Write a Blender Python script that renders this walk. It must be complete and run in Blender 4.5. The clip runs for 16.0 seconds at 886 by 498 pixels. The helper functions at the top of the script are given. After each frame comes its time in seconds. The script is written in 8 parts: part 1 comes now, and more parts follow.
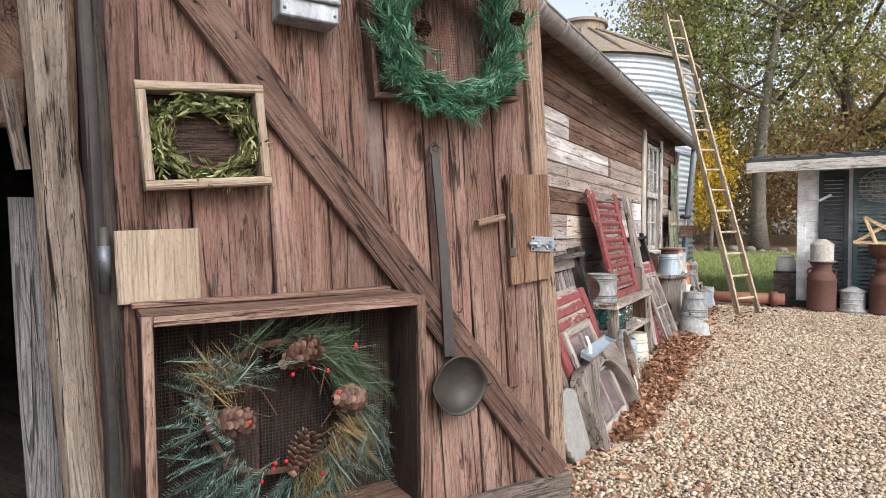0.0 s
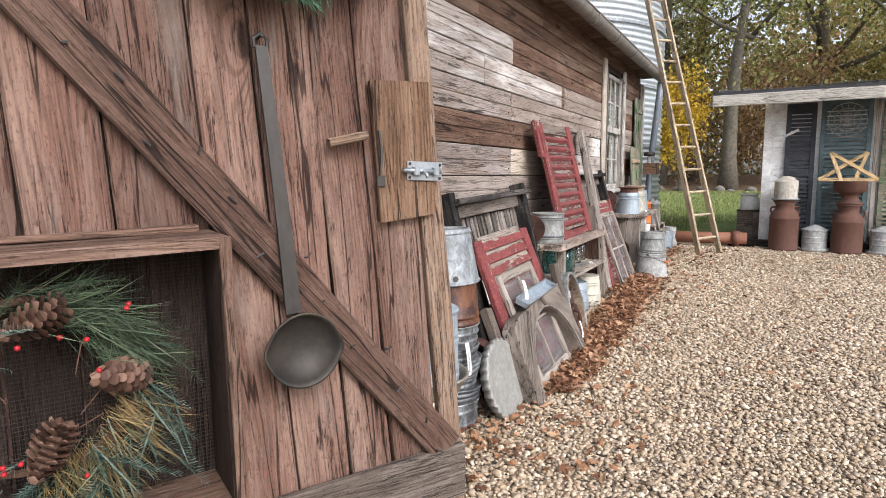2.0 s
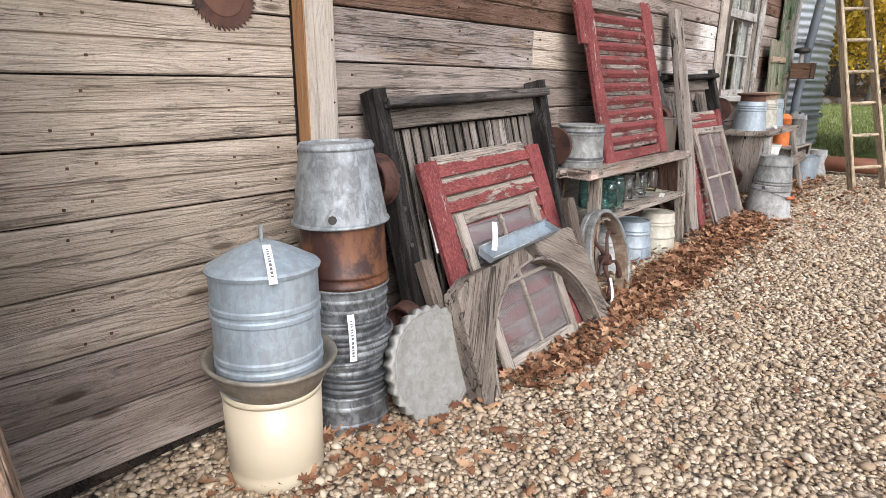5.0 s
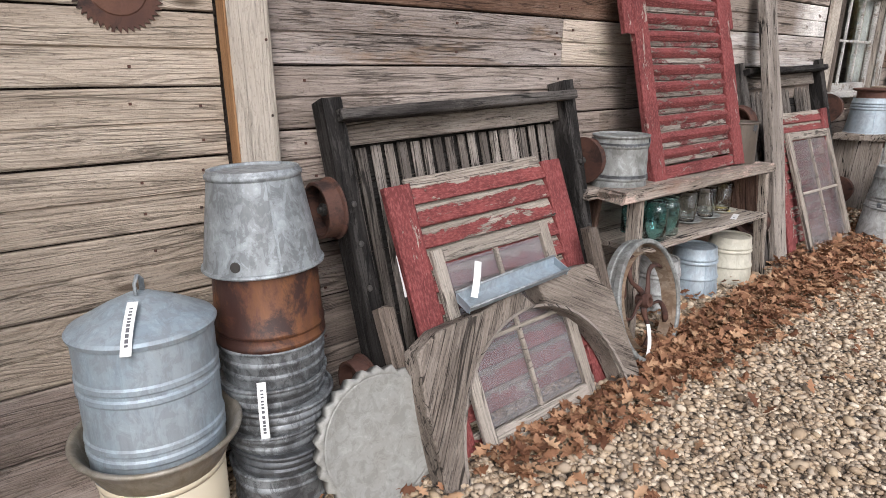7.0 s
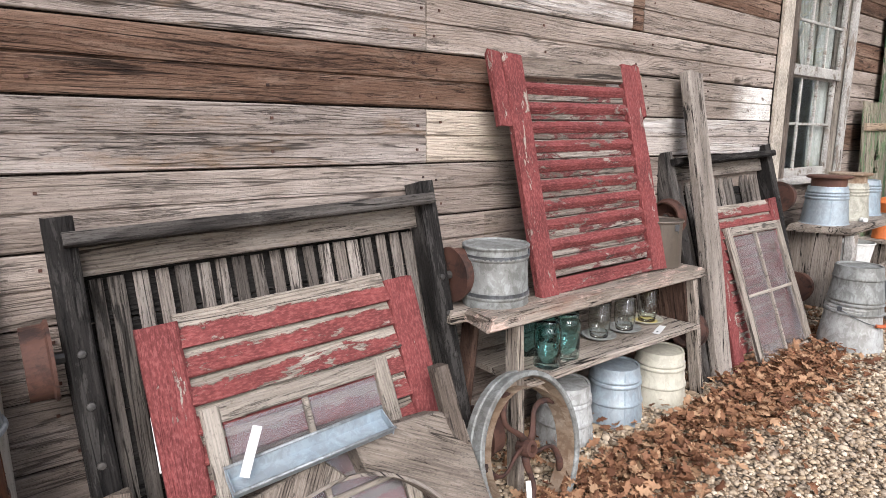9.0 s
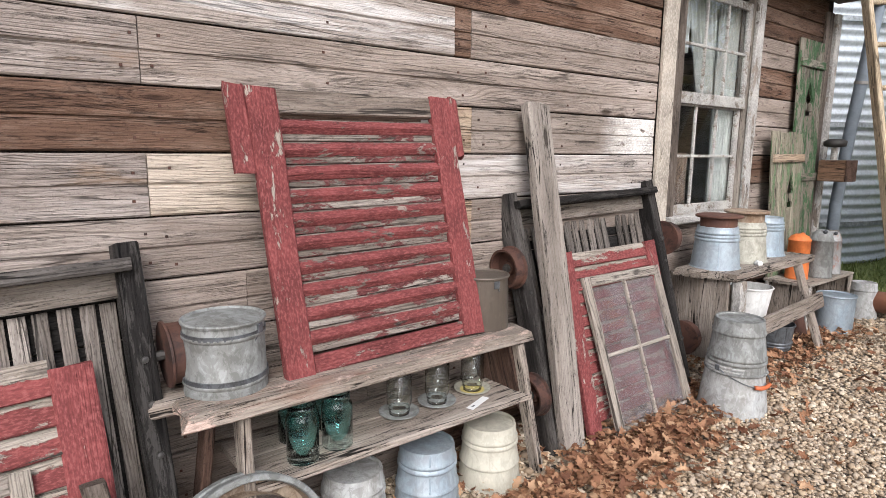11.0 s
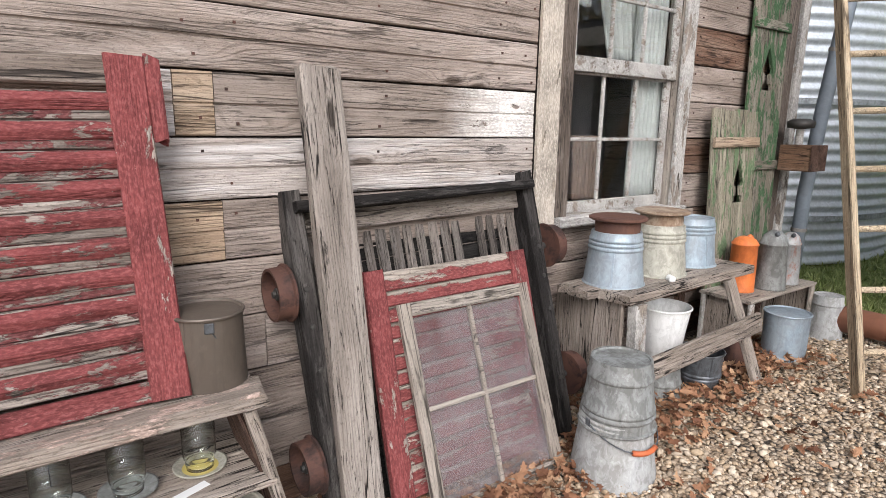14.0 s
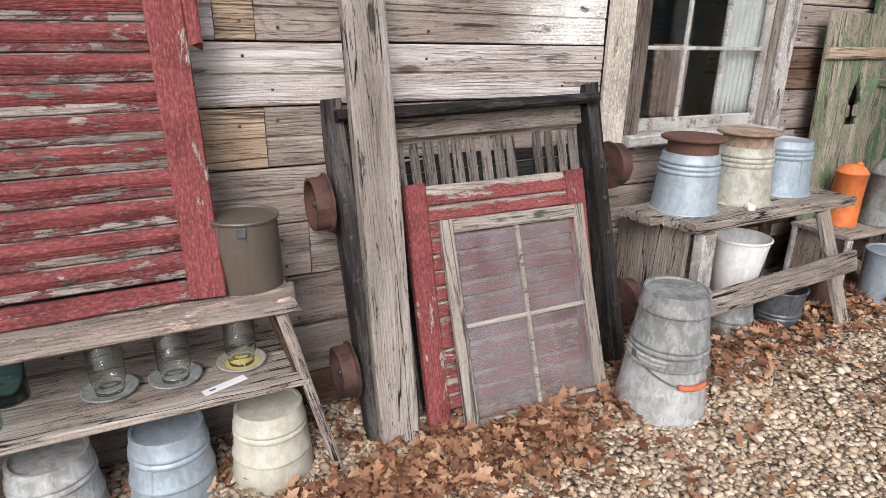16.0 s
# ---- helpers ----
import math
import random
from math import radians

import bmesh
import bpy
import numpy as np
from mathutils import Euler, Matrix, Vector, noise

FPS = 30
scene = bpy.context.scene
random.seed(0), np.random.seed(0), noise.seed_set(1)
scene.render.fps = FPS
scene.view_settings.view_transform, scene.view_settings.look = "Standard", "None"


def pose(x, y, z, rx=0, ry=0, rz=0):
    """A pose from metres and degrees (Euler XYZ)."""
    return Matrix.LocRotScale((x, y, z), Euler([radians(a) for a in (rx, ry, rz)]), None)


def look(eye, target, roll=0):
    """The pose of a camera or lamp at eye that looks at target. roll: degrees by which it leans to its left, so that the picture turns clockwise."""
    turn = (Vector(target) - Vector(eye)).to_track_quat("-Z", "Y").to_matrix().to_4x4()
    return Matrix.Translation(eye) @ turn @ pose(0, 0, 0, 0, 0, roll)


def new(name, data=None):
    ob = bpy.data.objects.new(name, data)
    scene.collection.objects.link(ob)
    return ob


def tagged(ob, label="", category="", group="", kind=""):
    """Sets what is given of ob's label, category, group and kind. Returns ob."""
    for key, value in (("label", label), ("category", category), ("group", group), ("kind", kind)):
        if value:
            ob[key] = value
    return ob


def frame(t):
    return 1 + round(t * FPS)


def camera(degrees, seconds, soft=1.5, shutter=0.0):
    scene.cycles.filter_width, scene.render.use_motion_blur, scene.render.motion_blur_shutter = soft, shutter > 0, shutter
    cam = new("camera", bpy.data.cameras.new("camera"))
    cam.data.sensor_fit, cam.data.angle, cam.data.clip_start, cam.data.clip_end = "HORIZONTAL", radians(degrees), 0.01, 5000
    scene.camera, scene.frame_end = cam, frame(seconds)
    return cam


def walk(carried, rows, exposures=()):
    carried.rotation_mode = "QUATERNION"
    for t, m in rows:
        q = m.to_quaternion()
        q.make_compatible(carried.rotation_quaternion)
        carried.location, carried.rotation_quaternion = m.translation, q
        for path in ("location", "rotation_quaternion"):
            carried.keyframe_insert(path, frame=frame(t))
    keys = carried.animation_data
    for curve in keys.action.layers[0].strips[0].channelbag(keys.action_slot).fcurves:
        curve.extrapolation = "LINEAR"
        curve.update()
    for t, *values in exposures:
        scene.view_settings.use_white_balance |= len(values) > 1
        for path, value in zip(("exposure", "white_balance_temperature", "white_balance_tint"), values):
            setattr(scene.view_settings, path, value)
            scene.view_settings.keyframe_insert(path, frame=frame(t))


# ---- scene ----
cam = camera(73.6, 16.0, soft=0.75)
METRES, EYE, TILT, LEAN, TURN = 6.2, 1.55, -1.5, 0.0, 30.8
ROWS = [
    (0.0, 0.0, 0.0, 0.0, 0.0, 0.0, 0.0),
    (0.5, 0.0051, 0.0001, -0.0047, -0.11, -1.69, -0.04),
    (1.0, 0.0167, 0.009, -0.006, -0.25, -3.99, 0.01),
    (1.5, 0.0347, 0.038, -0.007, -0.75, -4.98, 0.04),
    (2.0, 0.0558, 0.0678, -0.0067, -2.26, -5.51, 0.41),
    (2.5, 0.0871, 0.0984, -0.0091, -3.58, -6.31, 0.4),
    (3.0, 0.1199, 0.1277, -0.0155, -2.14, -8.41, 0.28),
    (3.5, 0.1439, 0.1645, -0.0179, 1.01, -10.93, -0.03),
    (4.0, 0.161, 0.1898, -0.0152, 3.95, -12.14, -0.22),
    (4.5, 0.1889, 0.2209, -0.0145, 7.92, -13.22, -0.56),
    (7.0, 0.2596, 0.3547, -0.0008, 21.62, -15.48, -0.56),
    (7.5, 0.2808, 0.3777, 0.0055, 22.29, -14.12, -0.5),
    (8.0, 0.2939, 0.4128, 0.0102, 22.38, -11.89, -0.53),
    (8.5, 0.3067, 0.4461, 0.0177, 22.56, -10.26, -0.56),
    (9.0, 0.3238, 0.4691, 0.0205, 22.14, -9.29, -0.68),
    (9.5, 0.3529, 0.4985, 0.029, 21.54, -8.75, -0.74),
    (12.0, 0.4706, 0.6375, 0.0457, 21.75, -7.85, -1.16),
    (12.5, 0.492, 0.6674, 0.0464, 22.62, -8.3, -1.22),
    (13.0, 0.4954, 0.7089, 0.0516, 22.64, -8.85, -1.24),
    (13.5, 0.4989, 0.7337, 0.0505, 22.75, -9.3, -1.37),
    (14.0, 0.522, 0.7588, 0.0529, 23.29, -10.28, -1.53),
    (14.5, 0.5486, 0.7754, 0.0555, 26.06, -11.9, -1.52),
    (15.0, 0.5517, 0.7825, 0.0547, 29.52, -13.25, -1.65),
    (15.5, 0.5477, 0.7826, 0.048, 31.53, -15.22, -1.85),
    (16.0, 0.5458, 0.7826, 0.0499, 32.9, -18.41, -1.8),
]
walk(cam, [(t, pose(1.68, 0, EYE, TILT, LEAN, TURN) @ pose(METRES * x, METRES * y, METRES * z, 90 + pitch, roll, yaw)) for t, x, y, z, yaw, pitch, roll in ROWS],
     exposures=((0.0, 0.98, 6200, 13), (1.5, 0.98, 6200, 13), (3.0, 0.72, 6200, 13), (4.5, 0.80, 6200, 13), (7.0, 0.52, 6200, 13), (8.1, 0.58, 6200, 13), (9.0, 0.82, 6200, 13), (12.0, 0.74, 6200, 13), (16.0, 0.72, 6200, 13)))

# ---- world and sun: a bright overcast autumn day ----
world = bpy.data.worlds.new("overcast_sky")
scene.world = world
world.use_nodes = True
wn, wl = world.node_tree.nodes, world.node_tree.links
wn.clear()
sky = wn.new("ShaderNodeTexSky")
sky.sky_type, sky.sun_disc = "NISHITA", False
sky.sun_elevation, sky.sun_rotation = radians(38), radians(120)
sky.air_density, sky.dust_density = 1.0, 3.0
whiten = wn.new("ShaderNodeHueSaturation")
whiten.inputs["Saturation"].default_value = 0.42
wbg = wn.new("ShaderNodeBackground")
wbg.inputs["Strength"].default_value = 0.15
wout = wn.new("ShaderNodeOutputWorld")
wl.new(sky.outputs[0], whiten.inputs["Color"])
wl.new(whiten.outputs[0], wbg.inputs["Color"])
wl.new(wbg.outputs[0], wout.inputs["Surface"])

sun = new("sun", bpy.data.lights.new("sun", "SUN"))
sun.data.energy, sun.data.angle, sun.data.color = 1.5, radians(30), (1.0, 0.965, 0.92)
sun.matrix_world = look((0, 0, 0), (-math.sin(radians(120)) * math.cos(radians(38)), -math.cos(radians(120)) * math.cos(radians(38)), -math.sin(radians(38))))


# ---- materials ----
class Nodes:
    """Short hand for one node material."""

    def __init__(self, name):
        self.mat = bpy.data.materials.new(name)
        self.mat.use_nodes = True
        self.tree = self.mat.node_tree
        self.tree.nodes.clear()
        out = self.node("ShaderNodeOutputMaterial")
        self.bsdf = self.node("ShaderNodeBsdfPrincipled")
        self.tree.links.new(self.bsdf.outputs[0], out.inputs[0])

    def node(self, kind, **values):
        n = self.tree.nodes.new(kind)
        for k, v in values.items():
            n.inputs[k].default_value = v
        return n

    def link(self, a, b):
        self.tree.links.new(a, b)

    def coords(self, scale=(1, 1, 1), world_space=False, shuffle=True):
        """Object coordinates, scaled, and shifted at random from object to object."""
        mp = self.node("ShaderNodeMapping")
        mp.inputs["Scale"].default_value = scale
        if world_space:
            self.link(self.node("ShaderNodeNewGeometry").outputs["Position"], mp.inputs["Vector"])
            return mp.outputs[0]
        tc = self.node("ShaderNodeTexCoord")
        if not shuffle:
            self.link(tc.outputs["Object"], mp.inputs["Vector"])
            return mp.outputs[0]
        info = self.node("ShaderNodeObjectInfo")
        mul = self.node("ShaderNodeVectorMath")
        mul.operation = "MULTIPLY_ADD"
        mul.inputs[1].default_value = (37.0, 61.0, 83.0)
        self.link(info.outputs["Random"], mul.inputs[0])
        self.link(tc.outputs["Object"], mul.inputs[2])
        self.link(mul.outputs[0], mp.inputs["Vector"])
        return mp.outputs[0]

    def noise(self, vec, scale=1.0, detail=6.0, rough=0.6, distort=0.0):
        n = self.node("ShaderNodeTexNoise", Scale=scale, Detail=detail, Roughness=rough, Distortion=distort)
        self.link(vec, n.inputs["Vector"])
        return n.outputs["Fac"]

    def ramp(self, fac, stops, mode="LINEAR"):
        r = self.node("ShaderNodeValToRGB")
        r.color_ramp.interpolation = mode
        els = r.color_ramp.elements
        while len(els) < len(stops):
            els.new(0.5)
        for e, (p, c) in zip(els, stops):
            e.position = p
            e.color = (*c, 1) if len(c) == 3 else c
        self.link(fac, r.inputs[0])
        return r.outputs[0]

    def mask(self, fac, lo, hi):
        m = self.node("ShaderNodeMapRange")
        m.inputs["From Min"].default_value, m.inputs["From Max"].default_value = lo, hi
        self.link(fac, m.inputs["Value"])
        return m.outputs[0]

    def mix(self, fac, a, b, mode="MIX"):
        m = self.node("ShaderNodeMix")
        m.data_type, m.blend_type = "RGBA", mode
        for sock, v in ((m.inputs[0], fac), (m.inputs[6], a), (m.inputs[7], b)):
            if isinstance(v, bpy.types.NodeSocket):
                self.link(v, sock)
            elif isinstance(v, (int, float)):
                sock.default_value = v
            else:
                sock.default_value = (*v, 1)
        return m.outputs[2]

    def math(self, op, a, b=0.0):
        m = self.node("ShaderNodeMath")
        m.operation = op
        for sock, v in ((m.inputs[0], a), (m.inputs[1], b)):
            if isinstance(v, bpy.types.NodeSocket):
                self.link(v, sock)
            else:
                sock.default_value = v
        return m.outputs[0]

    def random(self, island=False):
        if island:
            return self.node("ShaderNodeNewGeometry").outputs["Random Per Island"]
        return self.node("ShaderNodeObjectInfo").outputs["Random"]

    def finish(self, color, rough=0.7, metal=0.0, bump=None, depth=0.3, dist=0.01, spec=0.35):
        for key, v in (("Base Color", color), ("Roughness", rough), ("Metallic", metal)):
            if isinstance(v, bpy.types.NodeSocket):
                self.link(v, self.bsdf.inputs[key])
            elif isinstance(v, (int, float)):
                self.bsdf.inputs[key].default_value = v
            else:
                self.bsdf.inputs[key].default_value = (*v, 1)
        self.bsdf.inputs["Specular IOR Level"].default_value = spec
        if bump is not None:
            b = self.node("ShaderNodeBump", Strength=depth, Distance=dist)
            self.link(bump, b.inputs["Height"])
            self.link(b.outputs[0], self.bsdf.inputs["Normal"])
        return self.mat


def wood(name, dark, mid, light, vary=0.25, paint=None, bare=0.0, stain=None, stain_at=0.6, rough=0.8, knots=True, chalk=None, grain_scale=1.0, cracks=0.8, paint_from=None, bare_below=None, weather=1.0):
    """Weathered timber, its grain along the piece's own x. paint: a coat that has flaked off (bare: how much is gone)."""
    m = Nodes(name)
    g = grain_scale
    grey = lambda k: (k, k * 0.965, k * 0.94)
    tone = m.noise(m.coords((0.8 * g, 5 * g, 5 * g)), 1.0, 4, 0.55, 0.3)
    big = m.noise(m.coords((1.5, 6, 6)), 1.0, 8, 0.7, 0.4)
    fine = m.noise(m.coords((11 * g, 260 * g, 260 * g)), 1.0, 4, 0.62, 0.1)
    flakes = m.noise(m.coords((4.5, 26, 26)), 1.0, 12, 0.74, 0.35)
    soft = tuple(0.4 * p + 0.6 * q for p, q in zip(dark, mid))
    pale = tuple(0.6 * p + 0.4 * q for p, q in zip(light, mid))
    col = m.ramp(tone, [(0.33, soft), (0.50, mid), (0.66, pale)])
    # growth rings, cut along: wavy thin dark lines, bent round the knots
    xyz = m.node("ShaderNodeSeparateXYZ")
    m.link(m.coords((1, 1, 1), shuffle=False), xyz.inputs[0])
    wave = m.noise(m.coords((0.9 * g, 6 * g, 6 * g)), 1.0, 2, 0.4, 0.0)
    phase = m.math("ADD", m.math("MULTIPLY", m.math("ADD", xyz.outputs["Y"], xyz.outputs["Z"]), 420.0 * g), m.math("MULTIPLY", wave, 75.0))
    if knots:
        knot = m.node("ShaderNodeTexVoronoi", Scale=1.0)
        m.link(m.coords((1.3, 4.6, 4.6)), knot.inputs["Vector"])
        near = m.mask(knot.outputs["Distance"], 0.40, 0.0)
        phase = m.math("ADD", phase, m.math("MULTIPLY", m.math("MULTIPLY", near, near), 46.0))
    ring = m.math("SINE", phase)
    thin = m.math("MULTIPLY", m.mask(ring, 0.25, 0.9), m.mask(m.noise(m.coords((2.2, 11, 11)), 1.0, 5, 0.6), 0.36, 0.60))
    col = m.mix(m.math("MULTIPLY", thin, 0.22 + 0.42 * weather), col, m.mix(1.0, col, grey(0.50), "MULTIPLY"))
    # fibres, flaked and stained patches, fine dirt
    col = m.mix(0.25 + 0.65 * weather, col, m.mix(1.0, col, m.ramp(fine, [(0.36, grey(0.66)), (0.50, grey(1.0)), (0.64, grey(1.22))]), "MULTIPLY"))
    col = m.mix(m.math("MULTIPLY", m.mask(flakes, 0.53, 0.56), 0.36 * weather), col, m.mix(0.35, light, col))
    col = m.mix(m.math("MULTIPLY", m.mask(flakes, 0.45, 0.40), 0.26 * weather), col, m.mix(1.0, col, grey(0.52), "MULTIPLY"))
    col = m.mix(m.math("MULTIPLY", m.mask(big, 0.50, 0.66), 0.5 * weather), col, m.mix(1.0, col, grey(0.55), "MULTIPLY"))
    specks = m.noise(m.coords((70, 150, 150)), 1.0, 3, 0.6)
    col = m.mix(m.math("MULTIPLY", m.mask(specks, 0.58, 0.65), 0.30 + 0.3 * weather), col, m.mix(1.0, col, grey(0.45), "MULTIPLY"))
    # drying cracks, long and short
    line = m.math("ABSOLUTE", m.math("SUBTRACT", m.noise(m.coords((0.6 * g, 13 * g, 13 * g)), 1.0, 3, 0.5, 0.1), 0.5))
    hair = m.math("ABSOLUTE", m.math("SUBTRACT", m.noise(m.coords((2.2 * g, 55 * g, 55 * g)), 1.0, 4, 0.6, 0.2), 0.5))
    broken = m.mask(m.noise(m.coords((2.0, 5, 5)), 1.0, 4, 0.6), 0.46, 0.50)
    part_way = m.mask(m.noise(m.coords((4.0, 17, 17)), 1.0, 4, 0.6), 0.50, 0.54)
    deep = tuple(0.22 * p for p in dark)
    col = m.mix(m.math("MULTIPLY", m.math("MULTIPLY", m.mask(hair, 0.020, 0.008), part_way), 0.9 * cracks), col, deep)
    col = m.mix(m.math("MULTIPLY", m.math("MULTIPLY", m.mask(line, 0.014, 0.006), broken), cracks), col, deep)
    if stain:
        col = m.mix(m.math("MULTIPLY", m.mask(big, stain_at, stain_at + 0.14), 0.8), col, m.mix(0.75, col, stain))
    if chalk:
        c = m.noise(m.coords((0.9, 9, 9)), 1.0, 8, 0.7, 0.5)
        col = m.mix(m.math("MULTIPLY", m.mask(c, 0.50, 0.62), 0.75), col, chalk)
    if knots:
        col = m.mix(m.math("MULTIPLY", m.mask(knot.outputs["Distance"], 0.085, 0.05), 0.85), col, m.mix(1.0, dark, (0.5, 0.45, 0.4), "MULTIPLY"))
    # lighter and darker pieces
    level = m.math("MULTIPLY_ADD", m.random(), 2 * vary)
    level.node.inputs[2].default_value = 1 - vary
    shade = m.node("ShaderNodeHueSaturation")
    m.link(level, shade.inputs["Value"])
    m.link(col, shade.inputs["Color"])
    col = shade.outputs[0]
    height = m.math("ADD", m.math("ADD", m.math("MULTIPLY", flakes, 0.7), m.math("MULTIPLY", fine, 0.6)), m.math("SUBTRACT", m.math("MULTIPLY", m.mask(line, 0.0, 0.012), 0.4), m.math("ADD", m.math("MULTIPLY", thin, 0.3), m.math("MULTIPLY", m.math("MULTIPLY", m.mask(hair, 0.03, 0.0), part_way), 0.4))))
    if paint:
        flake = m.noise(m.coords((5, 15, 15)), 1.0, 14, 0.74, 0.3)
        fade = m.noise(m.coords((7, 7, 7)), 1.0, 5, 0.6)
        coat = m.mix(m.mask(fade, 0.3, 0.7), tuple(0.62 * c for c in paint), tuple(min(1.0, 1.3 * c) for c in paint))
        specks = m.noise(m.coords((60, 140, 140)), 1.0, 4, 0.65)
        coat = m.mix(m.math('MULTIPLY', m.mask(specks, 0.5, 0.60), 0.5), coat, tuple(min(1.0, 1.6 * c + 0.035) for c in paint))
        coat = m.mix(m.math('MULTIPLY', m.mask(specks, 0.46, 0.37), 0.5), coat, tuple(0.55 * c for c in paint))
        coat = m.mix(m.math('MULTIPLY', m.mask(fine, 0.5, 0.66), 0.25), coat, tuple(0.5 * c for c in paint))
        on = m.mask(flake, 0.345 + 0.3 * bare, 0.362 + 0.3 * bare)
        if paint_from is not None:
            along = m.node("ShaderNodeSeparateXYZ")
            m.link(m.coords((1, 1, 1), shuffle=False), along.inputs[0])
            edge = m.math("ADD", along.outputs["X"], m.math("MULTIPLY", m.noise(m.coords((4, 30, 30)), 1.0, 6, 0.7), 0.5))
            on = m.math("MULTIPLY", on, m.mask(edge, paint_from + 0.1, paint_from + 0.4))
        if bare_below is not None:
            drop = m.math("ADD", m.math("MULTIPLY", xyz.outputs["Y"], -1.0), m.math("MULTIPLY", m.math("SUBTRACT", m.noise(m.coords((7, 14, 14)), 1.0, 11, 0.75), 0.5), 0.10))
            on = m.math("MULTIPLY", on, m.mask(drop, bare_below, bare_below + 0.004))
        col = m.mix(on, col, coat)
        height = m.math("ADD", m.math("MULTIPLY", height, 0.6), m.math("MULTIPLY", on, 0.35))
    return m.finish(col, rough, 0.0, height, 0.8, 0.008, 0.2)


def metal(name, base, stain, amount=0.5, rough=0.5, metallic=0.35, spangle=0.35, rust=None, rust_at=0.62, streak=True):
    """Weathered sheet metal: spangle, dull stains, streaks and, where it is given, rust."""
    m = Nodes(name)
    v = m.node("ShaderNodeTexVoronoi", Scale=55.0)
    m.link(m.coords(), v.inputs["Vector"])
    sp = m.node("ShaderNodeSeparateColor")
    m.link(v.outputs["Color"], sp.inputs[0])
    n1 = m.noise(m.coords((6, 6, 2.5)), 1.0, 8, 0.65, 0.5)
    n2 = m.noise(m.coords((38, 38, 6 if streak else 38)), 1.0, 6, 0.7)
    col = m.mix(m.math("MULTIPLY", sp.outputs[0], spangle), base, tuple(min(1, 1.35 * c) for c in base))
    col = m.mix(m.math("MULTIPLY", m.mask(n1, 0.4, 0.62), amount), col, stain)
    col = m.mix(m.math("MULTIPLY", m.mask(n2, 0.5, 0.7), 0.35), col, tuple(0.55 * c for c in base))
    n3 = m.noise(m.coords((26, 26, 17)), 1.0, 9, 0.72, 0.6)
    col = m.mix(m.math("MULTIPLY", m.mask(n3, 0.50, 0.56), 0.72 * amount), col, tuple(0.62 * c for c in stain))
    col = m.mix(m.math("MULTIPLY", m.mask(n3, 0.44, 0.38), 0.6 * amount), col, tuple(min(0.8, 1.5 * c) for c in base))
    height = m.math("ADD", n2, n1)
    if rust:
        r = m.noise(m.coords((9, 9, 7)), 1.0, 9, 0.7, 0.4)
        rc = m.mix(n2, tuple(0.5 * c for c in rust), tuple(min(1, 1.3 * c) for c in rust))
        on = m.mask(r, rust_at, rust_at + 0.1)
        col = m.mix(on, col, rc)
        metallic = m.math("MULTIPLY", m.math("SUBTRACT", 1.0, on), metallic)
    ro = m.mask(n1, 0.2, 0.8)
    ro.node.inputs["To Min"].default_value, ro.node.inputs["To Max"].default_value = rough - 0.1, rough + 0.15
    return m.finish(col, ro, metallic, height, 0.25, 0.004)


def plain(name, base, rough=0.6, metallic=0.0, vary=0.2, scale=12.0, depth=0.15, dirt=None, dirt_at=0.58, island=False, spec=0.35):
    m = Nodes(name)
    n = m.noise(m.coords((1, 1, 1)), scale, 7, 0.65, 0.3)
    f = m.noise(m.coords((1, 1, 1)), scale * 9, 3, 0.6)
    col = m.ramp(n, [(0.3, tuple((1 - vary) * c for c in base)), (0.7, tuple(min(1, (1 + vary) * c) for c in base))])
    if dirt:
        col = m.mix(m.math("MULTIPLY", m.mask(n, dirt_at, dirt_at + 0.12), 0.8), col, dirt)
    return m.finish(col, rough, metallic, m.math("ADD", n, m.math("MULTIPLY", f, 0.4)), depth, 0.004, spec)


def leafy(name, stops, rough=0.6, thin=0.0):
    """Leaves, needles or stones: each its own colour. thin: how much light comes through."""
    m = Nodes(name)
    col = m.ramp(m.random(True), stops)
    n = m.noise(m.coords((30, 30, 30)), 1.0, 3, 0.6)
    col = m.mix(m.math("MULTIPLY", m.mask(n, 0.4, 0.7), 0.35), col, m.mix(1.0, col, (0.5, 0.5, 0.5), "MULTIPLY"))
    m.finish(col, rough, 0.0, n, 0.2, 0.003, 0.25)
    if thin:
        out = next(k for k in m.tree.nodes if k.type == "OUTPUT_MATERIAL")
        shine = m.node("ShaderNodeBsdfTranslucent")
        m.link(col, shine.inputs["Color"])
        mixer = m.node("ShaderNodeMixShader", Fac=thin)
        m.link(m.bsdf.outputs[0], mixer.inputs[1])
        m.link(shine.outputs[0], mixer.inputs[2])
        m.link(mixer.outputs[0], out.inputs[0])
    return m.mat


def clear_glass(name, tint, rough=0.02, ior=1.45):
    m = Nodes(name)
    m.finish(tint, rough, 0.0, spec=0.5)
    m.bsdf.inputs["Transmission Weight"].default_value = 1.0
    m.bsdf.inputs["IOR"].default_value = ior
    return m.mat


def dusty_glass(name, haze, amount):
    """Old glass with a film of dust on it."""
    m = Nodes(name)
    n = m.noise(m.coords((5, 5, 14)), 1.0, 7, 0.7, 0.6)
    dust = m.math("MULTIPLY", m.mask(n, 0.25, 0.8), amount)
    m.finish(m.mix(dust, (0.56, 0.53, 0.54), haze), 0.06, 0.0, spec=0.5)
    m.link(m.math("SUBTRACT", 1.0, dust), m.bsdf.inputs["Transmission Weight"])
    return m.mat


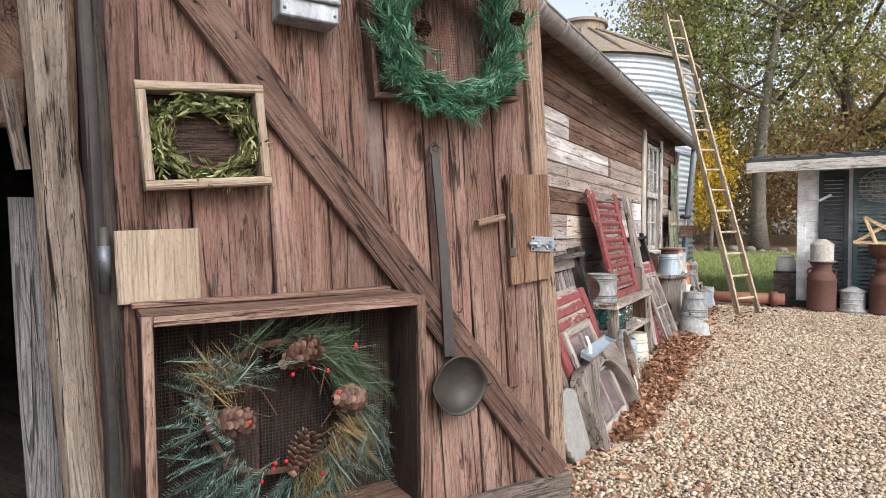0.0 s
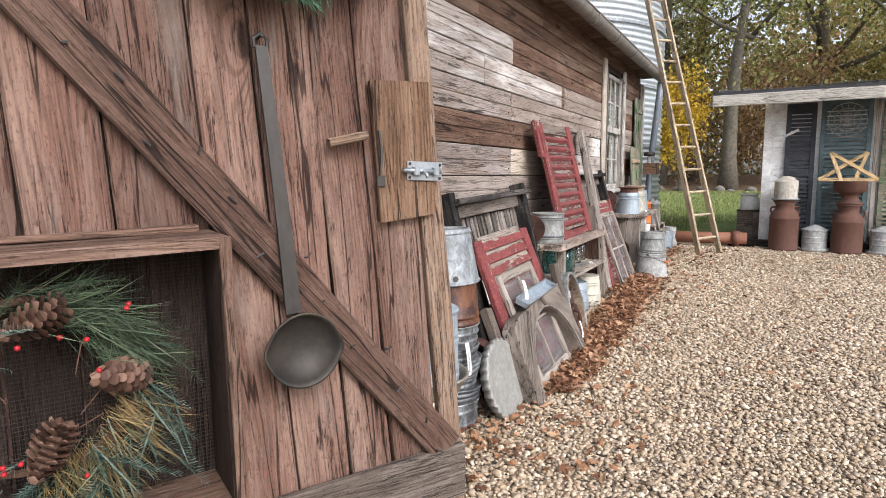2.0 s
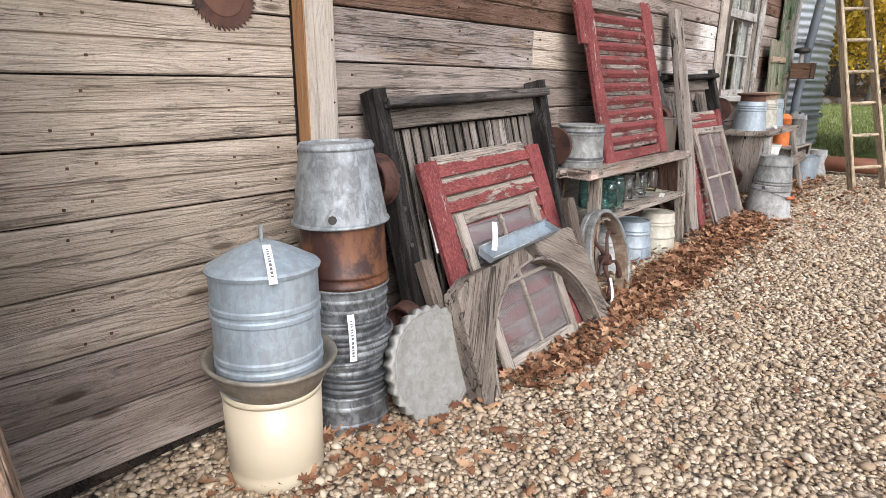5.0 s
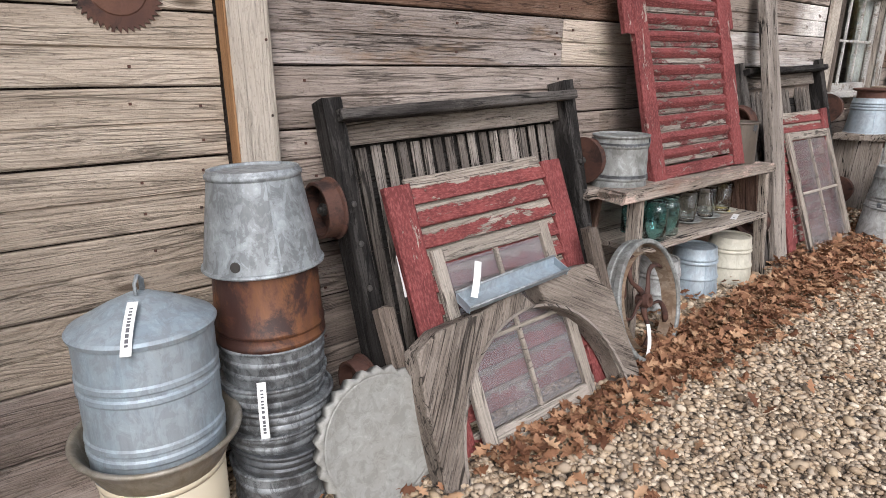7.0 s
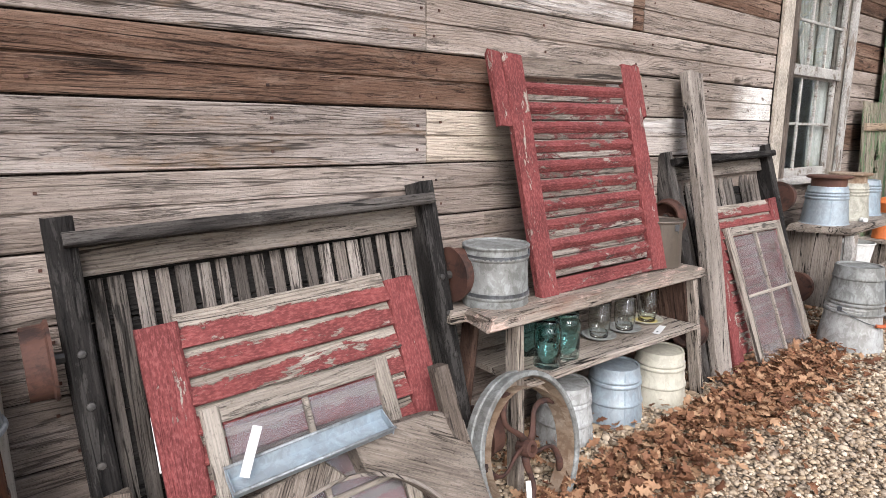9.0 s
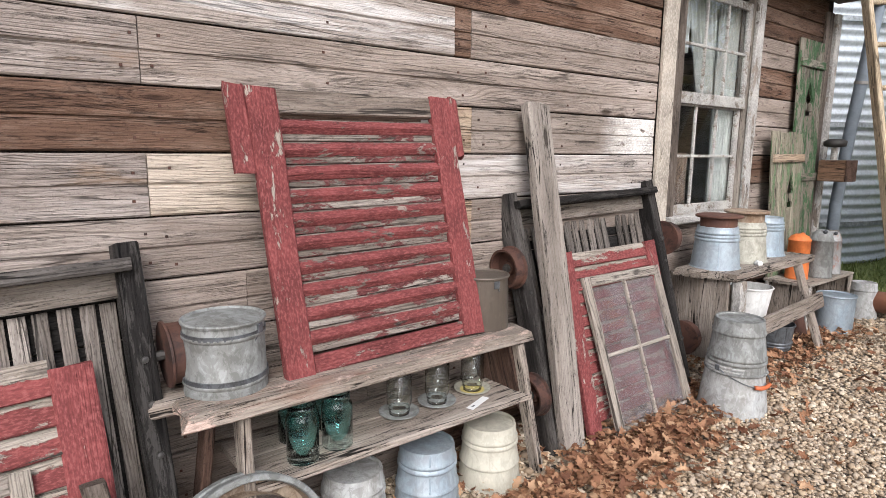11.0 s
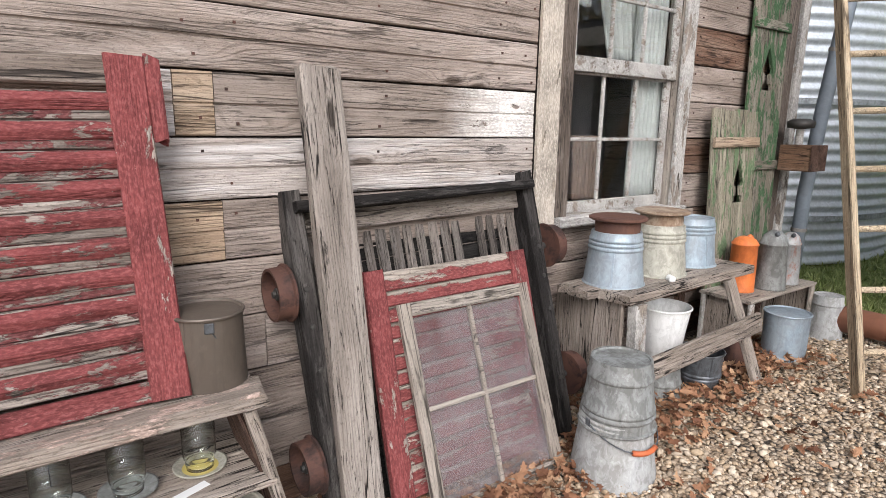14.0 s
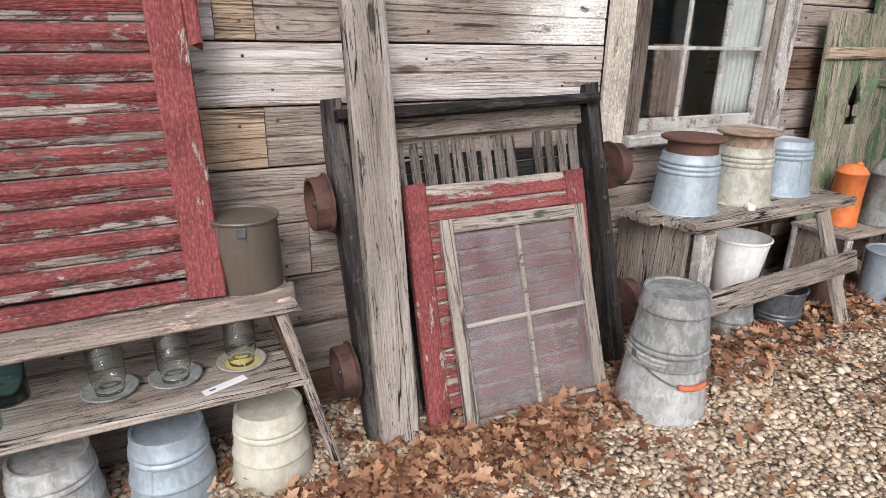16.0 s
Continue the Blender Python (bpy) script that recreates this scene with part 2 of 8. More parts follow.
DOOR_WOOD = wood("reddish_barn_board", (0.0339, 0.0171, 0.0137), (0.1657, 0.0957, 0.0723), (0.3230, 0.2302, 0.1853), 0.30, stain=(0.2745, 0.2251, 0.1948), stain_at=0.55, weather=0.95)
BOX_WOOD = wood("red_brown_crate_board", (0.0510, 0.0296, 0.0211), (0.1700, 0.1061, 0.0774), (0.3060, 0.2218, 0.1760), 0.1)
# far darker than BOX_WOOD: the shade inside the crate is put into this colour
CRATE_INSIDE = wood("shade_tinted_crate_inside_board", (0.009, 0.006, 0.005), (0.034, 0.022, 0.017), (0.085, 0.058, 0.046), 0.15)
BRACE_WOOD = wood("dark_brown_board", (0.0286, 0.0170, 0.0132), (0.0926, 0.0554, 0.0418), (0.2023, 0.1357, 0.1047), 0.12)
RAIL_WOOD = wood("grey_brown_board", (0.0396, 0.0317, 0.0264), (0.1408, 0.1162, 0.0968), (0.2904, 0.2508, 0.2200), 0.12)
EDGE_WOOD = wood("sun_bleached_brown_board", (0.0697, 0.0450, 0.0313), (0.2050, 0.1403, 0.1001), (0.3198, 0.2465, 0.1870), 0.1)
LOCK_WOOD = wood("warm_brown_board", (0.0553, 0.0306, 0.0187), (0.1785, 0.1088, 0.0680), (0.2805, 0.1913, 0.1318), 0.05)
CHALK_SIDING = wood("half_white_siding", (0.1003, 0.0790, 0.0638), (0.2645, 0.2238, 0.1915), (0.4286, 0.3817, 0.3402), 0.04, paint=(0.6384, 0.5992, 0.5600), bare=0.12, paint_from=0.35, weather=0.6)
JAMB_WOOD = wood("rough_hewn_grey_timber", (0.0410, 0.0319, 0.0241), (0.1927, 0.1596, 0.1290), (0.3526, 0.3108, 0.2623), 0.08, stain=(0.2214, 0.1386, 0.0688), stain_at=0.6, cracks=1.0)
GREY_SIDING = wood("grey_siding", (0.0988, 0.0761, 0.0609), (0.2764, 0.2312, 0.1985), (0.4540, 0.3997, 0.3605), 0.15, stain=(0.1880, 0.1360, 0.1013), weather=0.6, cracks=0.6)
PALE_SIDING = wood("pale_siding", (0.1691, 0.1331, 0.1016), (0.3907, 0.3316, 0.2664), (0.5656, 0.4951, 0.4168), 0.07, stain=(0.2774, 0.2232, 0.1792), weather=0.55, cracks=0.5)
BROWN_SIDING = wood("dark_brown_siding", (0.0393, 0.0216, 0.0146), (0.1383, 0.0827, 0.0568), (0.2898, 0.2113, 0.1634), 0.18, stain=(0.2804, 0.2157, 0.1720), stain_at=0.62)
WHITE_SIDING = wood("white_washed_siding", (0.1441, 0.1198, 0.1029), (0.3557, 0.3142, 0.2822), (0.5566, 0.5178, 0.4839), 0.1, chalk=(0.6340, 0.6103, 0.5918), weather=0.65)
TAN_SIDING = wood("tan_siding", (0.1683, 0.1122, 0.0748), (0.3740, 0.2856, 0.2014), (0.5236, 0.4301, 0.3323), 0.1, stain=(0.3179, 0.1870, 0.0935), stain_at=0.62, weather=0.7)
RUSTY_SIDING = wood("orange_stained_grey_siding", (0.1177, 0.0946, 0.0781), (0.2949, 0.2552, 0.2296), (0.4722, 0.4260, 0.3952), 0.1, stain=(0.3160, 0.1987, 0.1148), stain_at=0.54, weather=0.8)
NEW_WOOD = wood("pale_new_timber", (0.252, 0.193, 0.134), (0.315, 0.252, 0.185), (0.370, 0.302, 0.231), 0.05, knots=False, cracks=0.1, weather=0.3)
POST_GREY = wood("grey_tan_weathered_post", (0.0531, 0.0443, 0.0377), (0.2394, 0.2107, 0.1834), (0.3985, 0.3633, 0.3270), 0.05, stain=(0.1861, 0.1460, 0.1120), cracks=1.0, weather=0.55)
POST_WOOD = wood("bleached_post", (0.24, 0.20, 0.16), (0.41, 0.365, 0.31), (0.52, 0.475, 0.42), 0.03, stain=(0.33, 0.27, 0.21), cracks=0.15, weather=0.12)
POST_SIDE = wood("orange_pine_post_side", (0.22, 0.11, 0.05), (0.36, 0.205, 0.10), (0.46, 0.30, 0.17), 0.03, cracks=0.15, weather=0.2)
BLACK_WOOD = wood("blackened_cart_timber", (0.004, 0.0036, 0.003), (0.020, 0.018, 0.017), (0.15, 0.14, 0.13), 0.25, knots=False)
SLAT_WOOD = wood("dark_grey_slat", (0.0220, 0.0185, 0.0158), (0.1540, 0.1364, 0.1214), (0.3168, 0.2904, 0.2640), 0.5, knots=False)
# near-black colour standing for the shade seen between the cart slats
GAP_SHADE = wood("gap_shade_cart_back", (0.004, 0.0036, 0.003), (0.012, 0.011, 0.010), (0.03, 0.028, 0.026), 0.2, knots=False)
CART_GREY = wood("grey_cart_board", (0.05, 0.042, 0.035), (0.21, 0.185, 0.16), (0.36, 0.33, 0.295), 0.1)
BENCH_WOOD = wood("grey_bench_plank", (0.0568, 0.0445, 0.0350), (0.2743, 0.2365, 0.2004), (0.4730, 0.4309, 0.3836), 0.12, stain=(0.1892, 0.1135, 0.0804), cracks=1.0, weather=0.8)
ARCH_WOOD = wood("split_grey_arch_timber", (0.03, 0.024, 0.02), (0.19, 0.163, 0.138), (0.39, 0.345, 0.30), 0.1, knots=False, cracks=0.8, weather=0.8)
RED_PAINT = wood("flaking_red_paint", (0.134, 0.112, 0.0952), (0.358, 0.314, 0.269), (0.56, 0.515, 0.459), 0.08, paint=(0.172, 0.044, 0.042), bare=0.145, cracks=0.3, weather=0.6)
RED_SLAT = wood("red_slat_paint", (0.06, 0.05, 0.042), (0.27, 0.24, 0.205), (0.48, 0.44, 0.385), 0.12, paint=(0.172, 0.045, 0.042), bare=0.23, bare_below=-0.006)
RED_LOUVRE = wood("weathered_red_louvre", (0.05, 0.04, 0.034), (0.22, 0.19, 0.165), (0.42, 0.38, 0.34), 0.12, paint=(0.165, 0.043, 0.041), bare=0.235)
BARE_LOUVRE = wood("bare_stained_louvre", (0.04, 0.03, 0.026), (0.165, 0.14, 0.12), (0.38, 0.345, 0.31), 0.15, paint=(0.12, 0.038, 0.036), bare=0.60, weather=1.0)
BENCH_PAINTED = wood("bench_plank_with_old_pink_paint", (0.057, 0.0445, 0.035), (0.274, 0.2365, 0.20), (0.473, 0.431, 0.384), 0.1, stain=(0.26, 0.13, 0.09), stain_at=0.5, paint=(0.40, 0.30, 0.25), bare=0.66, cracks=1.0, weather=0.8)
SASH_WOOD = wood("pale_grey_sash", (0.1496, 0.1276, 0.1056), (0.3168, 0.2816, 0.2420), (0.4400, 0.4048, 0.3608), 0.06, knots=False, weather=0.45)
WHITE_PAINT = wood("old_white_paint", (0.1045, 0.0855, 0.0712), (0.2470, 0.2137, 0.1805), (0.3800, 0.3420, 0.2945), 0.05, paint=(0.37, 0.355, 0.33), bare=0.28, weather=0.6)
CREAM_PAINT = wood("cream_window_trim", (0.1800, 0.1485, 0.1125), (0.3060, 0.2700, 0.2160), (0.4140, 0.3690, 0.3150), 0.04, paint=(0.39, 0.345, 0.29), bare=0.06, weather=0.5)
GREEN_PAINT = wood("worn_green_paint", (0.07, 0.062, 0.05), (0.20, 0.185, 0.15), (0.34, 0.32, 0.27), 0.12, paint=(0.055, 0.105, 0.050), bare=0.5)
OLIVE_PAINT = wood("faded_green_paint", (0.09, 0.08, 0.062), (0.25, 0.235, 0.18), (0.40, 0.375, 0.295), 0.1, paint=(0.115, 0.165, 0.088), bare=0.6)
# near-black old board: the gloom inside the barn is put into its colour
DARK_INSIDE = wood("gloom_tinted_old_inside_board", (0.015, 0.012, 0.010), (0.04, 0.032, 0.027), (0.08, 0.065, 0.055), 0.3)
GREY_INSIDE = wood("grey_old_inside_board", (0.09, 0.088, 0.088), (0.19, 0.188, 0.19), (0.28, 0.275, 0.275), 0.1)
LADDER_WOOD = wood("tan_ladder_timber", (0.26, 0.20, 0.13), (0.44, 0.36, 0.25), (0.58, 0.50, 0.37), 0.08)
BLACK_SHUTTER = wood("charcoal_shutter_paint", (0.03, 0.03, 0.03), (0.05, 0.05, 0.052), (0.09, 0.09, 0.09), 0.1, paint=(0.038, 0.042, 0.05), bare=0.0)
TEAL_SHUTTER = wood("dark_teal_shutter_paint", (0.06, 0.07, 0.07), (0.11, 0.13, 0.13), (0.19, 0.20, 0.20), 0.1, paint=(0.082, 0.118, 0.124), bare=0.18)
STAR_WOOD = wood("yellow_pine", (0.42, 0.28, 0.12), (0.58, 0.42, 0.22), (0.68, 0.52, 0.31), 0.06, knots=False)
GALV = metal("weathered_galvanised_steel", (0.292, 0.318, 0.331), (0.172, 0.181, 0.185), 0.7, 0.5, 0.35, 0.7)
GALV_DULL = metal("dull_galvanised_steel", (0.25, 0.262, 0.255), (0.15, 0.145, 0.13), 0.7, 0.6, 0.25, 0.5)
GALV_DARK = metal("dark_galvanised_steel", (0.115, 0.125, 0.137), (0.06, 0.059, 0.058), 0.7, 0.45, 0.4, 0.6)
GALV_STACK = metal("blackened_galvanised_steel", (0.215, 0.23, 0.238), (0.06, 0.06, 0.062), 0.85, 0.5, 0.3, 0.6)
GALV_BLUE = metal("blue_grey_galvanised_steel", (0.27, 0.33, 0.375), (0.35, 0.38, 0.395), 0.6, 0.48, 0.3, 0.35)
GALV_CHALK = metal("chalky_galvanised_steel", (0.385, 0.395, 0.39), (0.27, 0.26, 0.235), 0.65, 0.65, 0.15, 0.35)
GALV_YELLOW = metal("yellowed_galvanised_steel", (0.36, 0.35, 0.295), (0.27, 0.255, 0.205), 0.6, 0.6, 0.1)
CREAM_PAIL = metal("cream_enamel", (0.44, 0.42, 0.345), (0.39, 0.365, 0.295), 0.4, 0.45, 0.0, 0.08, rust=(0.12, 0.06, 0.03), rust_at=0.72)
WHITE_ENAMEL = metal("white_enamel", (0.66, 0.66, 0.64), (0.55, 0.55, 0.52), 0.4, 0.3, 0.0, 0.08)
RUST = metal("brown_rust", (0.088, 0.043, 0.033), (0.145, 0.072, 0.048), 0.7, 0.8, 0.1, 0.3, streak=False)
RUST_DARK = metal("dark_wheel_rust", (0.062, 0.030, 0.023), (0.125, 0.060, 0.041), 0.7, 0.75, 0.15, 0.35, rust=(0.03, 0.017, 0.014), rust_at=0.5, streak=False)
RUST_BAND = metal("rusted_galvanised_band", (0.085, 0.036, 0.024), (0.24, 0.105, 0.042), 0.6, 0.45, 0.25, 0.5, rust=(0.04, 0.018, 0.014), rust_at=0.44)
RUST_PALE = metal("pale_lid_rust", (0.30, 0.24, 0.18), (0.20, 0.12, 0.07), 0.7, 0.8, 0.05, 0.3, streak=False)
IRON = metal("black_iron", (0.05, 0.048, 0.046), (0.085, 0.075, 0.065), 0.5, 0.55, 0.5, 0.2)
LADLE_IRON = metal("blackened_ladle_iron", (0.030, 0.027, 0.025), (0.072, 0.063, 0.047), 0.9, 0.55, 0.4, 0.25, rust=(0.06, 0.032, 0.022), rust_at=0.58, streak=False)
ZINC = metal("bright_zinc_plate", (0.36, 0.39, 0.41), (0.28, 0.30, 0.315), 0.3, 0.32, 0.8, 0.2)
BROWN_TIN = metal("brown_grey_tin", (0.105, 0.085, 0.068), (0.16, 0.135, 0.11), 0.4, 0.45, 0.3, 0.1)
ORANGE_TIN = metal("orange_painted_tin", (0.58, 0.165, 0.045), (0.48, 0.12, 0.035), 0.4, 0.5, 0.0, 0.08)
SILO_STEEL = metal("corrugated_silo_steel", (0.525, 0.569, 0.6), (0.463, 0.488, 0.5), 0.4, 0.42, 0.5, 0.05, rust=(0.2, 0.0875, 0.05), rust_at=0.78)
SILO_ROOF = metal("lichened_silo_roof", (0.225, 0.19, 0.175), (0.34, 0.27, 0.085), 0.55, 0.7, 0.1, 0.1, rust=(0.20, 0.14, 0.115), rust_at=0.50)
GUTTER_STEEL = metal("grey_gutter_metal", (0.25, 0.235, 0.215), (0.17, 0.15, 0.13), 0.5, 0.6, 0.2, 0.1)
SPOUT_GREY = plain("blue_grey_downspout_paint", (0.15, 0.175, 0.20), 0.45)
CROCK = plain("cream_stoneware", (0.52, 0.455, 0.335), 0.35, vary=0.06, scale=4, depth=0.05, spec=0.5)
PAN_RIM = metal("tarnished_pan", (0.27, 0.25, 0.22), (0.24, 0.20, 0.14), 0.6, 0.45, 0.4, 0.1)
DISC_TIN = metal("pale_weathered_tin", (0.285, 0.285, 0.265), (0.25, 0.24, 0.215), 0.5, 0.55, 0.2, 0.08, streak=False)
PAPER = plain("white_paper_tag", (0.66, 0.66, 0.65), 0.8, vary=0.05)
INK = plain("faded_ink", (0.10, 0.10, 0.11), 0.8, vary=0.1)
SHINGLE = plain("dark_roof_shingle", (0.075, 0.07, 0.068), 0.9, vary=0.35, scale=30, depth=0.5)
METAL_ROOF = plain("charcoal_metal_roofing", (0.055, 0.057, 0.062), 0.4, 0.2)
SHED_WHITE = wood("white_shed_paint", (0.4, 0.38, 0.35), (0.55, 0.53, 0.50), (0.66, 0.64, 0.60), 0.04, paint=(0.72, 0.72, 0.70), bare=0.0)
FASCIA_PAINT = wood("pale_grey_fascia", (0.34, 0.33, 0.29), (0.48, 0.47, 0.42), (0.58, 0.57, 0.52), 0.05)
JAR_CLEAR = clear_glass("clear_jar_glass", (0.93, 0.96, 0.94), 0.03)
JAR_TEAL = clear_glass("teal_jar_glass", (0.55, 0.80, 0.80), 0.05)
WINDOW_GLASS = clear_glass("old_window_pane", (0.92, 0.95, 0.94), 0.01)
SASH_GLASS = dusty_glass("dusty_sash_pane", (0.10, 0.085, 0.088), 0.22)
CURTAIN = plain("white_lace_curtain", (0.33, 0.34, 0.325), 0.9, vary=0.15, scale=18)
CLOTH = plain("patterned_dark_cloth", (0.14, 0.10, 0.08), 0.9, vary=0.7, scale=25)
ROOM = plain("dim_room_plaster", (0.22, 0.235, 0.25), 0.9, vary=0.3, scale=3)
NEEDLE = leafy("pine_needles", [(0, (0.025, 0.042, 0.022)), (0.5, (0.065, 0.095, 0.055)), (1, (0.15, 0.19, 0.11))], 0.5, 0.15)
NEEDLE_BRIGHT = leafy("bright_green_needles", [(0, (0.012, 0.06, 0.034)), (0.5, (0.062, 0.20, 0.115)), (1, (0.30, 0.50, 0.32))], 0.45, 0.15)
ROSEMARY = leafy("olive_green_sprigs", [(0, (0.03, 0.04, 0.012)), (0.5, (0.14, 0.155, 0.055)), (1, (0.42, 0.43, 0.21))], 0.5, 0.15)
BLUE_NEEDLE = leafy("blue_green_fir_needles", [(0, (0.022, 0.042, 0.034)), (0.5, (0.085, 0.14, 0.115)), (1, (0.30, 0.39, 0.33))], 0.5, 0.15)
STRAW = leafy("dry_yellow_needles", [(0, (0.10, 0.062, 0.026)), (0.5, (0.20, 0.138, 0.058)), (1, (0.31, 0.235, 0.105))])
CONE = leafy("brown_pine_cone_scales", [(0, (0.038, 0.019, 0.013)), (0.6, (0.105, 0.055, 0.038)), (1, (0.22, 0.135, 0.095))])
BERRY = plain("red_berry", (0.36, 0.015, 0.02), 0.3)
TWIG = plain("brown_twig", (0.10, 0.055, 0.035), 0.8)
MESH_WIRE = plain("dull_wire_mesh", (0.055, 0.05, 0.045), 0.6, 0.4)
BARK = plain("grey_brown_bark", (0.115, 0.10, 0.08), 0.95, vary=0.45, scale=9, depth=0.9)
DRY_LEAF = leafy("fallen_oak_leaves", [(0, (0.129, 0.0559, 0.031)), (0.35, (0.249, 0.12, 0.0645)), (0.7, (0.37, 0.202, 0.112)), (1, (0.499, 0.318, 0.189))], 0.7, 0.15)
PEBBLE = leafy("river_pebbles", [(0, (0.19, 0.14, 0.095)), (0.15, (0.31, 0.23, 0.155)), (0.35, (0.44, 0.335, 0.22)), (0.55, (0.37, 0.305, 0.235)), (0.8, (0.52, 0.41, 0.29)), (1, (0.62, 0.54, 0.425))], 0.65)
FOLIAGE = [leafy("oak_foliage_green", [(0, (0.10, 0.125, 0.035)), (0.5, (0.25, 0.28, 0.09)), (1, (0.48, 0.46, 0.19))], 0.6, 0.5),
           leafy("oak_foliage_turning", [(0, (0.17, 0.155, 0.052)), (0.5, (0.40, 0.335, 0.11)), (1, (0.60, 0.48, 0.20))], 0.6, 0.5),
           leafy("yellow_foliage", [(0, (0.34, 0.21, 0.02)), (0.5, (0.58, 0.39, 0.035)), (1, (0.70, 0.52, 0.09))], 0.6, 0.4),
           leafy("russet_foliage", [(0, (0.18, 0.11, 0.055)), (0.5, (0.36, 0.225, 0.115)), (1, (0.50, 0.36, 0.19))], 0.6, 0.4)]
GRASS = leafy("lawn_grass_blades", [(0, (0.11, 0.15, 0.045)), (0.5, (0.26, 0.315, 0.11)), (1, (0.44, 0.47, 0.21))], 0.6, 0.35)
STONE = plain("grey_field_stone", (0.15, 0.14, 0.125), 0.9, vary=0.3, scale=5, depth=0.6)


def ground_material():
    m = Nodes("gravel_and_lawn")
    pos = m.coords((1, 1, 1), True)
    v = m.node("ShaderNodeTexVoronoi", Scale=46.0)
    m.link(pos, v.inputs["Vector"])
    sep = m.node("ShaderNodeSeparateColor")
    m.link(v.outputs["Color"], sep.inputs[0])
    peb = m.ramp(sep.outputs[0], [(0, (0.22, 0.17, 0.12)), (0.4, (0.39, 0.30, 0.21)), (0.7, (0.48, 0.38, 0.27)), (1, (0.57, 0.48, 0.37))])
    peb = m.mix(m.mask(v.outputs["Distance"], 0.45, 0.75), peb, (0.05, 0.042, 0.034))
    big = m.noise(pos, 0.9, 5)
    peb = m.mix(m.math("MULTIPLY", m.mask(big, 0.5, 0.7), 0.25), peb, (0.20, 0.15, 0.10))
    g = m.noise(pos, 7.0, 8, 0.7)
    grass = m.ramp(g, [(0.3, (0.10, 0.135, 0.04)), (0.55, (0.22, 0.27, 0.085)), (0.75, (0.36, 0.37, 0.15))])
    grass = m.mix(m.math("MULTIPLY", m.mask(m.noise(pos, 0.35, 5), 0.5, 0.65), 0.5), grass, (0.21, 0.16, 0.07))
    xyz = m.node("ShaderNodeSeparateXYZ")
    m.link(pos, xyz.inputs[0])
    edge = m.math("ADD", xyz.outputs["Y"], m.math("MULTIPLY", m.noise(pos, 2.5, 4), 0.35))
    lawn = m.mask(edge, 10.35, 10.55)
    wild = m.mask(m.math("ADD", xyz.outputs["Y"], m.math("MULTIPLY", m.noise(pos, 0.5, 4), 3.0)), 24.0, 27.0)
    col = m.mix(lawn, peb, grass)
    litter = m.ramp(m.noise(pos, 5.0, 8), [(0.3, (0.06, 0.04, 0.025)), (0.7, (0.24, 0.15, 0.08))])
    col = m.mix(wild, col, litter)
    height = m.math("SUBTRACT", 1.0, v.outputs["Distance"])
    return m.finish(col, 0.85, 0.0, height, 0.8, 0.02, 0.2)


GROUND = ground_material()


# ---- building helpers ----
UP = Vector((0, 0, 1))


def ground_z(y):
    """The yard rises gently along the barn and flattens out beyond the lawn."""
    if y < -6:
        return 0.047 * -6 - 0.015
    if y < 10:
        return 0.047 * y - 0.015
    return 0.455 + 0.03 * (min(y, 45) - 10)


def mesh_object(name, bm, material, smooth=False):
    me = bpy.data.meshes.new(name)
    bm.to_mesh(me)
    bm.free()
    if smooth:
        me.polygons.foreach_set("use_smooth", [True] * len(me.polygons))
    me.materials.append(material)
    return new(name, me)


def part(name, bm, material, parent, label="", m=None, smooth=False):
    """Links a bmesh as one mesh object under a thing or under a part."""
    ob = mesh_object(name, bm, material, smooth)
    ob.parent = parent
    if m is not None:
        ob.matrix_basis = m
    if label:
        tagged(ob, label)
    return ob


def thing(name, label, category, m=None, group="", kind=""):
    ob = new(name)
    ob.empty_display_size = 0.1
    if m is not None:
        ob.matrix_basis = m
    return tagged(ob, label, category, group, kind)


def at(x, y, z, rz=0.0, rx=0.0, ry=0.0):
    return pose(x, y, z, rx, ry, rz)


def frame_of(origin, xdir, normal):
    """A pose at origin with local x along xdir and local z near to normal."""
    x = Vector(xdir).normalized()
    z = Vector(normal)
    z = (z - x * z.dot(x)).normalized()
    y = z.cross(x)
    m = Matrix((x, y, z)).transposed().to_4x4()
    m.translation = origin
    return m


def box_bm(x0, x1, y0, y1, z0, z1, bevel=0.0, bm=None, m=None):
    """A box, its edges chamfered."""
    own = bmesh.new()
    bmesh.ops.create_cube(own, size=1.0)
    for v in own.verts:
        v.co = Vector(((x0 + x1) / 2 + v.co.x * (x1 - x0), (y0 + y1) / 2 + v.co.y * (y1 - y0), (z0 + z1) / 2 + v.co.z * (z1 - z0)))
    if bevel:
        bmesh.ops.bevel(own, geom=own.edges[:], offset=bevel, segments=1, affect="EDGES")
    if m is not None:
        bmesh.ops.transform(own, matrix=m, verts=own.verts)
    if bm is None:
        return own
    merge(bm, own)
    return bm


def merge(bm, other):
    me = bpy.data.meshes.new("tmp")
    other.to_mesh(me)
    other.free()
    bm.from_mesh(me)
    bpy.data.meshes.remove(me)


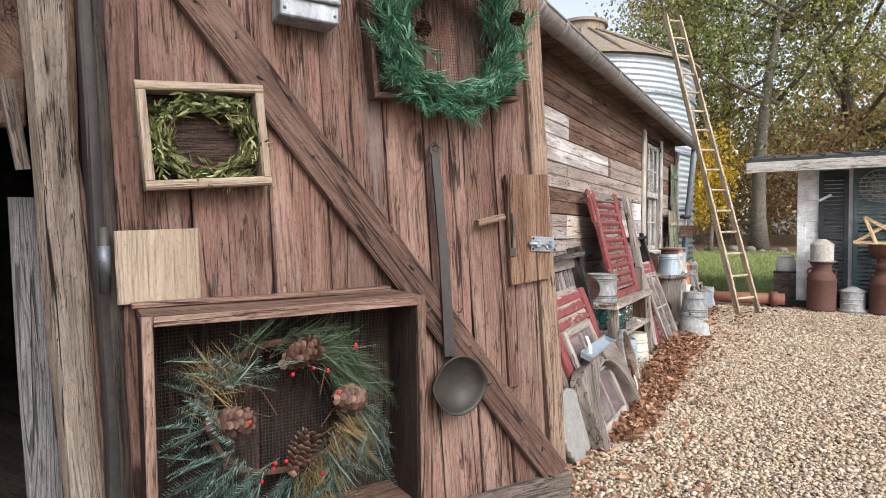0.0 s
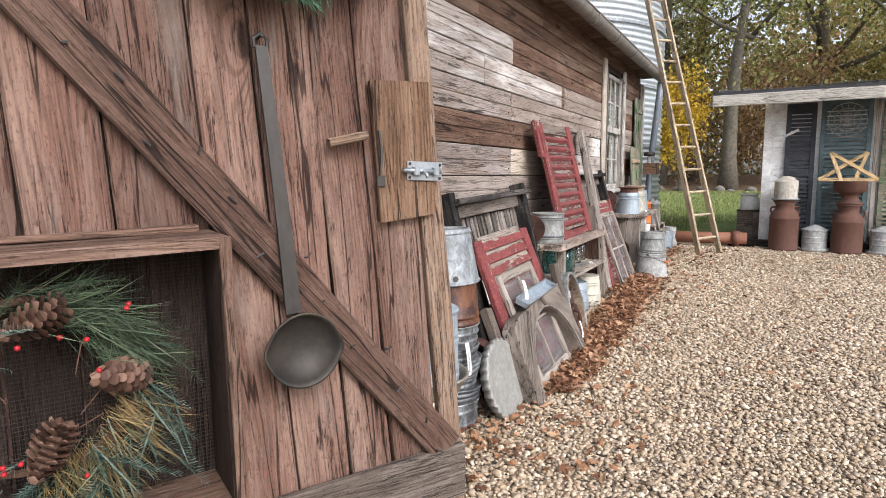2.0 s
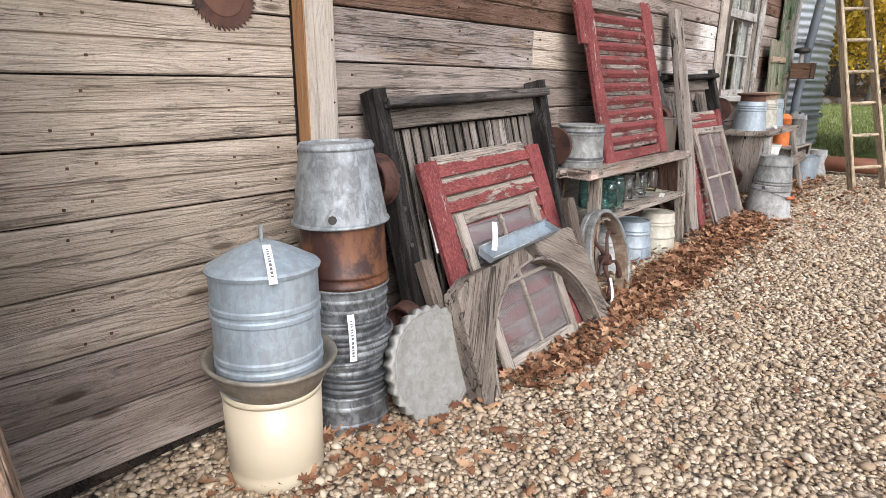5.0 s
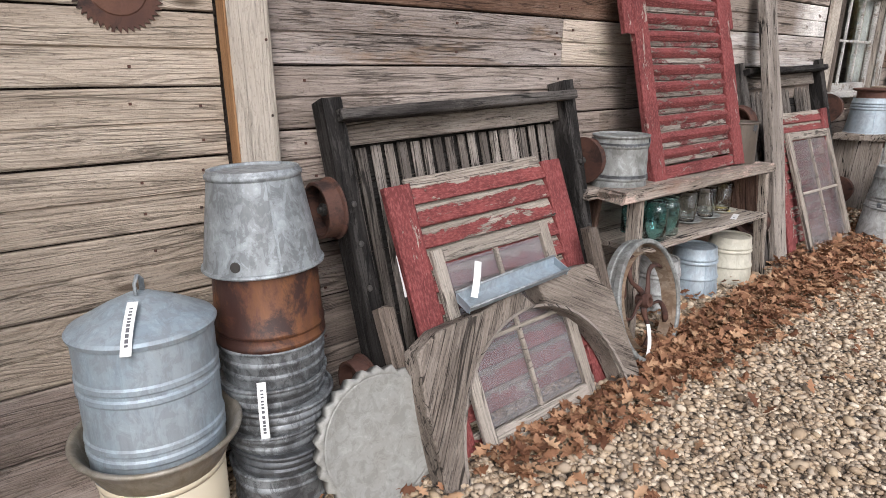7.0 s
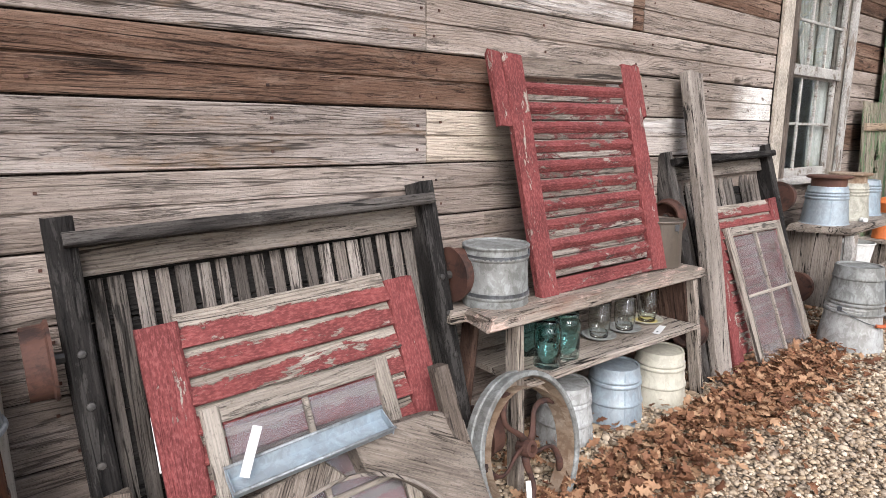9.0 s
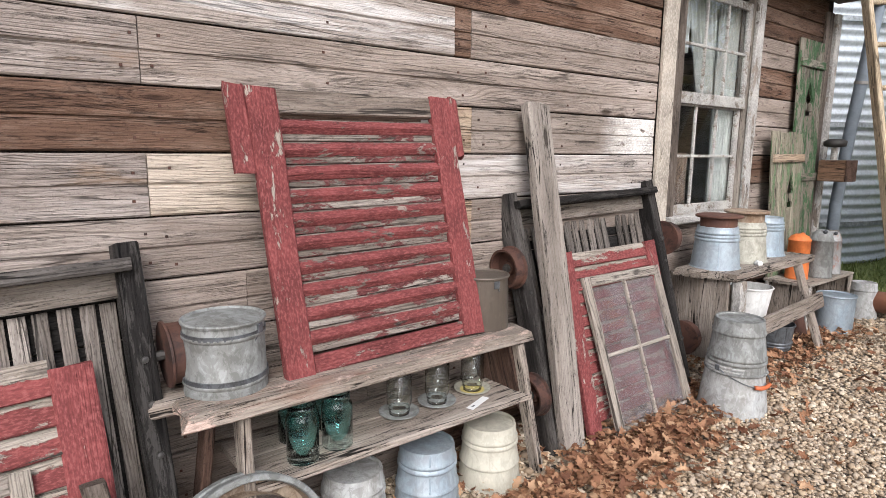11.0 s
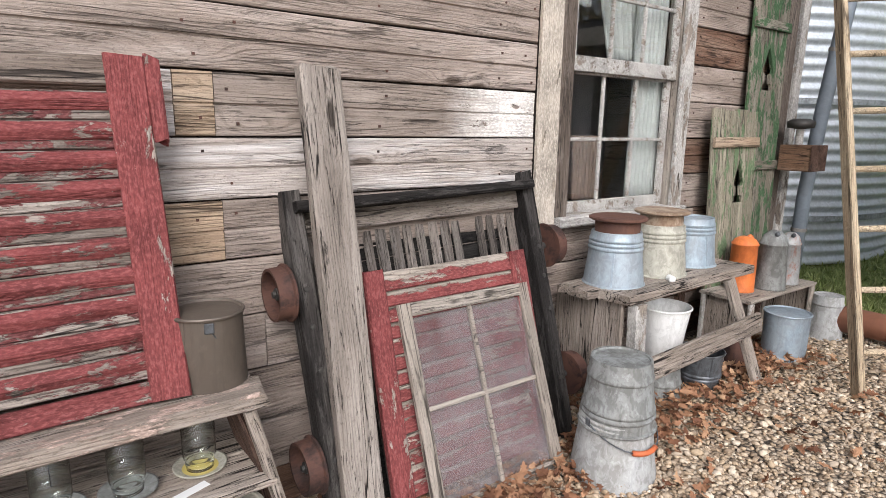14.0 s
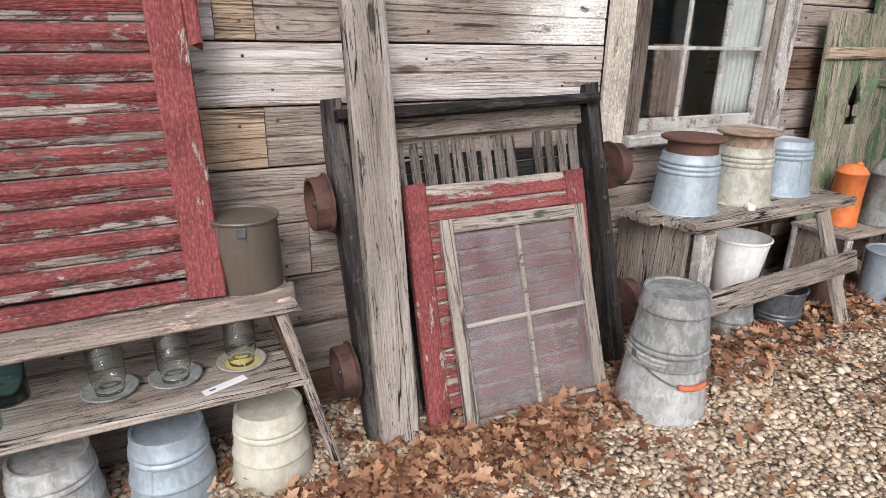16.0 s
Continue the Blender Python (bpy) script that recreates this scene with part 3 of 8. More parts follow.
def board_bm(length, width, thick, seed=0, steps=6, wear=0.004, ragged=0.0, groove=False):
    """A worn plank along x, chamfered and slightly wavy; ragged: uneven ends; groove: a joint along its middle."""
    rng = random.Random(seed)
    w, t = width / 2, thick / 2
    c = min(0.15 * thick, 0.006) + 0.001
    ring = [(-w + c, -t), (w - c, -t), (w, -t + c), (w, t - c), (w - c, t)]
    if groove:
        ring += [(0.006, t), (0.002, t - 0.007), (-0.003, t - 0.007), (-0.007, t)]
    ring += [(-w + c, t), (-w, t - c), (-w, -t + c)]
    bm = bmesh.new()
    loops = []
    off = rng.uniform(0, 100)
    for i in range(steps + 1):
        x = -length / 2 + length * i / steps
        loop = []
        for j, (y, z) in enumerate(ring):
            d = wear * noise.noise((x * 2.3 + off, j * 0.7, off))
            dx = 0.0
            if ragged and i in (0, steps):
                dx = ragged * noise.noise((y * 40 + off, z * 30, i + off))
            k = 1 + d / max(abs(y), 0.02) * 0.6
            loop.append(bm.verts.new((x + dx, y * k + wear * noise.noise((x * 1.3, off, 3.1)), z + (d if z > 0 else 0))))
        loops.append(loop)
    n = len(ring)
    for a, b in zip(loops, loops[1:]):
        for j in range(n):
            bm.faces.new((a[j], b[j], b[(j + 1) % n], a[(j + 1) % n]))
    bm.faces.new(loops[0])
    bm.faces.new(loops[-1][::-1])
    bmesh.ops.recalc_face_normals(bm, faces=bm.faces)
    return bm


def plank(name, a, b, normal, width, thick, material, parent, label="", seed=None, **more):
    """A plank from a to b (the middle line of its back), its thickness along normal."""
    a, b = Vector(a), Vector(b)
    n = (Vector(normal) - (b - a).normalized() * Vector(normal).dot((b - a).normalized())).normalized()
    if seed is None:
        seed = int(1000 * (a.x + 3 * a.y + 7 * a.z + 11 * b.z + 5 * b.y)) % 9973
    steps = more.pop("steps", max(2, min(14, int((b - a).length / 0.12))))
    bm = board_bm((b - a).length, width, thick, seed, steps, **more)
    return part(name, bm, material, parent, label, frame_of((a + b) / 2 + n * thick / 2, b - a, n))


def lathe_bm(profile, seg=36, wobble=0.0, seed=0):
    """A turned shape from (radius, height) pairs."""
    bm = bmesh.new()
    rings = []
    for r, z in profile:
        if r < 1e-5:
            rings.append([bm.verts.new((0, 0, z))])
            continue
        ring = []
        for i in range(seg):
            a = 2 * math.pi * i / seg
            k = 1 + wobble * noise.noise((math.cos(a) * 1.3 + seed, math.sin(a) * 1.3, z * 6 + seed))
            ring.append(bm.verts.new((r * k * math.cos(a), r * k * math.sin(a), z)))
        rings.append(ring)
    for a, b in zip(rings, rings[1:]):
        for i in range(seg):
            j = (i + 1) % seg
            if len(a) == 1 and len(b) == 1:
                continue
            if len(a) == 1:
                bm.faces.new((a[0], b[j], b[i]))
            elif len(b) == 1:
                bm.faces.new((a[i], a[j], b[0]))
            else:
                bm.faces.new((a[i], a[j], b[j], b[i]))
    bmesh.ops.recalc_face_normals(bm, faces=bm.faces)
    return bm


def tube_bm(points, radius, seg=8, bm=None, closed=False, flat=1.0):
    """A rod swept along points; radius may be one number or one for each point."""
    bm = bm or bmesh.new()
    pts = [Vector(p) for p in points]
    n = len(pts)
    rad = radius if isinstance(radius, (list, tuple)) else [radius] * n
    side = None
    rings = []
    for i, p in enumerate(pts):
        before, after = (pts[i - 1], pts[(i + 1) % n]) if closed else (pts[max(i - 1, 0)], pts[min(i + 1, n - 1)])
        d = (after - before).normalized()
        if side is None:
            side = d.orthogonal().normalized()
        side = (side - d * side.dot(d))
        side = side.normalized() if side.length > 1e-6 else d.orthogonal().normalized()
        up = d.cross(side)
        rings.append([bm.verts.new(p + rad[i] * (math.cos(2 * math.pi * k / seg) * side + flat * math.sin(2 * math.pi * k / seg) * up)) for k in range(seg)])
    pairs = list(zip(rings, rings[1:])) + ([(rings[-1], rings[0])] if closed else [])
    for a, b in pairs:
        for k in range(seg):
            bm.faces.new((a[k], a[(k + 1) % seg], b[(k + 1) % seg], b[k]))
    if not closed:
        bm.faces.new(rings[0][::-1])
        bm.faces.new(rings[-1])
    return bm


def slab_bm(outline, depth):
    """An outline in local x, y, extruded by depth along z."""
    bm = bmesh.new()
    lo = [bm.verts.new((x, y, 0)) for x, y in outline]
    hi = [bm.verts.new((x, y, depth)) for x, y in outline]
    n = len(outline)
    for i in range(n):
        bm.faces.new((lo[i], lo[(i + 1) % n], hi[(i + 1) % n], hi[i]))
    bm.faces.new(hi)
    bm.faces.new(lo[::-1])
    bmesh.ops.recalc_face_normals(bm, faces=bm.faces)
    return bm


def scatter_object(name, verts, faces, material, label, category, smooth=False, parent=None):
    """One mesh of very many small pieces."""
    me = bpy.data.meshes.new(name)
    verts, faces = np.asarray(verts, dtype=np.float32), np.asarray(faces, dtype=np.int32)
    k = faces.shape[1]
    me.vertices.add(len(verts))
    me.vertices.foreach_set("co", verts.ravel())
    me.loops.add(faces.size)
    me.loops.foreach_set("vertex_index", faces.ravel())
    me.polygons.add(len(faces))
    me.polygons.foreach_set("loop_start", np.arange(0, faces.size, k, dtype=np.int32))
    me.polygons.foreach_set("loop_total", np.full(len(faces), k, dtype=np.int32))
    if smooth:
        me.polygons.foreach_set("use_smooth", np.ones(len(faces), dtype=bool))
    me.update(calc_edges=True)
    me.materials.append(material)
    ob = new(name, me)
    if parent is not None:
        ob.parent = parent
        return tagged(ob, label, kind="stuff")
    return tagged(ob, label, category, kind="stuff")


def turns(n, rng, lay=1.0):
    """n random rotations; lay under 1 keeps pieces flatter on the ground."""
    yaw = rng.uniform(0, 2 * np.pi, n)
    pitch = rng.normal(0, 0.45 * lay, n)
    roll = rng.normal(0, 0.45 * lay, n)
    cy, sy, cp, sp, cr, sr = np.cos(yaw), np.sin(yaw), np.cos(pitch), np.sin(pitch), np.cos(roll), np.sin(roll)
    m = np.empty((n, 3, 3))
    m[:, 0, 0], m[:, 0, 1], m[:, 0, 2] = cy * cp, cy * sp * sr - sy * cr, cy * sp * cr + sy * sr
    m[:, 1, 0], m[:, 1, 1], m[:, 1, 2] = sy * cp, sy * sp * sr + cy * cr, sy * sp * cr - cy * sr
    m[:, 2, 0], m[:, 2, 1], m[:, 2, 2] = -sp, cp * sr, cp * cr
    return m


# ---- ground ----
def build_ground():
    xs = [-400, -120, -60, -30, -15, -8, -4, -2, -1, 0, 1, 2, 3, 4, 5, 6, 8, 10, 15, 30, 60, 120, 400]
    ys = [-400, -100, -30, -12, -6, -3, 0, 2, 4, 6, 8, 10, 12, 15, 20, 25, 30, 38, 45, 60, 120, 400]
    bm = bmesh.new()
    grid = [[bm.verts.new((x, y, ground_z(y))) for x in xs] for y in ys]
    for r0, r1 in zip(grid, grid[1:]):
        for i in range(len(xs) - 1):
            bm.faces.new((r0[i], r0[i + 1], r1[i + 1], r1[i]))
    tagged(mesh_object("ground", bm, GROUND), "gravel yard of tan river pebbles running into green lawn", "ground", kind="structure")


build_ground()

# ---- barn ----
CORNER = 10.22
WALL_TOP = 2.98
WIN = (7.93, 8.87, 1.31, 2.78)


def build_barn():
    wall = thing("wall_east", "long barn wall of mixed weathered wooden siding", "wall", kind="structure")
    bm = bmesh.new()
    y0, y1, z0, z1 = WIN
    for a, b, c, d in ((0.98, y0, -0.1, WALL_TOP), (y1, CORNER, -0.1, WALL_TOP), (y0, y1, -0.1, z0), (y0, y1, z1, WALL_TOP), (-3.0, -1.0, -0.4, WALL_TOP), (-1.0, 0.98, 2.66, WALL_TOP)):
        box_bm(-0.16, -0.03, a, b, c, d, bm=bm)
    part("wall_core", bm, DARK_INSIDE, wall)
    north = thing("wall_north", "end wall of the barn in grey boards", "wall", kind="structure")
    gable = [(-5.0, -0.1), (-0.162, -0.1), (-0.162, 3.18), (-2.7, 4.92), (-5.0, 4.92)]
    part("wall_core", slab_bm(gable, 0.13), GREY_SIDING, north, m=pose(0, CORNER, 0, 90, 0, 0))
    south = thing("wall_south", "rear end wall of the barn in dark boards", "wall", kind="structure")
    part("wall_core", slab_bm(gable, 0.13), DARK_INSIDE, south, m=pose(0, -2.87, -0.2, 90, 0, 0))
    # inner walls, floor and ceiling are coloured dark for the unlit interior
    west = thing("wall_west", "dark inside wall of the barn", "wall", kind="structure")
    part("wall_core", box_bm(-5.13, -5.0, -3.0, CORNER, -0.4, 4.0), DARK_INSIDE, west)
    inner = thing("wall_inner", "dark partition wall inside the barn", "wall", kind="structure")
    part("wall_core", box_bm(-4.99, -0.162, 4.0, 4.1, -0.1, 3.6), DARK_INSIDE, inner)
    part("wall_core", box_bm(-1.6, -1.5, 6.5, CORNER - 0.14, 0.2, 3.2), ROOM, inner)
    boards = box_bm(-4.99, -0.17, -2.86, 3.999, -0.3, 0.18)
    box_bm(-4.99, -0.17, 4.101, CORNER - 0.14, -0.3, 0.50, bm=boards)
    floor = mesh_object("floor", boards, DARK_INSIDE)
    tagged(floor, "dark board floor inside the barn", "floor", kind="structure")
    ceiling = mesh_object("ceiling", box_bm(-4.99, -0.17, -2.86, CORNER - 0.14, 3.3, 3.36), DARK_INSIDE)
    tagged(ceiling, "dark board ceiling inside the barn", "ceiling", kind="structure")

    # siding: each row of drop siding is one plank with a groove along its middle
    pitch, rng = 0.2105, random.Random(5)
    G, P, B, W, T, R = GREY_SIDING, PALE_SIDING, BROWN_SIDING, WHITE_SIDING, TAN_SIDING, RUSTY_SIDING
    rows = {
        6: [(3.47, 5.6, B), (5.6, 7.714, B)], 5: [(3.47, 4.3, B), (4.3, 6.0, B), (6.0, 7.714, B)], 4: [(3.47, 4.92, W), (4.92, 7.714, B)],
        3: [(3.47, 4.4, W), (4.4, 6.158, W), (6.158, 6.253, B), (6.253, 7.714, G)], 2: [(3.47, 4.895, R), (4.895, 7.714, G)],
        1: [(3.47, 5.98, B), (5.98, 6.139, W), (6.139, 6.264, T), (6.264, 7.714, CHALK_SIDING)], 0: [(3.47, 4.895, R), (4.895, 5.98, P), (5.98, 7.714, W)],
        -1: [(3.47, 5.4, G), (5.4, 6.02, G), (6.02, 6.272, T), (6.272, 7.714, G)], -2: [(3.47, 5.2, G), (5.2, 7.714, G)], -3: [(3.47, 6.4, G), (6.4, 7.714, G)],
        -4: [(3.47, 5.7, G), (5.7, 7.714, G)], -5: [(3.47, 7.714, G)], -6: [(3.47, 6.1, G), (6.1, 7.714, B)],
    }
    right = [G, B, G, G, B, G, B, G, G, B, G, B, B]
    for j, pieces in rows.items():
        z = 1.5 + pitch * j + pitch / 2
        for a, b, mat in pieces:
            plank("siding_board", (-0.027, a + 0.0015, z), (-0.027, b - 0.0015, z), (1, 0, 0), pitch - 0.007, 0.024 + rng.uniform(-0.003, 0.003), mat, wall, wear=0.0025, steps=max(2, int((b - a) / 0.35)), groove=True)
        if z < WIN[2]:
            plank("siding_board", (-0.027, 7.717, z), (-0.027, 9.12, z), (1, 0, 0), pitch - 0.007, 0.024, G, wall, wear=0.0025, steps=4, groove=True)
            plank("siding_board", (-0.027, 9.123, z), (-0.027, 10.04, z), (1, 0, 0), pitch - 0.007, 0.024, right[j + 6], wall, wear=0.0025, steps=3, groove=True)
        else:
            plank("siding_board", (-0.027, 8.935, z), (-0.027, 10.04, z), (1, 0, 0), pitch - 0.007, 0.024, right[j + 6], wall, wear=0.0025, steps=3, groove=True)
    for j in range(-6, 7):
        z = 1.437 + 0.2135 * j + 0.107
        mat = G if j < -4 else P
        plank("siding_board", (-0.027, 1.0, z), (-0.027, 3.33, z), (1, 0, 0), 0.2070, 0.025, mat, wall, wear=0.0025, steps=6, groove=True)
    plank("frieze_board", (-0.026, 1.0, 2.905), (-0.026, 10.04, 2.905), (1, 0, 0), 0.15, 0.03, BROWN_SIDING, wall, steps=14)
    # nail heads in the pale siding
    nails = bmesh.new()
    for j in range(-4, 6):
        for y in (1.6, 2.15, 2.52, 2.62, 3.05, 3.25):
            for dz in (-0.06, 0.055):
                if rng.random() < 0.75:
                    box_bm(-0.003, 0.0015, -0.004, 0.004, -0.004, 0.004, bm=nails, m=pose(0, y + rng.uniform(-0.03, 0.03), 1.544 + 0.2135 * j + dz + rng.uniform(-0.012, 0.012)))
    for j in range(-5, 7):
        for y in (3.62, 4.27, 4.86, 4.94, 5.55, 6.2, 6.32, 6.9, 7.5, 7.66, 9.02, 9.4):
            for dz in (-0.055, 0.05):
                z = 1.605 + 0.2105 * j + dz + rng.uniform(-0.012, 0.012)
                if rng.random() < 0.7 and not (y > 7.7 and z > WIN[2] and y < 8.95):
                    box_bm(-0.004, 0.0012, -0.0045, 0.0045, -0.0045, 0.0045, bm=nails, m=pose(0, y + rng.uniform(-0.025, 0.025), z))
    part("nails", nails, RUST_DARK, wall)
    # the pale post over the siding, and the white corner boards
    plank("post_board", (0.0, 3.419, 0.12), (0.0, 3.405, 2.86), (1, 0, 0), 0.132, 0.075, POST_WOOD, wall, "bleached new wooden post board", wear=0.002)
    plank("post_edge", (0.036, 3.3525, 0.12), (0.036, 3.3385, 2.86), (0, -1, 0), 0.072, 0.006, POST_SIDE, wall, "orange pine side of the post", wear=0.001)
    for k in range(12):
        part("nail", lathe_bm([(0, 0), (0.005, 0), (0.004, 0.002), (0, 0.003)], 8), RUST_DARK, wall, m=pose(0.0755, 3.465 - 0.014 * k / 12, 0.35 + 0.2 * k + rng.uniform(-0.03, 0.03), 0, 90, 0))
    plank("corner_board", (0.0, 10.09, 0.4), (0.0, 10.06, 2.86), (1, 0, 0), 0.13, 0.02, RAIL_WOOD, wall)
    plank("corner_board", (0.0, 10.20, 0.4), (0.0, 10.20, 2.86), (1, 0, 0), 0.085, 0.04, WHITE_PAINT, wall, "white corner board")

    # roof
    roof = thing("roof", "shingled barn roof with dark worn edge", "roof", kind="structure")
    slope = math.atan2(2.0, 2.9)
    rm = Matrix.Translation((0.20, 0, 3.0)) @ Matrix.Rotation(slope, 4, "Y")
    part("roof_deck", box_bm(-3.55, 0.0, -3.2, CORNER + 0.12, 0.0, 0.03), DARK_INSIDE, roof, m=rm)
    part("roof_deck", box_bm(-5.4, -2.72, -3.2, CORNER + 0.12, 4.0, 4.9), DARK_INSIDE, roof)
    y, i = 0.9, 0
    data = None
    while y < CORNER + 0.1:
        ob = part("shingle", box_bm(-0.30, 0.03, 0.0, 0.295, 0.032, 0.042, 0.003), SHINGLE, roof) if data is None else new("shingle", data)
        data = ob.data
        ob.parent = roof
        ob.matrix_basis = rm @ pose(rng.uniform(-0.012, 0.012), y, rng.uniform(0, 0.006), rng.uniform(-0.8, 0.8), rng.uniform(-1.5, 1.5), 0)
        up = new("shingle", data)
        up.parent = roof
        up.matrix_basis = rm @ pose(-0.2 + rng.uniform(-0.012, 0.012), y + 0.14, 0.014, rng.uniform(-0.8, 0.8), -1.5, 0)
        y += 0.3
    # soffit and rafters' tails in the doorway head
    part("soffit", box_bm(-0.03, 0.19, 1.0, CORNER + 0.1, 2.972, 2.995), BROWN_SIDING, roof)

    # gutter: half round, with joints and hangers
    gutter = thing("gutter", "dented grey half-round metal gutter with joints", "gutter", kind="structure")

    def trough(length, r, t=0.004):
        bm = bmesh.new()
        loops = []
        for s in range(max(2, int(length / 0.4)) + 1):
            x = length * s / max(2, int(length / 0.4))
            ring = []
            for k in range(11):
                a = math.pi + math.pi * k / 10
                ring.append((r * math.cos(a), r * math.sin(a) * 1.1))
            ring += [((r - t) * math.cos(math.pi + math.pi * k / 10), (r - t) * math.sin(math.pi + math.pi * k / 10) * 1.1) for k in range(10, -1, -1)]
            dz = 0.006 * noise.noise((x * 0.8, r, 2.0))
            loops.append([bm.verts.new((u, x, v + dz)) for u, v in ring])
        n = len(loops[0])
        for a, b in zip(loops, loops[1:]):
            for k in range(n):
                bm.faces.new((a[k], a[(k + 1) % n], b[(k + 1) % n], b[k]))
        bm.faces.new(loops[0])
        bm.faces.new(loops[-1][::-1])
        bmesh.ops.recalc_face_normals(bm, faces=bm.faces)
        return bm

    part("trough", trough(9.7, 0.075), GUTTER_STEEL, gutter, m=pose(0.255, 0.75, 2.985), smooth=True)
    part("front_bead", tube_bm([(0.33, 0.75, 2.988), (0.33, 5, 2.983), (0.33, 10.45, 2.98)], 0.009), GUTTER_STEEL, gutter)
    for y in (3.45, 3.9, 4.6, 5.3, 6.2, 7.1, 8.0, 8.9, 9.8):
        part("joint_band", trough(0.06, 0.081), GUTTER_STEEL, gutter, m=pose(0.255, y, 2.985), smooth=True)
    part("end_cap", lathe_bm([(0, 0), (0.076, 0), (0.076, 0.008), (0, 0.008)], 20), GUTTER_STEEL, gutter, m=pose(0.255, 10.455, 2.985, 90))

    # downspout at the corner with its bracket box
    spout = thing("downspout", "blue-grey painted round metal downspout at the barn corner", "downspout")
    part("pipe", tube_bm([(0.25, 10.36, 2.95), (0.215, 10.345, 2.5), (0.16, 10.335, 1.9), (0.12, 10.33, 1.3), (0.11, 10.33, ground_z(10.3) + 0.02)], 0.048, 14), SPOUT_GREY, spout, smooth=True)
    for z in (2.3, 1.05):
        part("strap", lathe_bm([(0.049, 0), (0.053, 0), (0.053, 0.025), (0.049, 0.025)], 16), GUTTER_STEEL, spout, m=pose(0.197 if z > 2 else 0.116, 10.34 if z > 2 else 10.33, z, 0, 5 if z > 2 else 2, 0))
    bracket = thing("wooden_box", "small brown wooden box fixed beside the downspout", "box", pose(0.20, 10.02, 1.505))
    part("body", box_bm(-0.10, 0.10, -0.11, 0.11, 0, 0.17, 0.006), LOCK_WOOD, bracket)
    part("end_plate", box_bm(0.101, 0.11, -0.115, 0.115, 0.0, 0.172, 0.003), BRACE_WOOD, bracket)
    knob = thing("insulator", "dark round insulator cap on a white pin", "insulator", pose(0.17, 10.02, 1.677))
    part("pin", lathe_bm([(0, 0), (0.025, 0), (0.025, 0.10), (0, 0.10)], 10), WHITE_PAINT, knob)
    part("cap", lathe_bm([(0, 0.10), (0.08, 0.11), (0.085, 0.15), (0.05, 0.17), (0, 0.172)], 16), IRON, knob, smooth=True)

    # doorway: rough jamb, dark seam, inner boards
    jamb = thing("door_jamb", "rough split grey barn door post with rotten edge", "post", kind="structure")
    bm = board_bm(2.95, 0.088, 0.06, 31, 60, 0.010, 0.02)
    part("timber", bm, JAMB_WOOD, jamb, m=frame_of((0.0, 0.843, 1.36), (0, -0.06, 1), (1, 0, 0)))
    part("splinter_board", board_bm(2.95, 0.040, 0.05, 32, 90, 0.026, 0.02), BROWN_SIDING, jamb, "rotten brown splintered edge", m=frame_of((0.0, 0.905, 1.36), (0, -0.06, 1), (1, 0, 0)))
    part("hinge_strip", board_bm(2.95, 0.06, 0.10, 33, 16, 0.008), IRON, jamb, "dark grey metal-faced strip", m=frame_of((0.06, 0.921, 1.36), (0, -0.05, 1), (1, -0.4, 0)))
    inside = thing("hanging_board", "old grey boards standing inside the dark doorway", "board")
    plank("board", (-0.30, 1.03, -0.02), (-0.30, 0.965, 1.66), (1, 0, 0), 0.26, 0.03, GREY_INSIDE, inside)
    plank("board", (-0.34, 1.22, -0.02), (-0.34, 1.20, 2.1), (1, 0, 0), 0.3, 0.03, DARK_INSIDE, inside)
    wedge = thing("wooden_bracket", "brown wooden corner bracket with a hanging strap", "bracket")
    part("block", box_bm(-0.15, -0.09, 0.40, 0.80, 1.83, 2.659, 0.01), BRACE_WOOD, wedge)
    plank("strap", (-0.085, 0.785, 1.72), (-0.085, 0.745, 1.95), (1, -0.3, 0), 0.035, 0.014, RAIL_WOOD, wedge)


build_barn()


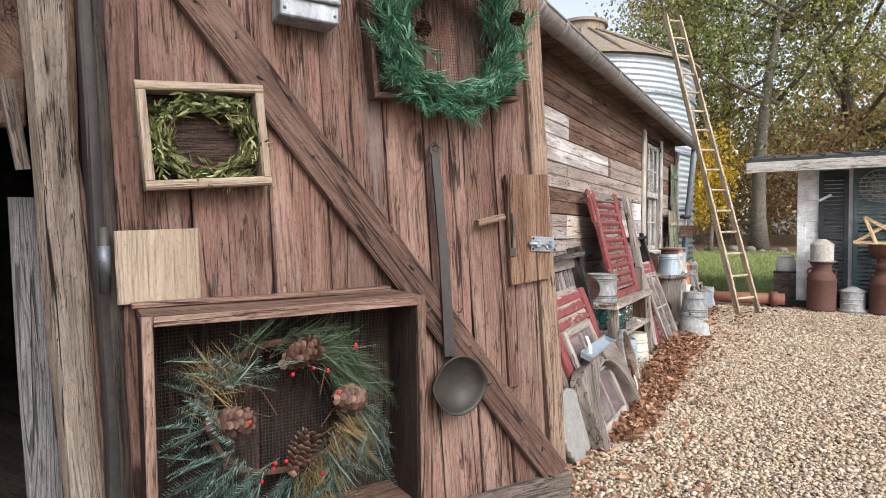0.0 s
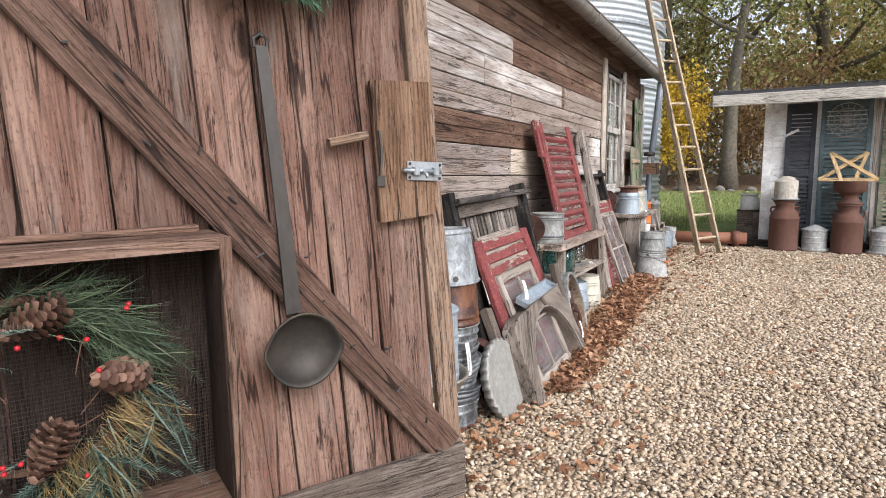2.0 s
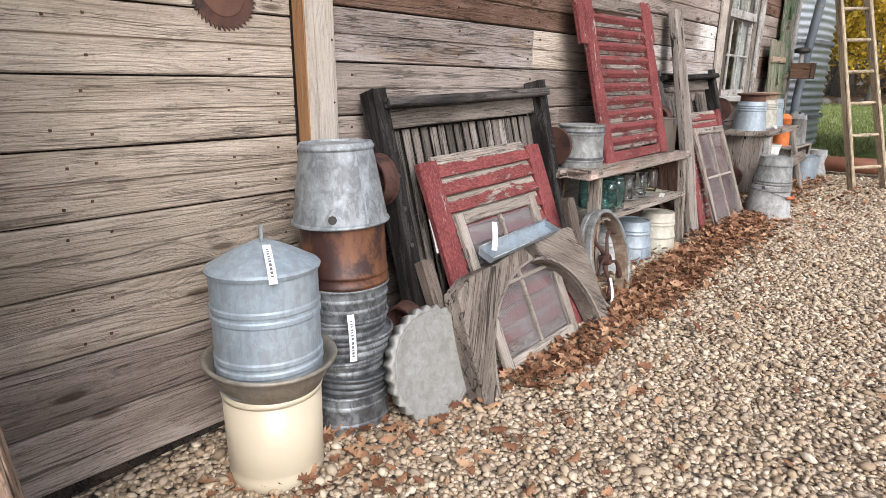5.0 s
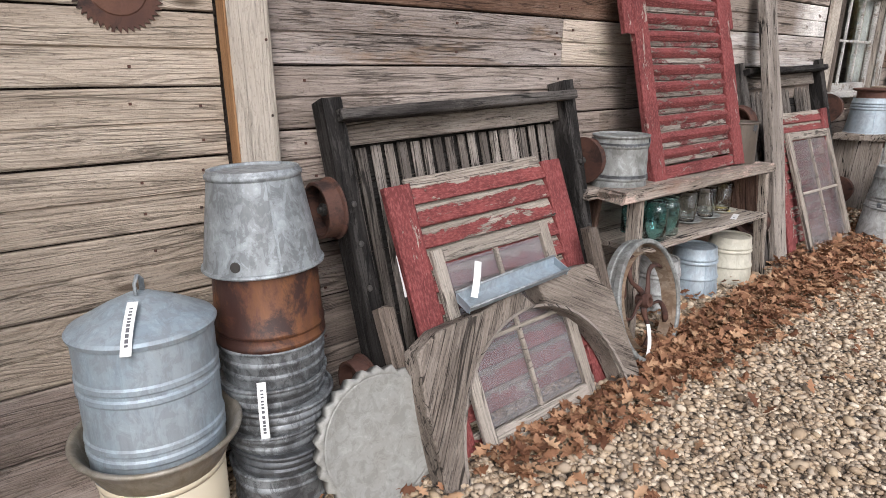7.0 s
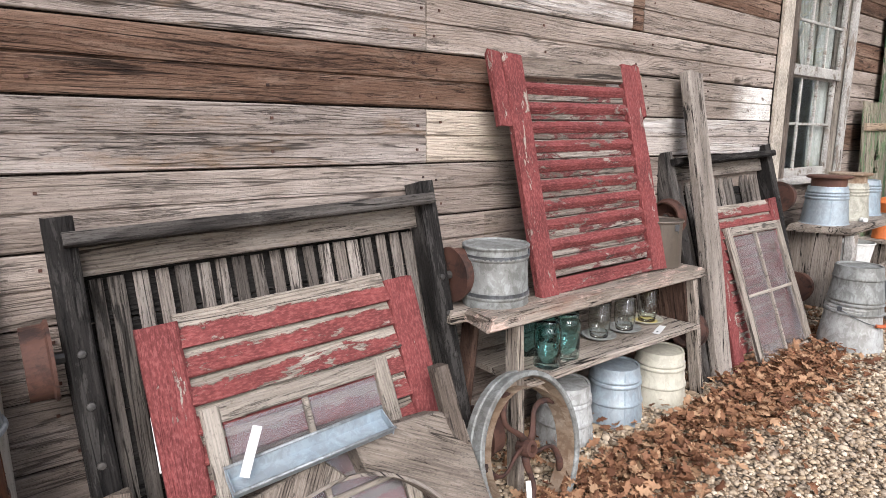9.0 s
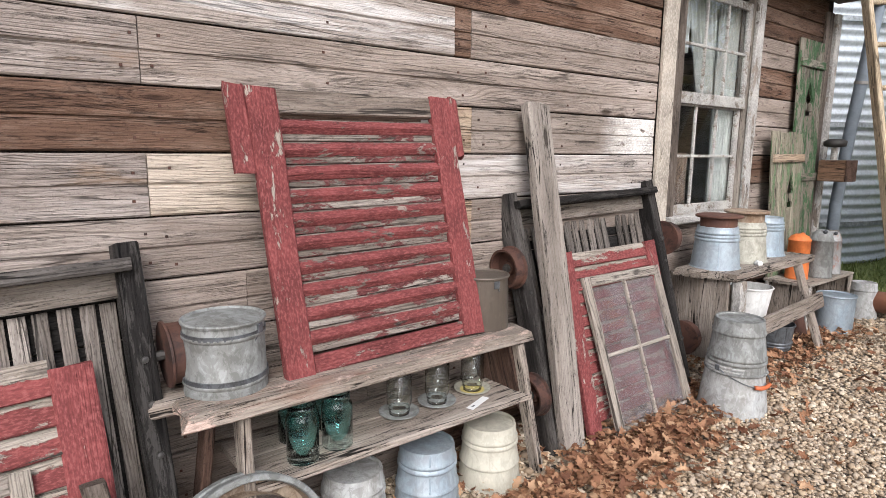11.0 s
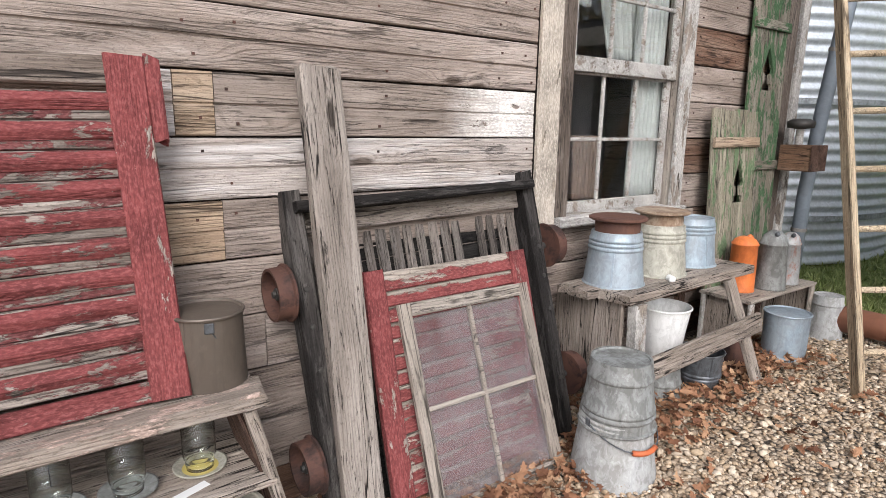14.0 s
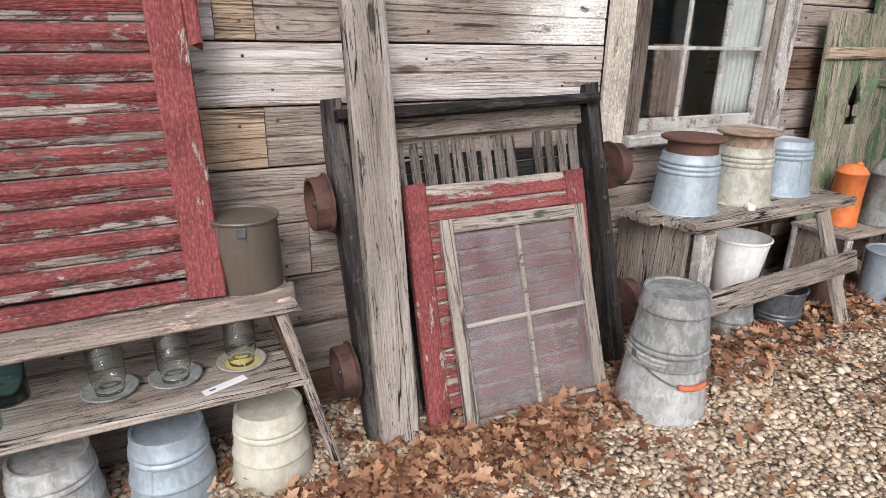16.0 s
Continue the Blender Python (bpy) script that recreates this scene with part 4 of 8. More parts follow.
def build_window():
    y0, y1, z0, z1 = WIN
    win = thing("window_1", "old six-over-six sash window with peeling white paint", "window", kind="structure")
    plank("casing", (0.0, 7.785, 1.22), (0.0, 7.785, 2.86), (1, 0, 0), 0.138, 0.028, CREAM_PAINT, win, "wide cream side board")
    plank("casing", (0.0, 8.882, 1.26), (0.0, 8.882, 2.86), (1, 0, 0), 0.10, 0.028, WHITE_PAINT, win)
    plank("jamb", (-0.02, 7.905, z0 - 0.06), (-0.02, 7.905, z1), (1, 0, 0), 0.088, 0.042, RAIL_WOOD, win)
    plank("jamb", (-0.10, 8.852, z0), (-0.10, 8.852, z1), (1, 0, 0), 0.03, 0.095, SASH_WOOD, win)
    plank("window_sill", (-0.06, 7.86, 1.295), (-0.06, 8.94, 1.295), (1, 0, 0), 0.05, 0.12, WHITE_PAINT, win)
    ins = 7.952, 8.834

    for zb, zt, x, rb, rt, name in ((1.322, 2.06, -0.075, 0.06, 0.035, "lower_sash"), (2.035, 2.75, -0.045, 0.075, 0.05, "upper_sash")):
        bm = bmesh.new()
        box_bm(x, x + 0.028, ins[0], ins[0] + 0.042, zb, zt, 0.003, bm)
        box_bm(x, x + 0.028, ins[1] - 0.042, ins[1], zb, zt, 0.003, bm)
        box_bm(x + 0.001, x + 0.027, ins[0] + 0.042, ins[1] - 0.042, zb, zb + rb, 0.003, bm)
        box_bm(x + 0.001, x + 0.027, ins[0] + 0.042, ins[1] - 0.042, zt - rt, zt, 0.003, bm)
        sash_ob = part(name, bm, WHITE_PAINT, win)
        a, b, c, d = ins[0] + 0.042, ins[1] - 0.042, zb + rb, zt - rt
        for k in (1, 2):
            y = a + (b - a) * k / 3
            part("muntin", box_bm(x + 0.004, x + 0.024, y - 0.009, y + 0.009, c, d, 0.003), WHITE_PAINT, sash_ob)
        part("muntin", box_bm(x + 0.005, x + 0.023, a, b, (c + d) / 2 - 0.009, (c + d) / 2 + 0.009, 0.003), WHITE_PAINT, sash_ob)
        for i in range(3):
            for k in range(2):
                ya, yb = a + (b - a) * i / 3 + 0.003, a + (b - a) * (i + 1) / 3 - 0.003
                za, zc = c + (d - c) * k / 2 + 0.003, c + (d - c) * (k + 1) / 2 - 0.003
                pane = part("pane", box_bm(x + 0.012, x + 0.0145, ya, yb, za, zc), WINDOW_GLASS, sash_ob)
                pane.visible_shadow = False

    def drape(name, label, ya, yb, za, zb, x, fold, material, swing=0.0):
        bm = bmesh.new()
        n, mrows = 40, 10
        grid = []
        for r in range(mrows + 1):
            f = r / mrows
            grid.append([bm.verts.new((x + fold * math.sin(s * 1.15 + 0.6 * f), ya + (yb - ya) * s / n * (1 - 0.35 * swing * f) + swing * 0.22 * f, zb + (za - zb) * f)) for s in range(n + 1)])
        for p, q in zip(grid, grid[1:]):
            for s in range(n):
                bm.faces.new((p[s], p[s + 1], q[s + 1], q[s]))
        ob = mesh_object(name, bm, material, True)
        mod = ob.modifiers.new("thick", "SOLIDIFY")
        mod.thickness = 0.003
        return tagged(ob, label, "curtain")

    drape("curtain", "white cloth curtain gathered beside the window panes", 8.55, 8.82, 1.33, 2.75, -0.11, 0.016, CURTAIN)
    drape("curtain", "white tied-back curtain behind the upper panes", 8.18, 8.58, 2.12, 2.75, -0.135, 0.016, CURTAIN, 0.8)
    drape("lace_valance", "scalloped white lace hanging in the window corner", 7.96, 8.16, 2.36, 2.75, -0.10, 0.012, CURTAIN)
    drape("hanging_cloth", "dark patterned cloth hanging inside the window", 8.24, 8.46, 1.36, 1.72, -0.24, 0.03, CLOTH)
    rod = mesh_object("curtain_rod", tube_bm([(-0.12, 7.94, 2.756), (-0.12, 8.86, 2.756)], 0.008), IRON)
    tagged(rod, "thin dark curtain rod above the window", "curtain rod")


build_window()


# ---- silo ----
def build_silo():
    cx, cy, r, top = -2.38, 12.68, 2.28, 4.90
    base = ground_z(cy)
    silo = thing("grain_silo", "round corrugated galvanised steel grain bin with lichened cone roof", "silo", pose(cx, cy, base))
    prof = []
    pitch = 0.105
    n = int((top - base) / pitch)
    for i in range(n):
        for k in range(5):
            prof.append((r + 0.02 * math.sin(2 * math.pi * k / 5), (i + k / 5) * pitch))
    h = n * pitch
    part("body", lathe_bm(prof, 96), SILO_STEEL, silo, smooth=True)
    part("roof", lathe_bm([(r - 0.05, h - 0.02), (r + 0.12, h - 0.06), (r + 0.12, h - 0.03), (0.5, h + 0.98), (0.5, h + 0.95)], 48), SILO_ROOF, silo, "rusty cone roof with yellow lichen")
    for i in range(20):
        a = 2 * math.pi * i / 20
        ca, sa = math.cos(a), math.sin(a)
        part("roof_rib", tube_bm([((r + 0.11) * ca, (r + 0.11) * sa, h - 0.02), (1.4 * ca, 1.4 * sa, h + 0.53), (0.5 * ca, 0.5 * sa, h + 1.0)], 0.03, 6), SILO_ROOF, silo)
    part("cap", lathe_bm([(0.5, h + 0.95), (0.5, h + 1.15), (0.56, h + 1.16), (0.56, h + 1.22), (0.3, h + 1.3), (0, h + 1.32)], 32), SILO_ROOF, silo)
    for k in range(4):
        z = 0.42 + k * 1.05
        part("hoop", lathe_bm([(r + 0.018, z), (r + 0.04, z), (r + 0.04, z + 0.05), (r + 0.018, z + 0.05)], 96), GALV, silo)


build_silo()


# ---- garden shed ----
def louvre_shutter(name, label, w, h, material, m, slats=26, split=True):
    ob = thing(name, label, "shutter", m)
    t = 0.03
    for x in (0.03, w - 0.03):
        part("stile", box_bm(x - 0.03, x + 0.03, 0, t, 0, h, 0.004), material, ob)
    bars = (0.05, h * 0.5, h - 0.05) if split else (0.05, h - 0.05)
    for z in bars:
        part("rail", box_bm(0.06, w - 0.06, 0.002, t - 0.002, z - 0.05, z + 0.05, 0.004), material, ob)
    data = None
    for i in range(slats):
        z = 0.12 + (h - 0.24) * i / (slats - 1)
        if abs(z - h * 0.5) < 0.07 and split:
            continue
        s = part("slat", box_bm(0.06, w - 0.06, -0.004, 0.004, -0.026, 0.026, 0.002), material, ob) if data is None else new("slat", data)
        data = s.data
        s.parent = ob
        s.matrix_basis = pose(0, t / 2, z, -32)
    return ob


def milk_can(m, material, label, r=0.17, h=0.62, lid=True, category="milk can"):
    ob = thing("milk_can", label, category, m, group="milk cans by the shed")
    part("body", lathe_bm([(0, 0), (r * 0.96, 0), (r, 0.012), (r, 0.03), (r * 0.98, 0.04), (r * 0.98, h * 0.64), (r * 1.01, h * 0.655), (r * 1.01, h * 0.675), (r * 0.97, h * 0.70), (r * 0.90, h * 0.77), (r * 0.74, h * 0.835), (r * 0.64, h * 0.86), (r * 0.62, h * 0.95), (r * 0.72, h), (r * 0.66, h), (r * 0.56, h * 0.92), (0, h * 0.90)], 32), material, ob, smooth=True)
    if lid:
        part("lid", lathe_bm([(0, h * 0.97), (r * 0.6, h * 0.97), (r * 0.78, h + 0.005), (r * 0.8, h + 0.025), (r * 0.5, h + 0.03), (0, h + 0.03)], 28), material, ob, smooth=True)
    for s in (-1, 1):
        part("handle", tube_bm([(s * r * 0.64, 0, h * 0.90), (s * r * 0.92, 0, h * 0.90), (s * r * 1.0, 0, h * 0.85), (s * r * 0.90, 0, h * 0.77)], 0.013), material, ob)
    return ob


def poultry_feeder(m, r, h, label, material=None, tray=True, ridges=(0.35, 0.6), seed=1):
    """A cone-topped galvanised poultry feeder or fount on its tray."""
    material = material or GALV
    ob = thing("poultry_feeder", label, "poultry feeder", m)
    prof = [(0, 0), (r, 0)]
    for f in ridges:
        z = h * f
        prof += [(r, z - 0.012), (r + 0.004, z - 0.006), (r + 0.004, z + 0.006), (r, z + 0.012)]
    prof += [(r, h), (0, h)]
    part("drum", lathe_bm(prof, 40), material, ob, smooth=False)
    part("lid", lathe_bm([(r + 0.006, h - 0.012), (r + 0.010, h), (r + 0.004, h + 0.008), (r * 0.55, h + r * 0.30), (r * 0.18, h + r * 0.46), (0, h + r * 0.48)], 40), material, ob, "cone lid")
    if tray:
        part("tray", lathe_bm([(0, -0.03), (r * 1.18, -0.03), (r * 1.28, 0.012), (r * 1.25, 0.014), (r * 1.15, -0.022), (0, -0.022)], 36), material, ob, smooth=True)
    return ob


def build_shed():
    fy, bz = 10.27, ground_z(10.27)
    shed = thing("garden_shed", "white clapboard garden shed with charcoal metal roof and old shutters", "shed")
    part("front_wall", box_bm(1.74, 6.4, fy, fy + 0.1, bz - 0.05, 2.50), SHED_WHITE, shed)
    part("side_wall", box_bm(1.74, 1.84, fy + 0.101, 13.0, bz - 0.05, 2.52), SHED_WHITE, shed)
    part("side_wall", box_bm(6.3, 6.4, fy + 0.101, 13.0, bz - 0.05, 2.52), SHED_WHITE, shed)
    part("back_wall", box_bm(1.84, 6.3, 12.9, 13.0, bz - 0.05, 2.52), SHED_WHITE, shed)
    part("corner_post", box_bm(1.69, 1.80, fy - 0.03, fy - 0.002, bz - 0.03, 2.5, 0.004), SHED_WHITE, shed)
    for i in range(13):
        z = bz + 0.02 + i * 0.155
        plank("clapboard", (1.80, fy - 0.003, z + 0.075), (1.97, fy - 0.003, z + 0.075), (0, -1, 0.06), 0.15, 0.014, SHED_WHITE, shed, steps=2, wear=0.001)
    part("roof_deck", box_bm(0, 5.6, 0, 3.6, -0.03, 0.02), METAL_ROOF, shed, m=pose(1.05, 9.70, 2.60, 7))
    for i in range(19):
        part("roof_rib", box_bm(-0.02, 0.02, 0, 3.6, 0.022, 0.045, 0.006), METAL_ROOF, shed, m=pose(1.10 + i * 0.3, 9.68, 2.60, 7))
    plank("fascia", (1.05, 9.70, 2.50), (6.6, 9.70, 2.50), (0, -1, 0), 0.15, 0.03, FASCIA_PAINT, shed, "pale grey-green fascia board", steps=10)
    plank("side_fascia", (1.06, 9.72, 2.50), (1.06, 13.1, 2.90), (-1, 0, 0), 0.14, 0.03, FASCIA_PAINT, shed)
    part("soffit", box_bm(1.06, 6.5, 9.70, fy, 2.505, 2.52), FASCIA_PAINT, shed)
    part("step", box_bm(0.75, 1.69, 10.35, 11.4, bz - 0.05, bz + 0.06, 0.01), GREY_INSIDE, shed, "grey plank platform beside the shed")
    part("sill_timber", box_bm(1.30, 6.4, fy - 0.16, fy - 0.032, bz - 0.04, bz + 0.10, 0.01), DARK_INSIDE, shed)
    zb = bz + 0.10
    louvre_shutter("shutter", "tall charcoal louvred shutter leaning on the shed", 0.36, 1.90, BLACK_SHUTTER, pose(1.96, fy - 0.10, zb, -2), 30)
    louvre_shutter("shutter", "wide dark teal louvred shutter leaning on the shed", 0.58, 1.92, TEAL_SHUTTER, pose(2.37, fy - 0.10, zb, -2), 30)
    louvre_shutter("shutter", "faded grey-green louvred shutter leaning on the shed", 0.40, 1.88, OLIVE_PAINT, pose(3.06, fy - 0.10, zb, -2), 30)
    louvre_shutter("shutter", "dark teal louvred shutter leaning on the shed", 0.40, 1.90, TEAL_SHUTTER, pose(3.52, fy - 0.10, zb, -2), 30)
    strip = thing("corner_strip", "pale bleached upright board between the shutters", "board")
    plank("board", (3.0, fy - 0.07, zb), (3.0, fy - 0.05, zb + 1.9), (0, -1, 0), 0.05, 0.025, SASH_WOOD, strip)
    for x, z in ((2.03, 2.06), (3.20, 2.0)):
        tag = thing("paper_tag", "white paper price tag hanging on a shutter", "tag", pose(x, fy - 0.135, z, 0, -28, 0), group="price tags on the shutters")
        part("slip", box_bm(-0.09, 0.09, -0.004, 0.0, -0.018, 0.018, 0.001), PAPER, tag)
    # wire wheel on the teal shutter
    ring = thing("wire_ring", "round white wire rack hanging on the teal shutter", "wire rack", pose(2.66, fy - 0.11, 2.21))
    for r in (0.22, 0.15, 0.08):
        part("hoop", tube_bm([(r * math.cos(a * math.pi / 16), 0, r * math.sin(a * math.pi / 16)) for a in range(32)], 0.006, 6, closed=True), WHITE_PAINT, ring)
    for k in range(8):
        a = math.pi * k / 8
        part("spoke", tube_bm([(0.22 * math.cos(a), 0.004, 0.22 * math.sin(a)), (-0.22 * math.cos(a), 0.004, -0.22 * math.sin(a))], 0.004, 5), WHITE_PAINT, ring)
    # in front of the shed
    z = ground_z(9.95)
    milk_can(pose(2.0, 9.98, z, 0, 0, 20), RUST, "rusty brown milk can standing by the shed", 0.185, 0.66)
    milk_can(pose(2.73, 9.96, z, 0, 0, -15), RUST, "rusty brown milk can with a flared funnel top", 0.185, 0.62)
    fun = thing("funnel", "rusty flared metal funnel standing on a milk can", "funnel", pose(2.73, 9.96, z + 0.652))
    part("cone", lathe_bm([(0.15, 0), (0.155, 0.02), (0.10, 0.03), (0.095, 0.10), (0.13, 0.14), (0.185, 0.165), (0.19, 0.29), (0.195, 0.30), (0.18, 0.30), (0.175, 0.175), (0.12, 0.15), (0.085, 0.10), (0.09, 0.0)], 28), RUST, fun, smooth=True)
    star = thing("wooden_star", "yellow pine lath star set point down in a rusty pot", "star ornament", pose(2.70, 10.03, z + 0.953 + 0.108, -23, 0, -3))
    pts = [(0.345 * math.cos(math.pi * (-0.5 + 0.4 * k)), 0, 0.345 * math.sin(math.pi * (-0.5 + 0.4 * k))) for k in range(5)]
    for k in range(5):
        a, b = Vector(pts[k]), Vector(pts[(k + 2) % 5])
        off = Vector((0, -0.008 * (k % 2), 0))
        plank("lath", a + off, b + off, (0, -1, 0), 0.046, 0.012, STAR_WOOD, star, steps=2, wear=0.001)
    milk_can(pose(3.50, 9.95, z, 0, 0, 40), IRON, "black milk can standing by the shed", 0.17, 0.60)
    poultry_feeder(pose(2.37, 10.02, z + 0.03), 0.15, 0.26, "grey galvanised poultry feeder on the gravel by the shed", GALV_CHALK)
    poultry_feeder(pose(3.14, 9.98, z + 0.03), 0.155, 0.27, "pale galvanised poultry feeder on the gravel by the shed", GALV_CHALK)
    stand = thing("square_tin", "rust-marked square tin canister on a milk can", "canister", pose(2.0, 9.98, z + 0.692))
    part("plate", lathe_bm([(0, 0), (0.17, 0), (0.18, 0.012), (0.17, 0.02), (0, 0.02)], 28), GALV, stand)
    part("body", lathe_bm([(0, 0.02), (0.145, 0.02), (0.145, 0.245), (0.148, 0.25), (0.06, 0.32), (0, 0.325)], 28), metal("rust_blotched_tin", (0.46, 0.46, 0.42), (0.40, 0.30, 0.20), 0.6, 0.55, 0.1, 0.1, rust=(0.22, 0.11, 0.05), rust_at=0.6), stand)
    crate = thing("wooden_crate", "grey upright wooden crate beside the shed", "crate", pose(1.55, 10.62, bz + 0.062))
    for i in range(3):
        part("slat", box_bm(-0.16 + i * 0.108, -0.055 + i * 0.108, -0.13, -0.115, 0, 0.42, 0.003), RAIL_WOOD, crate)
    part("body", box_bm(-0.155, 0.155, -0.114, 0.13, 0.0, 0.40, 0.004), RAIL_WOOD, crate)
    part("top", box_bm(-0.17, 0.17, -0.14, 0.14, 0.421, 0.44, 0.003), BRACE_WOOD, crate)
    pot = thing("stoneware_crock", "white stoneware crock standing on a wooden crate", "crock", pose(1.55, 10.62, bz + 0.503))
    part("body", lathe_bm([(0, 0), (0.13, 0), (0.135, 0.02), (0.13, 0.16), (0.10, 0.20), (0.10, 0.215), (0.12, 0.22), (0.12, 0.245), (0.09, 0.245), (0.09, 0.2), (0, 0.2)], 30), WHITE_ENAMEL, pot, smooth=True)
    drain = thing("clay_pipe", "rust-red clay drain pipe lying along the lawn edge", "pipe")
    part("pipe", tube_bm([(0.25, 9.95, 0.575), (1.55, 10.02, 0.585)], 0.085, 18), plain("terracotta_pipe", (0.20, 0.085, 0.05), 0.6), drain, smooth=True)
    part("collar", tube_bm([(1.36, 10.01, 0.583), (1.46, 10.015, 0.584)], 0.11, 18), plain("dark_terracotta", (0.15, 0.06, 0.04), 0.6), drain, smooth=True)


build_shed()


def build_ladder():
    ob = thing("ladder", "long tan wooden ladder leaning up beside the silo", "ladder")
    f1, f2 = Vector((1.0, 9.13, ground_z(9.13))), Vector((1.23, 9.42, ground_z(9.42)))
    lean_by = Vector((-1.22, 0.95, 4.66))
    t1, t2 = f1 + lean_by + Vector((0.03, 0.03, 0)), f2 + lean_by + Vector((-0.03, -0.03, 0))
    across = (f2 - f1).normalized()
    for a, b in ((f1, t1), (f2, t2)):
        plank("rail", a, b, across, 0.085, 0.035, LADDER_WOOD, ob, steps=8)
    n = 15
    for i in range(n):
        f = (i + 0.7) / n
        p, q = f1.lerp(t1, f), f2.lerp(t2, f)
        part("rung", tube_bm([p, q], 0.018, 8), LADDER_WOOD, ob)


build_ladder()


# ---- barn door, hung with things ----
DOOR = pose(0.237, 0.90, 0.0, 0, 0, math.degrees(math.atan2(0.882, 0.472)))


def on_door(u, z, out=0.0):
    """A pose on the door's face: local x along the door, z up, minus y out of it."""
    return DOOR @ pose(u, -out, z)


def build_door():
    door = thing("barn_door", "weathered red-brown plank barn door swung open with diagonal brace", "door", DOOR)
    seams = [-0.05, 0.125, 0.33, 0.50, 0.70, 0.84, 0.99, 1.12, 1.275]
    zb, zt = 0.17, 2.72

    def shear(u, z):
        f = (u + 0.05) / 1.4
        return u - (z - 1.6) * (0.038 * (1 - f) + 0.09 * f)

    for k, (a, b) in enumerate(zip(seams, seams[1:])):
        c = (a + b) / 2
        plank("door_plank", (shear(c, zb), 0.0, zb + 0.02 * math.sin(k * 2.1)), (shear(c, zt), 0.0, zt), (0, -1, 0), b - a - 0.005, 0.026 + 0.004 * math.sin(k * 3.7), DOOR_WOOD, door, wear=0.005, seed=60 + k, steps=16)
    # dark layer added behind the planks so the open seams read as shade
    for k in range(5):
        u = 0.06 + 0.27 * k
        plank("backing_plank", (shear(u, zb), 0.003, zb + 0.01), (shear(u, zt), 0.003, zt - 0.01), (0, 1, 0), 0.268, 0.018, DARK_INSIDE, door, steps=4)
    plank("edge_board", (shear(1.317, zb), 0.0, zb), (shear(1.317, zt), 0.0, zt), (0, -1, 0), 0.075, 0.04, EDGE_WOOD, door, "bleached brown edge board", wear=0.006, steps=16)
    plank("back_brace", (0.1, 0.024, 0.6), (1.3, 0.024, 0.6), (0, 1, 0), 0.15, 0.03, BRACE_WOOD, door)
    plank("back_brace", (0.05, 0.024, 2.3), (1.2, 0.024, 2.3), (0, 1, 0), 0.15, 0.03, BRACE_WOOD, door)
    plank("diagonal_brace", (-0.045, -0.032, 2.385), (1.375, -0.032, 0.655), (0, -1, 0), 0.105, 0.028, BRACE_WOOD, door, "dark brown diagonal brace board", wear=0.005, steps=18)
    plank("bottom_rail", (-0.02, -0.034, 0.565), (1.432, -0.034, 0.572), (0, -1, 0), 0.175, 0.03, RAIL_WOOD, door, "grey-brown bottom rail", wear=0.004)
    # bent nails along the brace
    rng = random.Random(3)
    for i in range(17):
        f = 0.12 + 0.86 * i / 16
        u, z = -0.02 + 1.405 * f, 2.385 - 1.73 * f
        du = rng.uniform(-0.03, 0.03)
        p = Vector((u + du, -0.060, z + du * 0.8 + rng.choice((-0.022, 0.022))))
        part("bent_nail", tube_bm([p + Vector((0, 0.004, 0)), p + Vector((0.004, -0.006, 0)), p + Vector((rng.uniform(-0.02, 0.02), -0.007, rng.uniform(-0.018, 0.018)))], 0.003, 5), IRON, door)
    plank("patch_board", (0.047, -0.034, 1.378), (0.040, -0.034, 1.560), (0, -1, 0), 0.192, 0.014, NEW_WOOD, door, "pale square plywood patch", steps=3, wear=0.001)
    plank("lock_board", (1.245, -0.034, 1.382), (1.218, -0.034, 1.758), (0, -1, 0), 0.182, 0.026, LOCK_WOOD, door, "brown rough lock board", steps=6, ragged=0.012)
    bolt = part("bolt_plate", box_bm(-0.058, 0.058, -0.004, 0, -0.027, 0.027, 0.0015), ZINC, door, "shiny zinc sliding bolt", pose(1.292, -0.062, 1.512, 0, 2, 0))
    part("bolt_bar", tube_bm([(-0.075, -0.012, 0), (0.05, -0.012, 0)], 0.007, 10), ZINC, bolt, smooth=True)
    part("bolt_knob", tube_bm([(-0.012, -0.014, 0), (-0.010, -0.030, -0.010), (-0.008, -0.032, -0.02)], 0.005, 8), ZINC, bolt, smooth=True)
    for x in (-0.035, 0.03):
        part("bolt_staple", box_bm(x - 0.009, x + 0.009, -0.022, -0.005, -0.014, 0.014, 0.003), ZINC, bolt)
    for x in (-0.05, 0.05):
        for z in (-0.019, 0.019):
            part("screw", lathe_bm([(0, 0), (0.005, 0), (0.004, 0.002), (0, 0.003)], 8), IRON, bolt, m=pose(x, -0.0045, z, 90))
    hasp = part("hasp", tube_bm([(1.15, -0.063, 1.62), (1.155, -0.066, 1.56), (1.15, -0.066, 1.50)], 0.004, 6), IRON, door)
    part("hasp_plate", box_bm(1.14, 1.165, -0.066, -0.0605, 1.47, 1.50, 0.001), IRON, hasp)
    plank("pull_handle", (1.005, -0.045, 1.582), (1.112, -0.05, 1.605), (0, -1, 0.2), 0.022, 0.03, EDGE_WOOD, door, "small worn wooden pull", steps=4)
    hinge = part("hinge", tube_bm([(-0.075, -0.03, 1.405), (-0.077, -0.03, 1.565)], 0.013, 10), IRON, door, "steel butt hinge", smooth=True)
    part("hinge_leaf", tube_bm([(-0.0755, -0.03, 1.445), (-0.0765, -0.03, 1.52)], 0.0145, 10), GALV_DARK, hinge, smooth=True)


build_door()


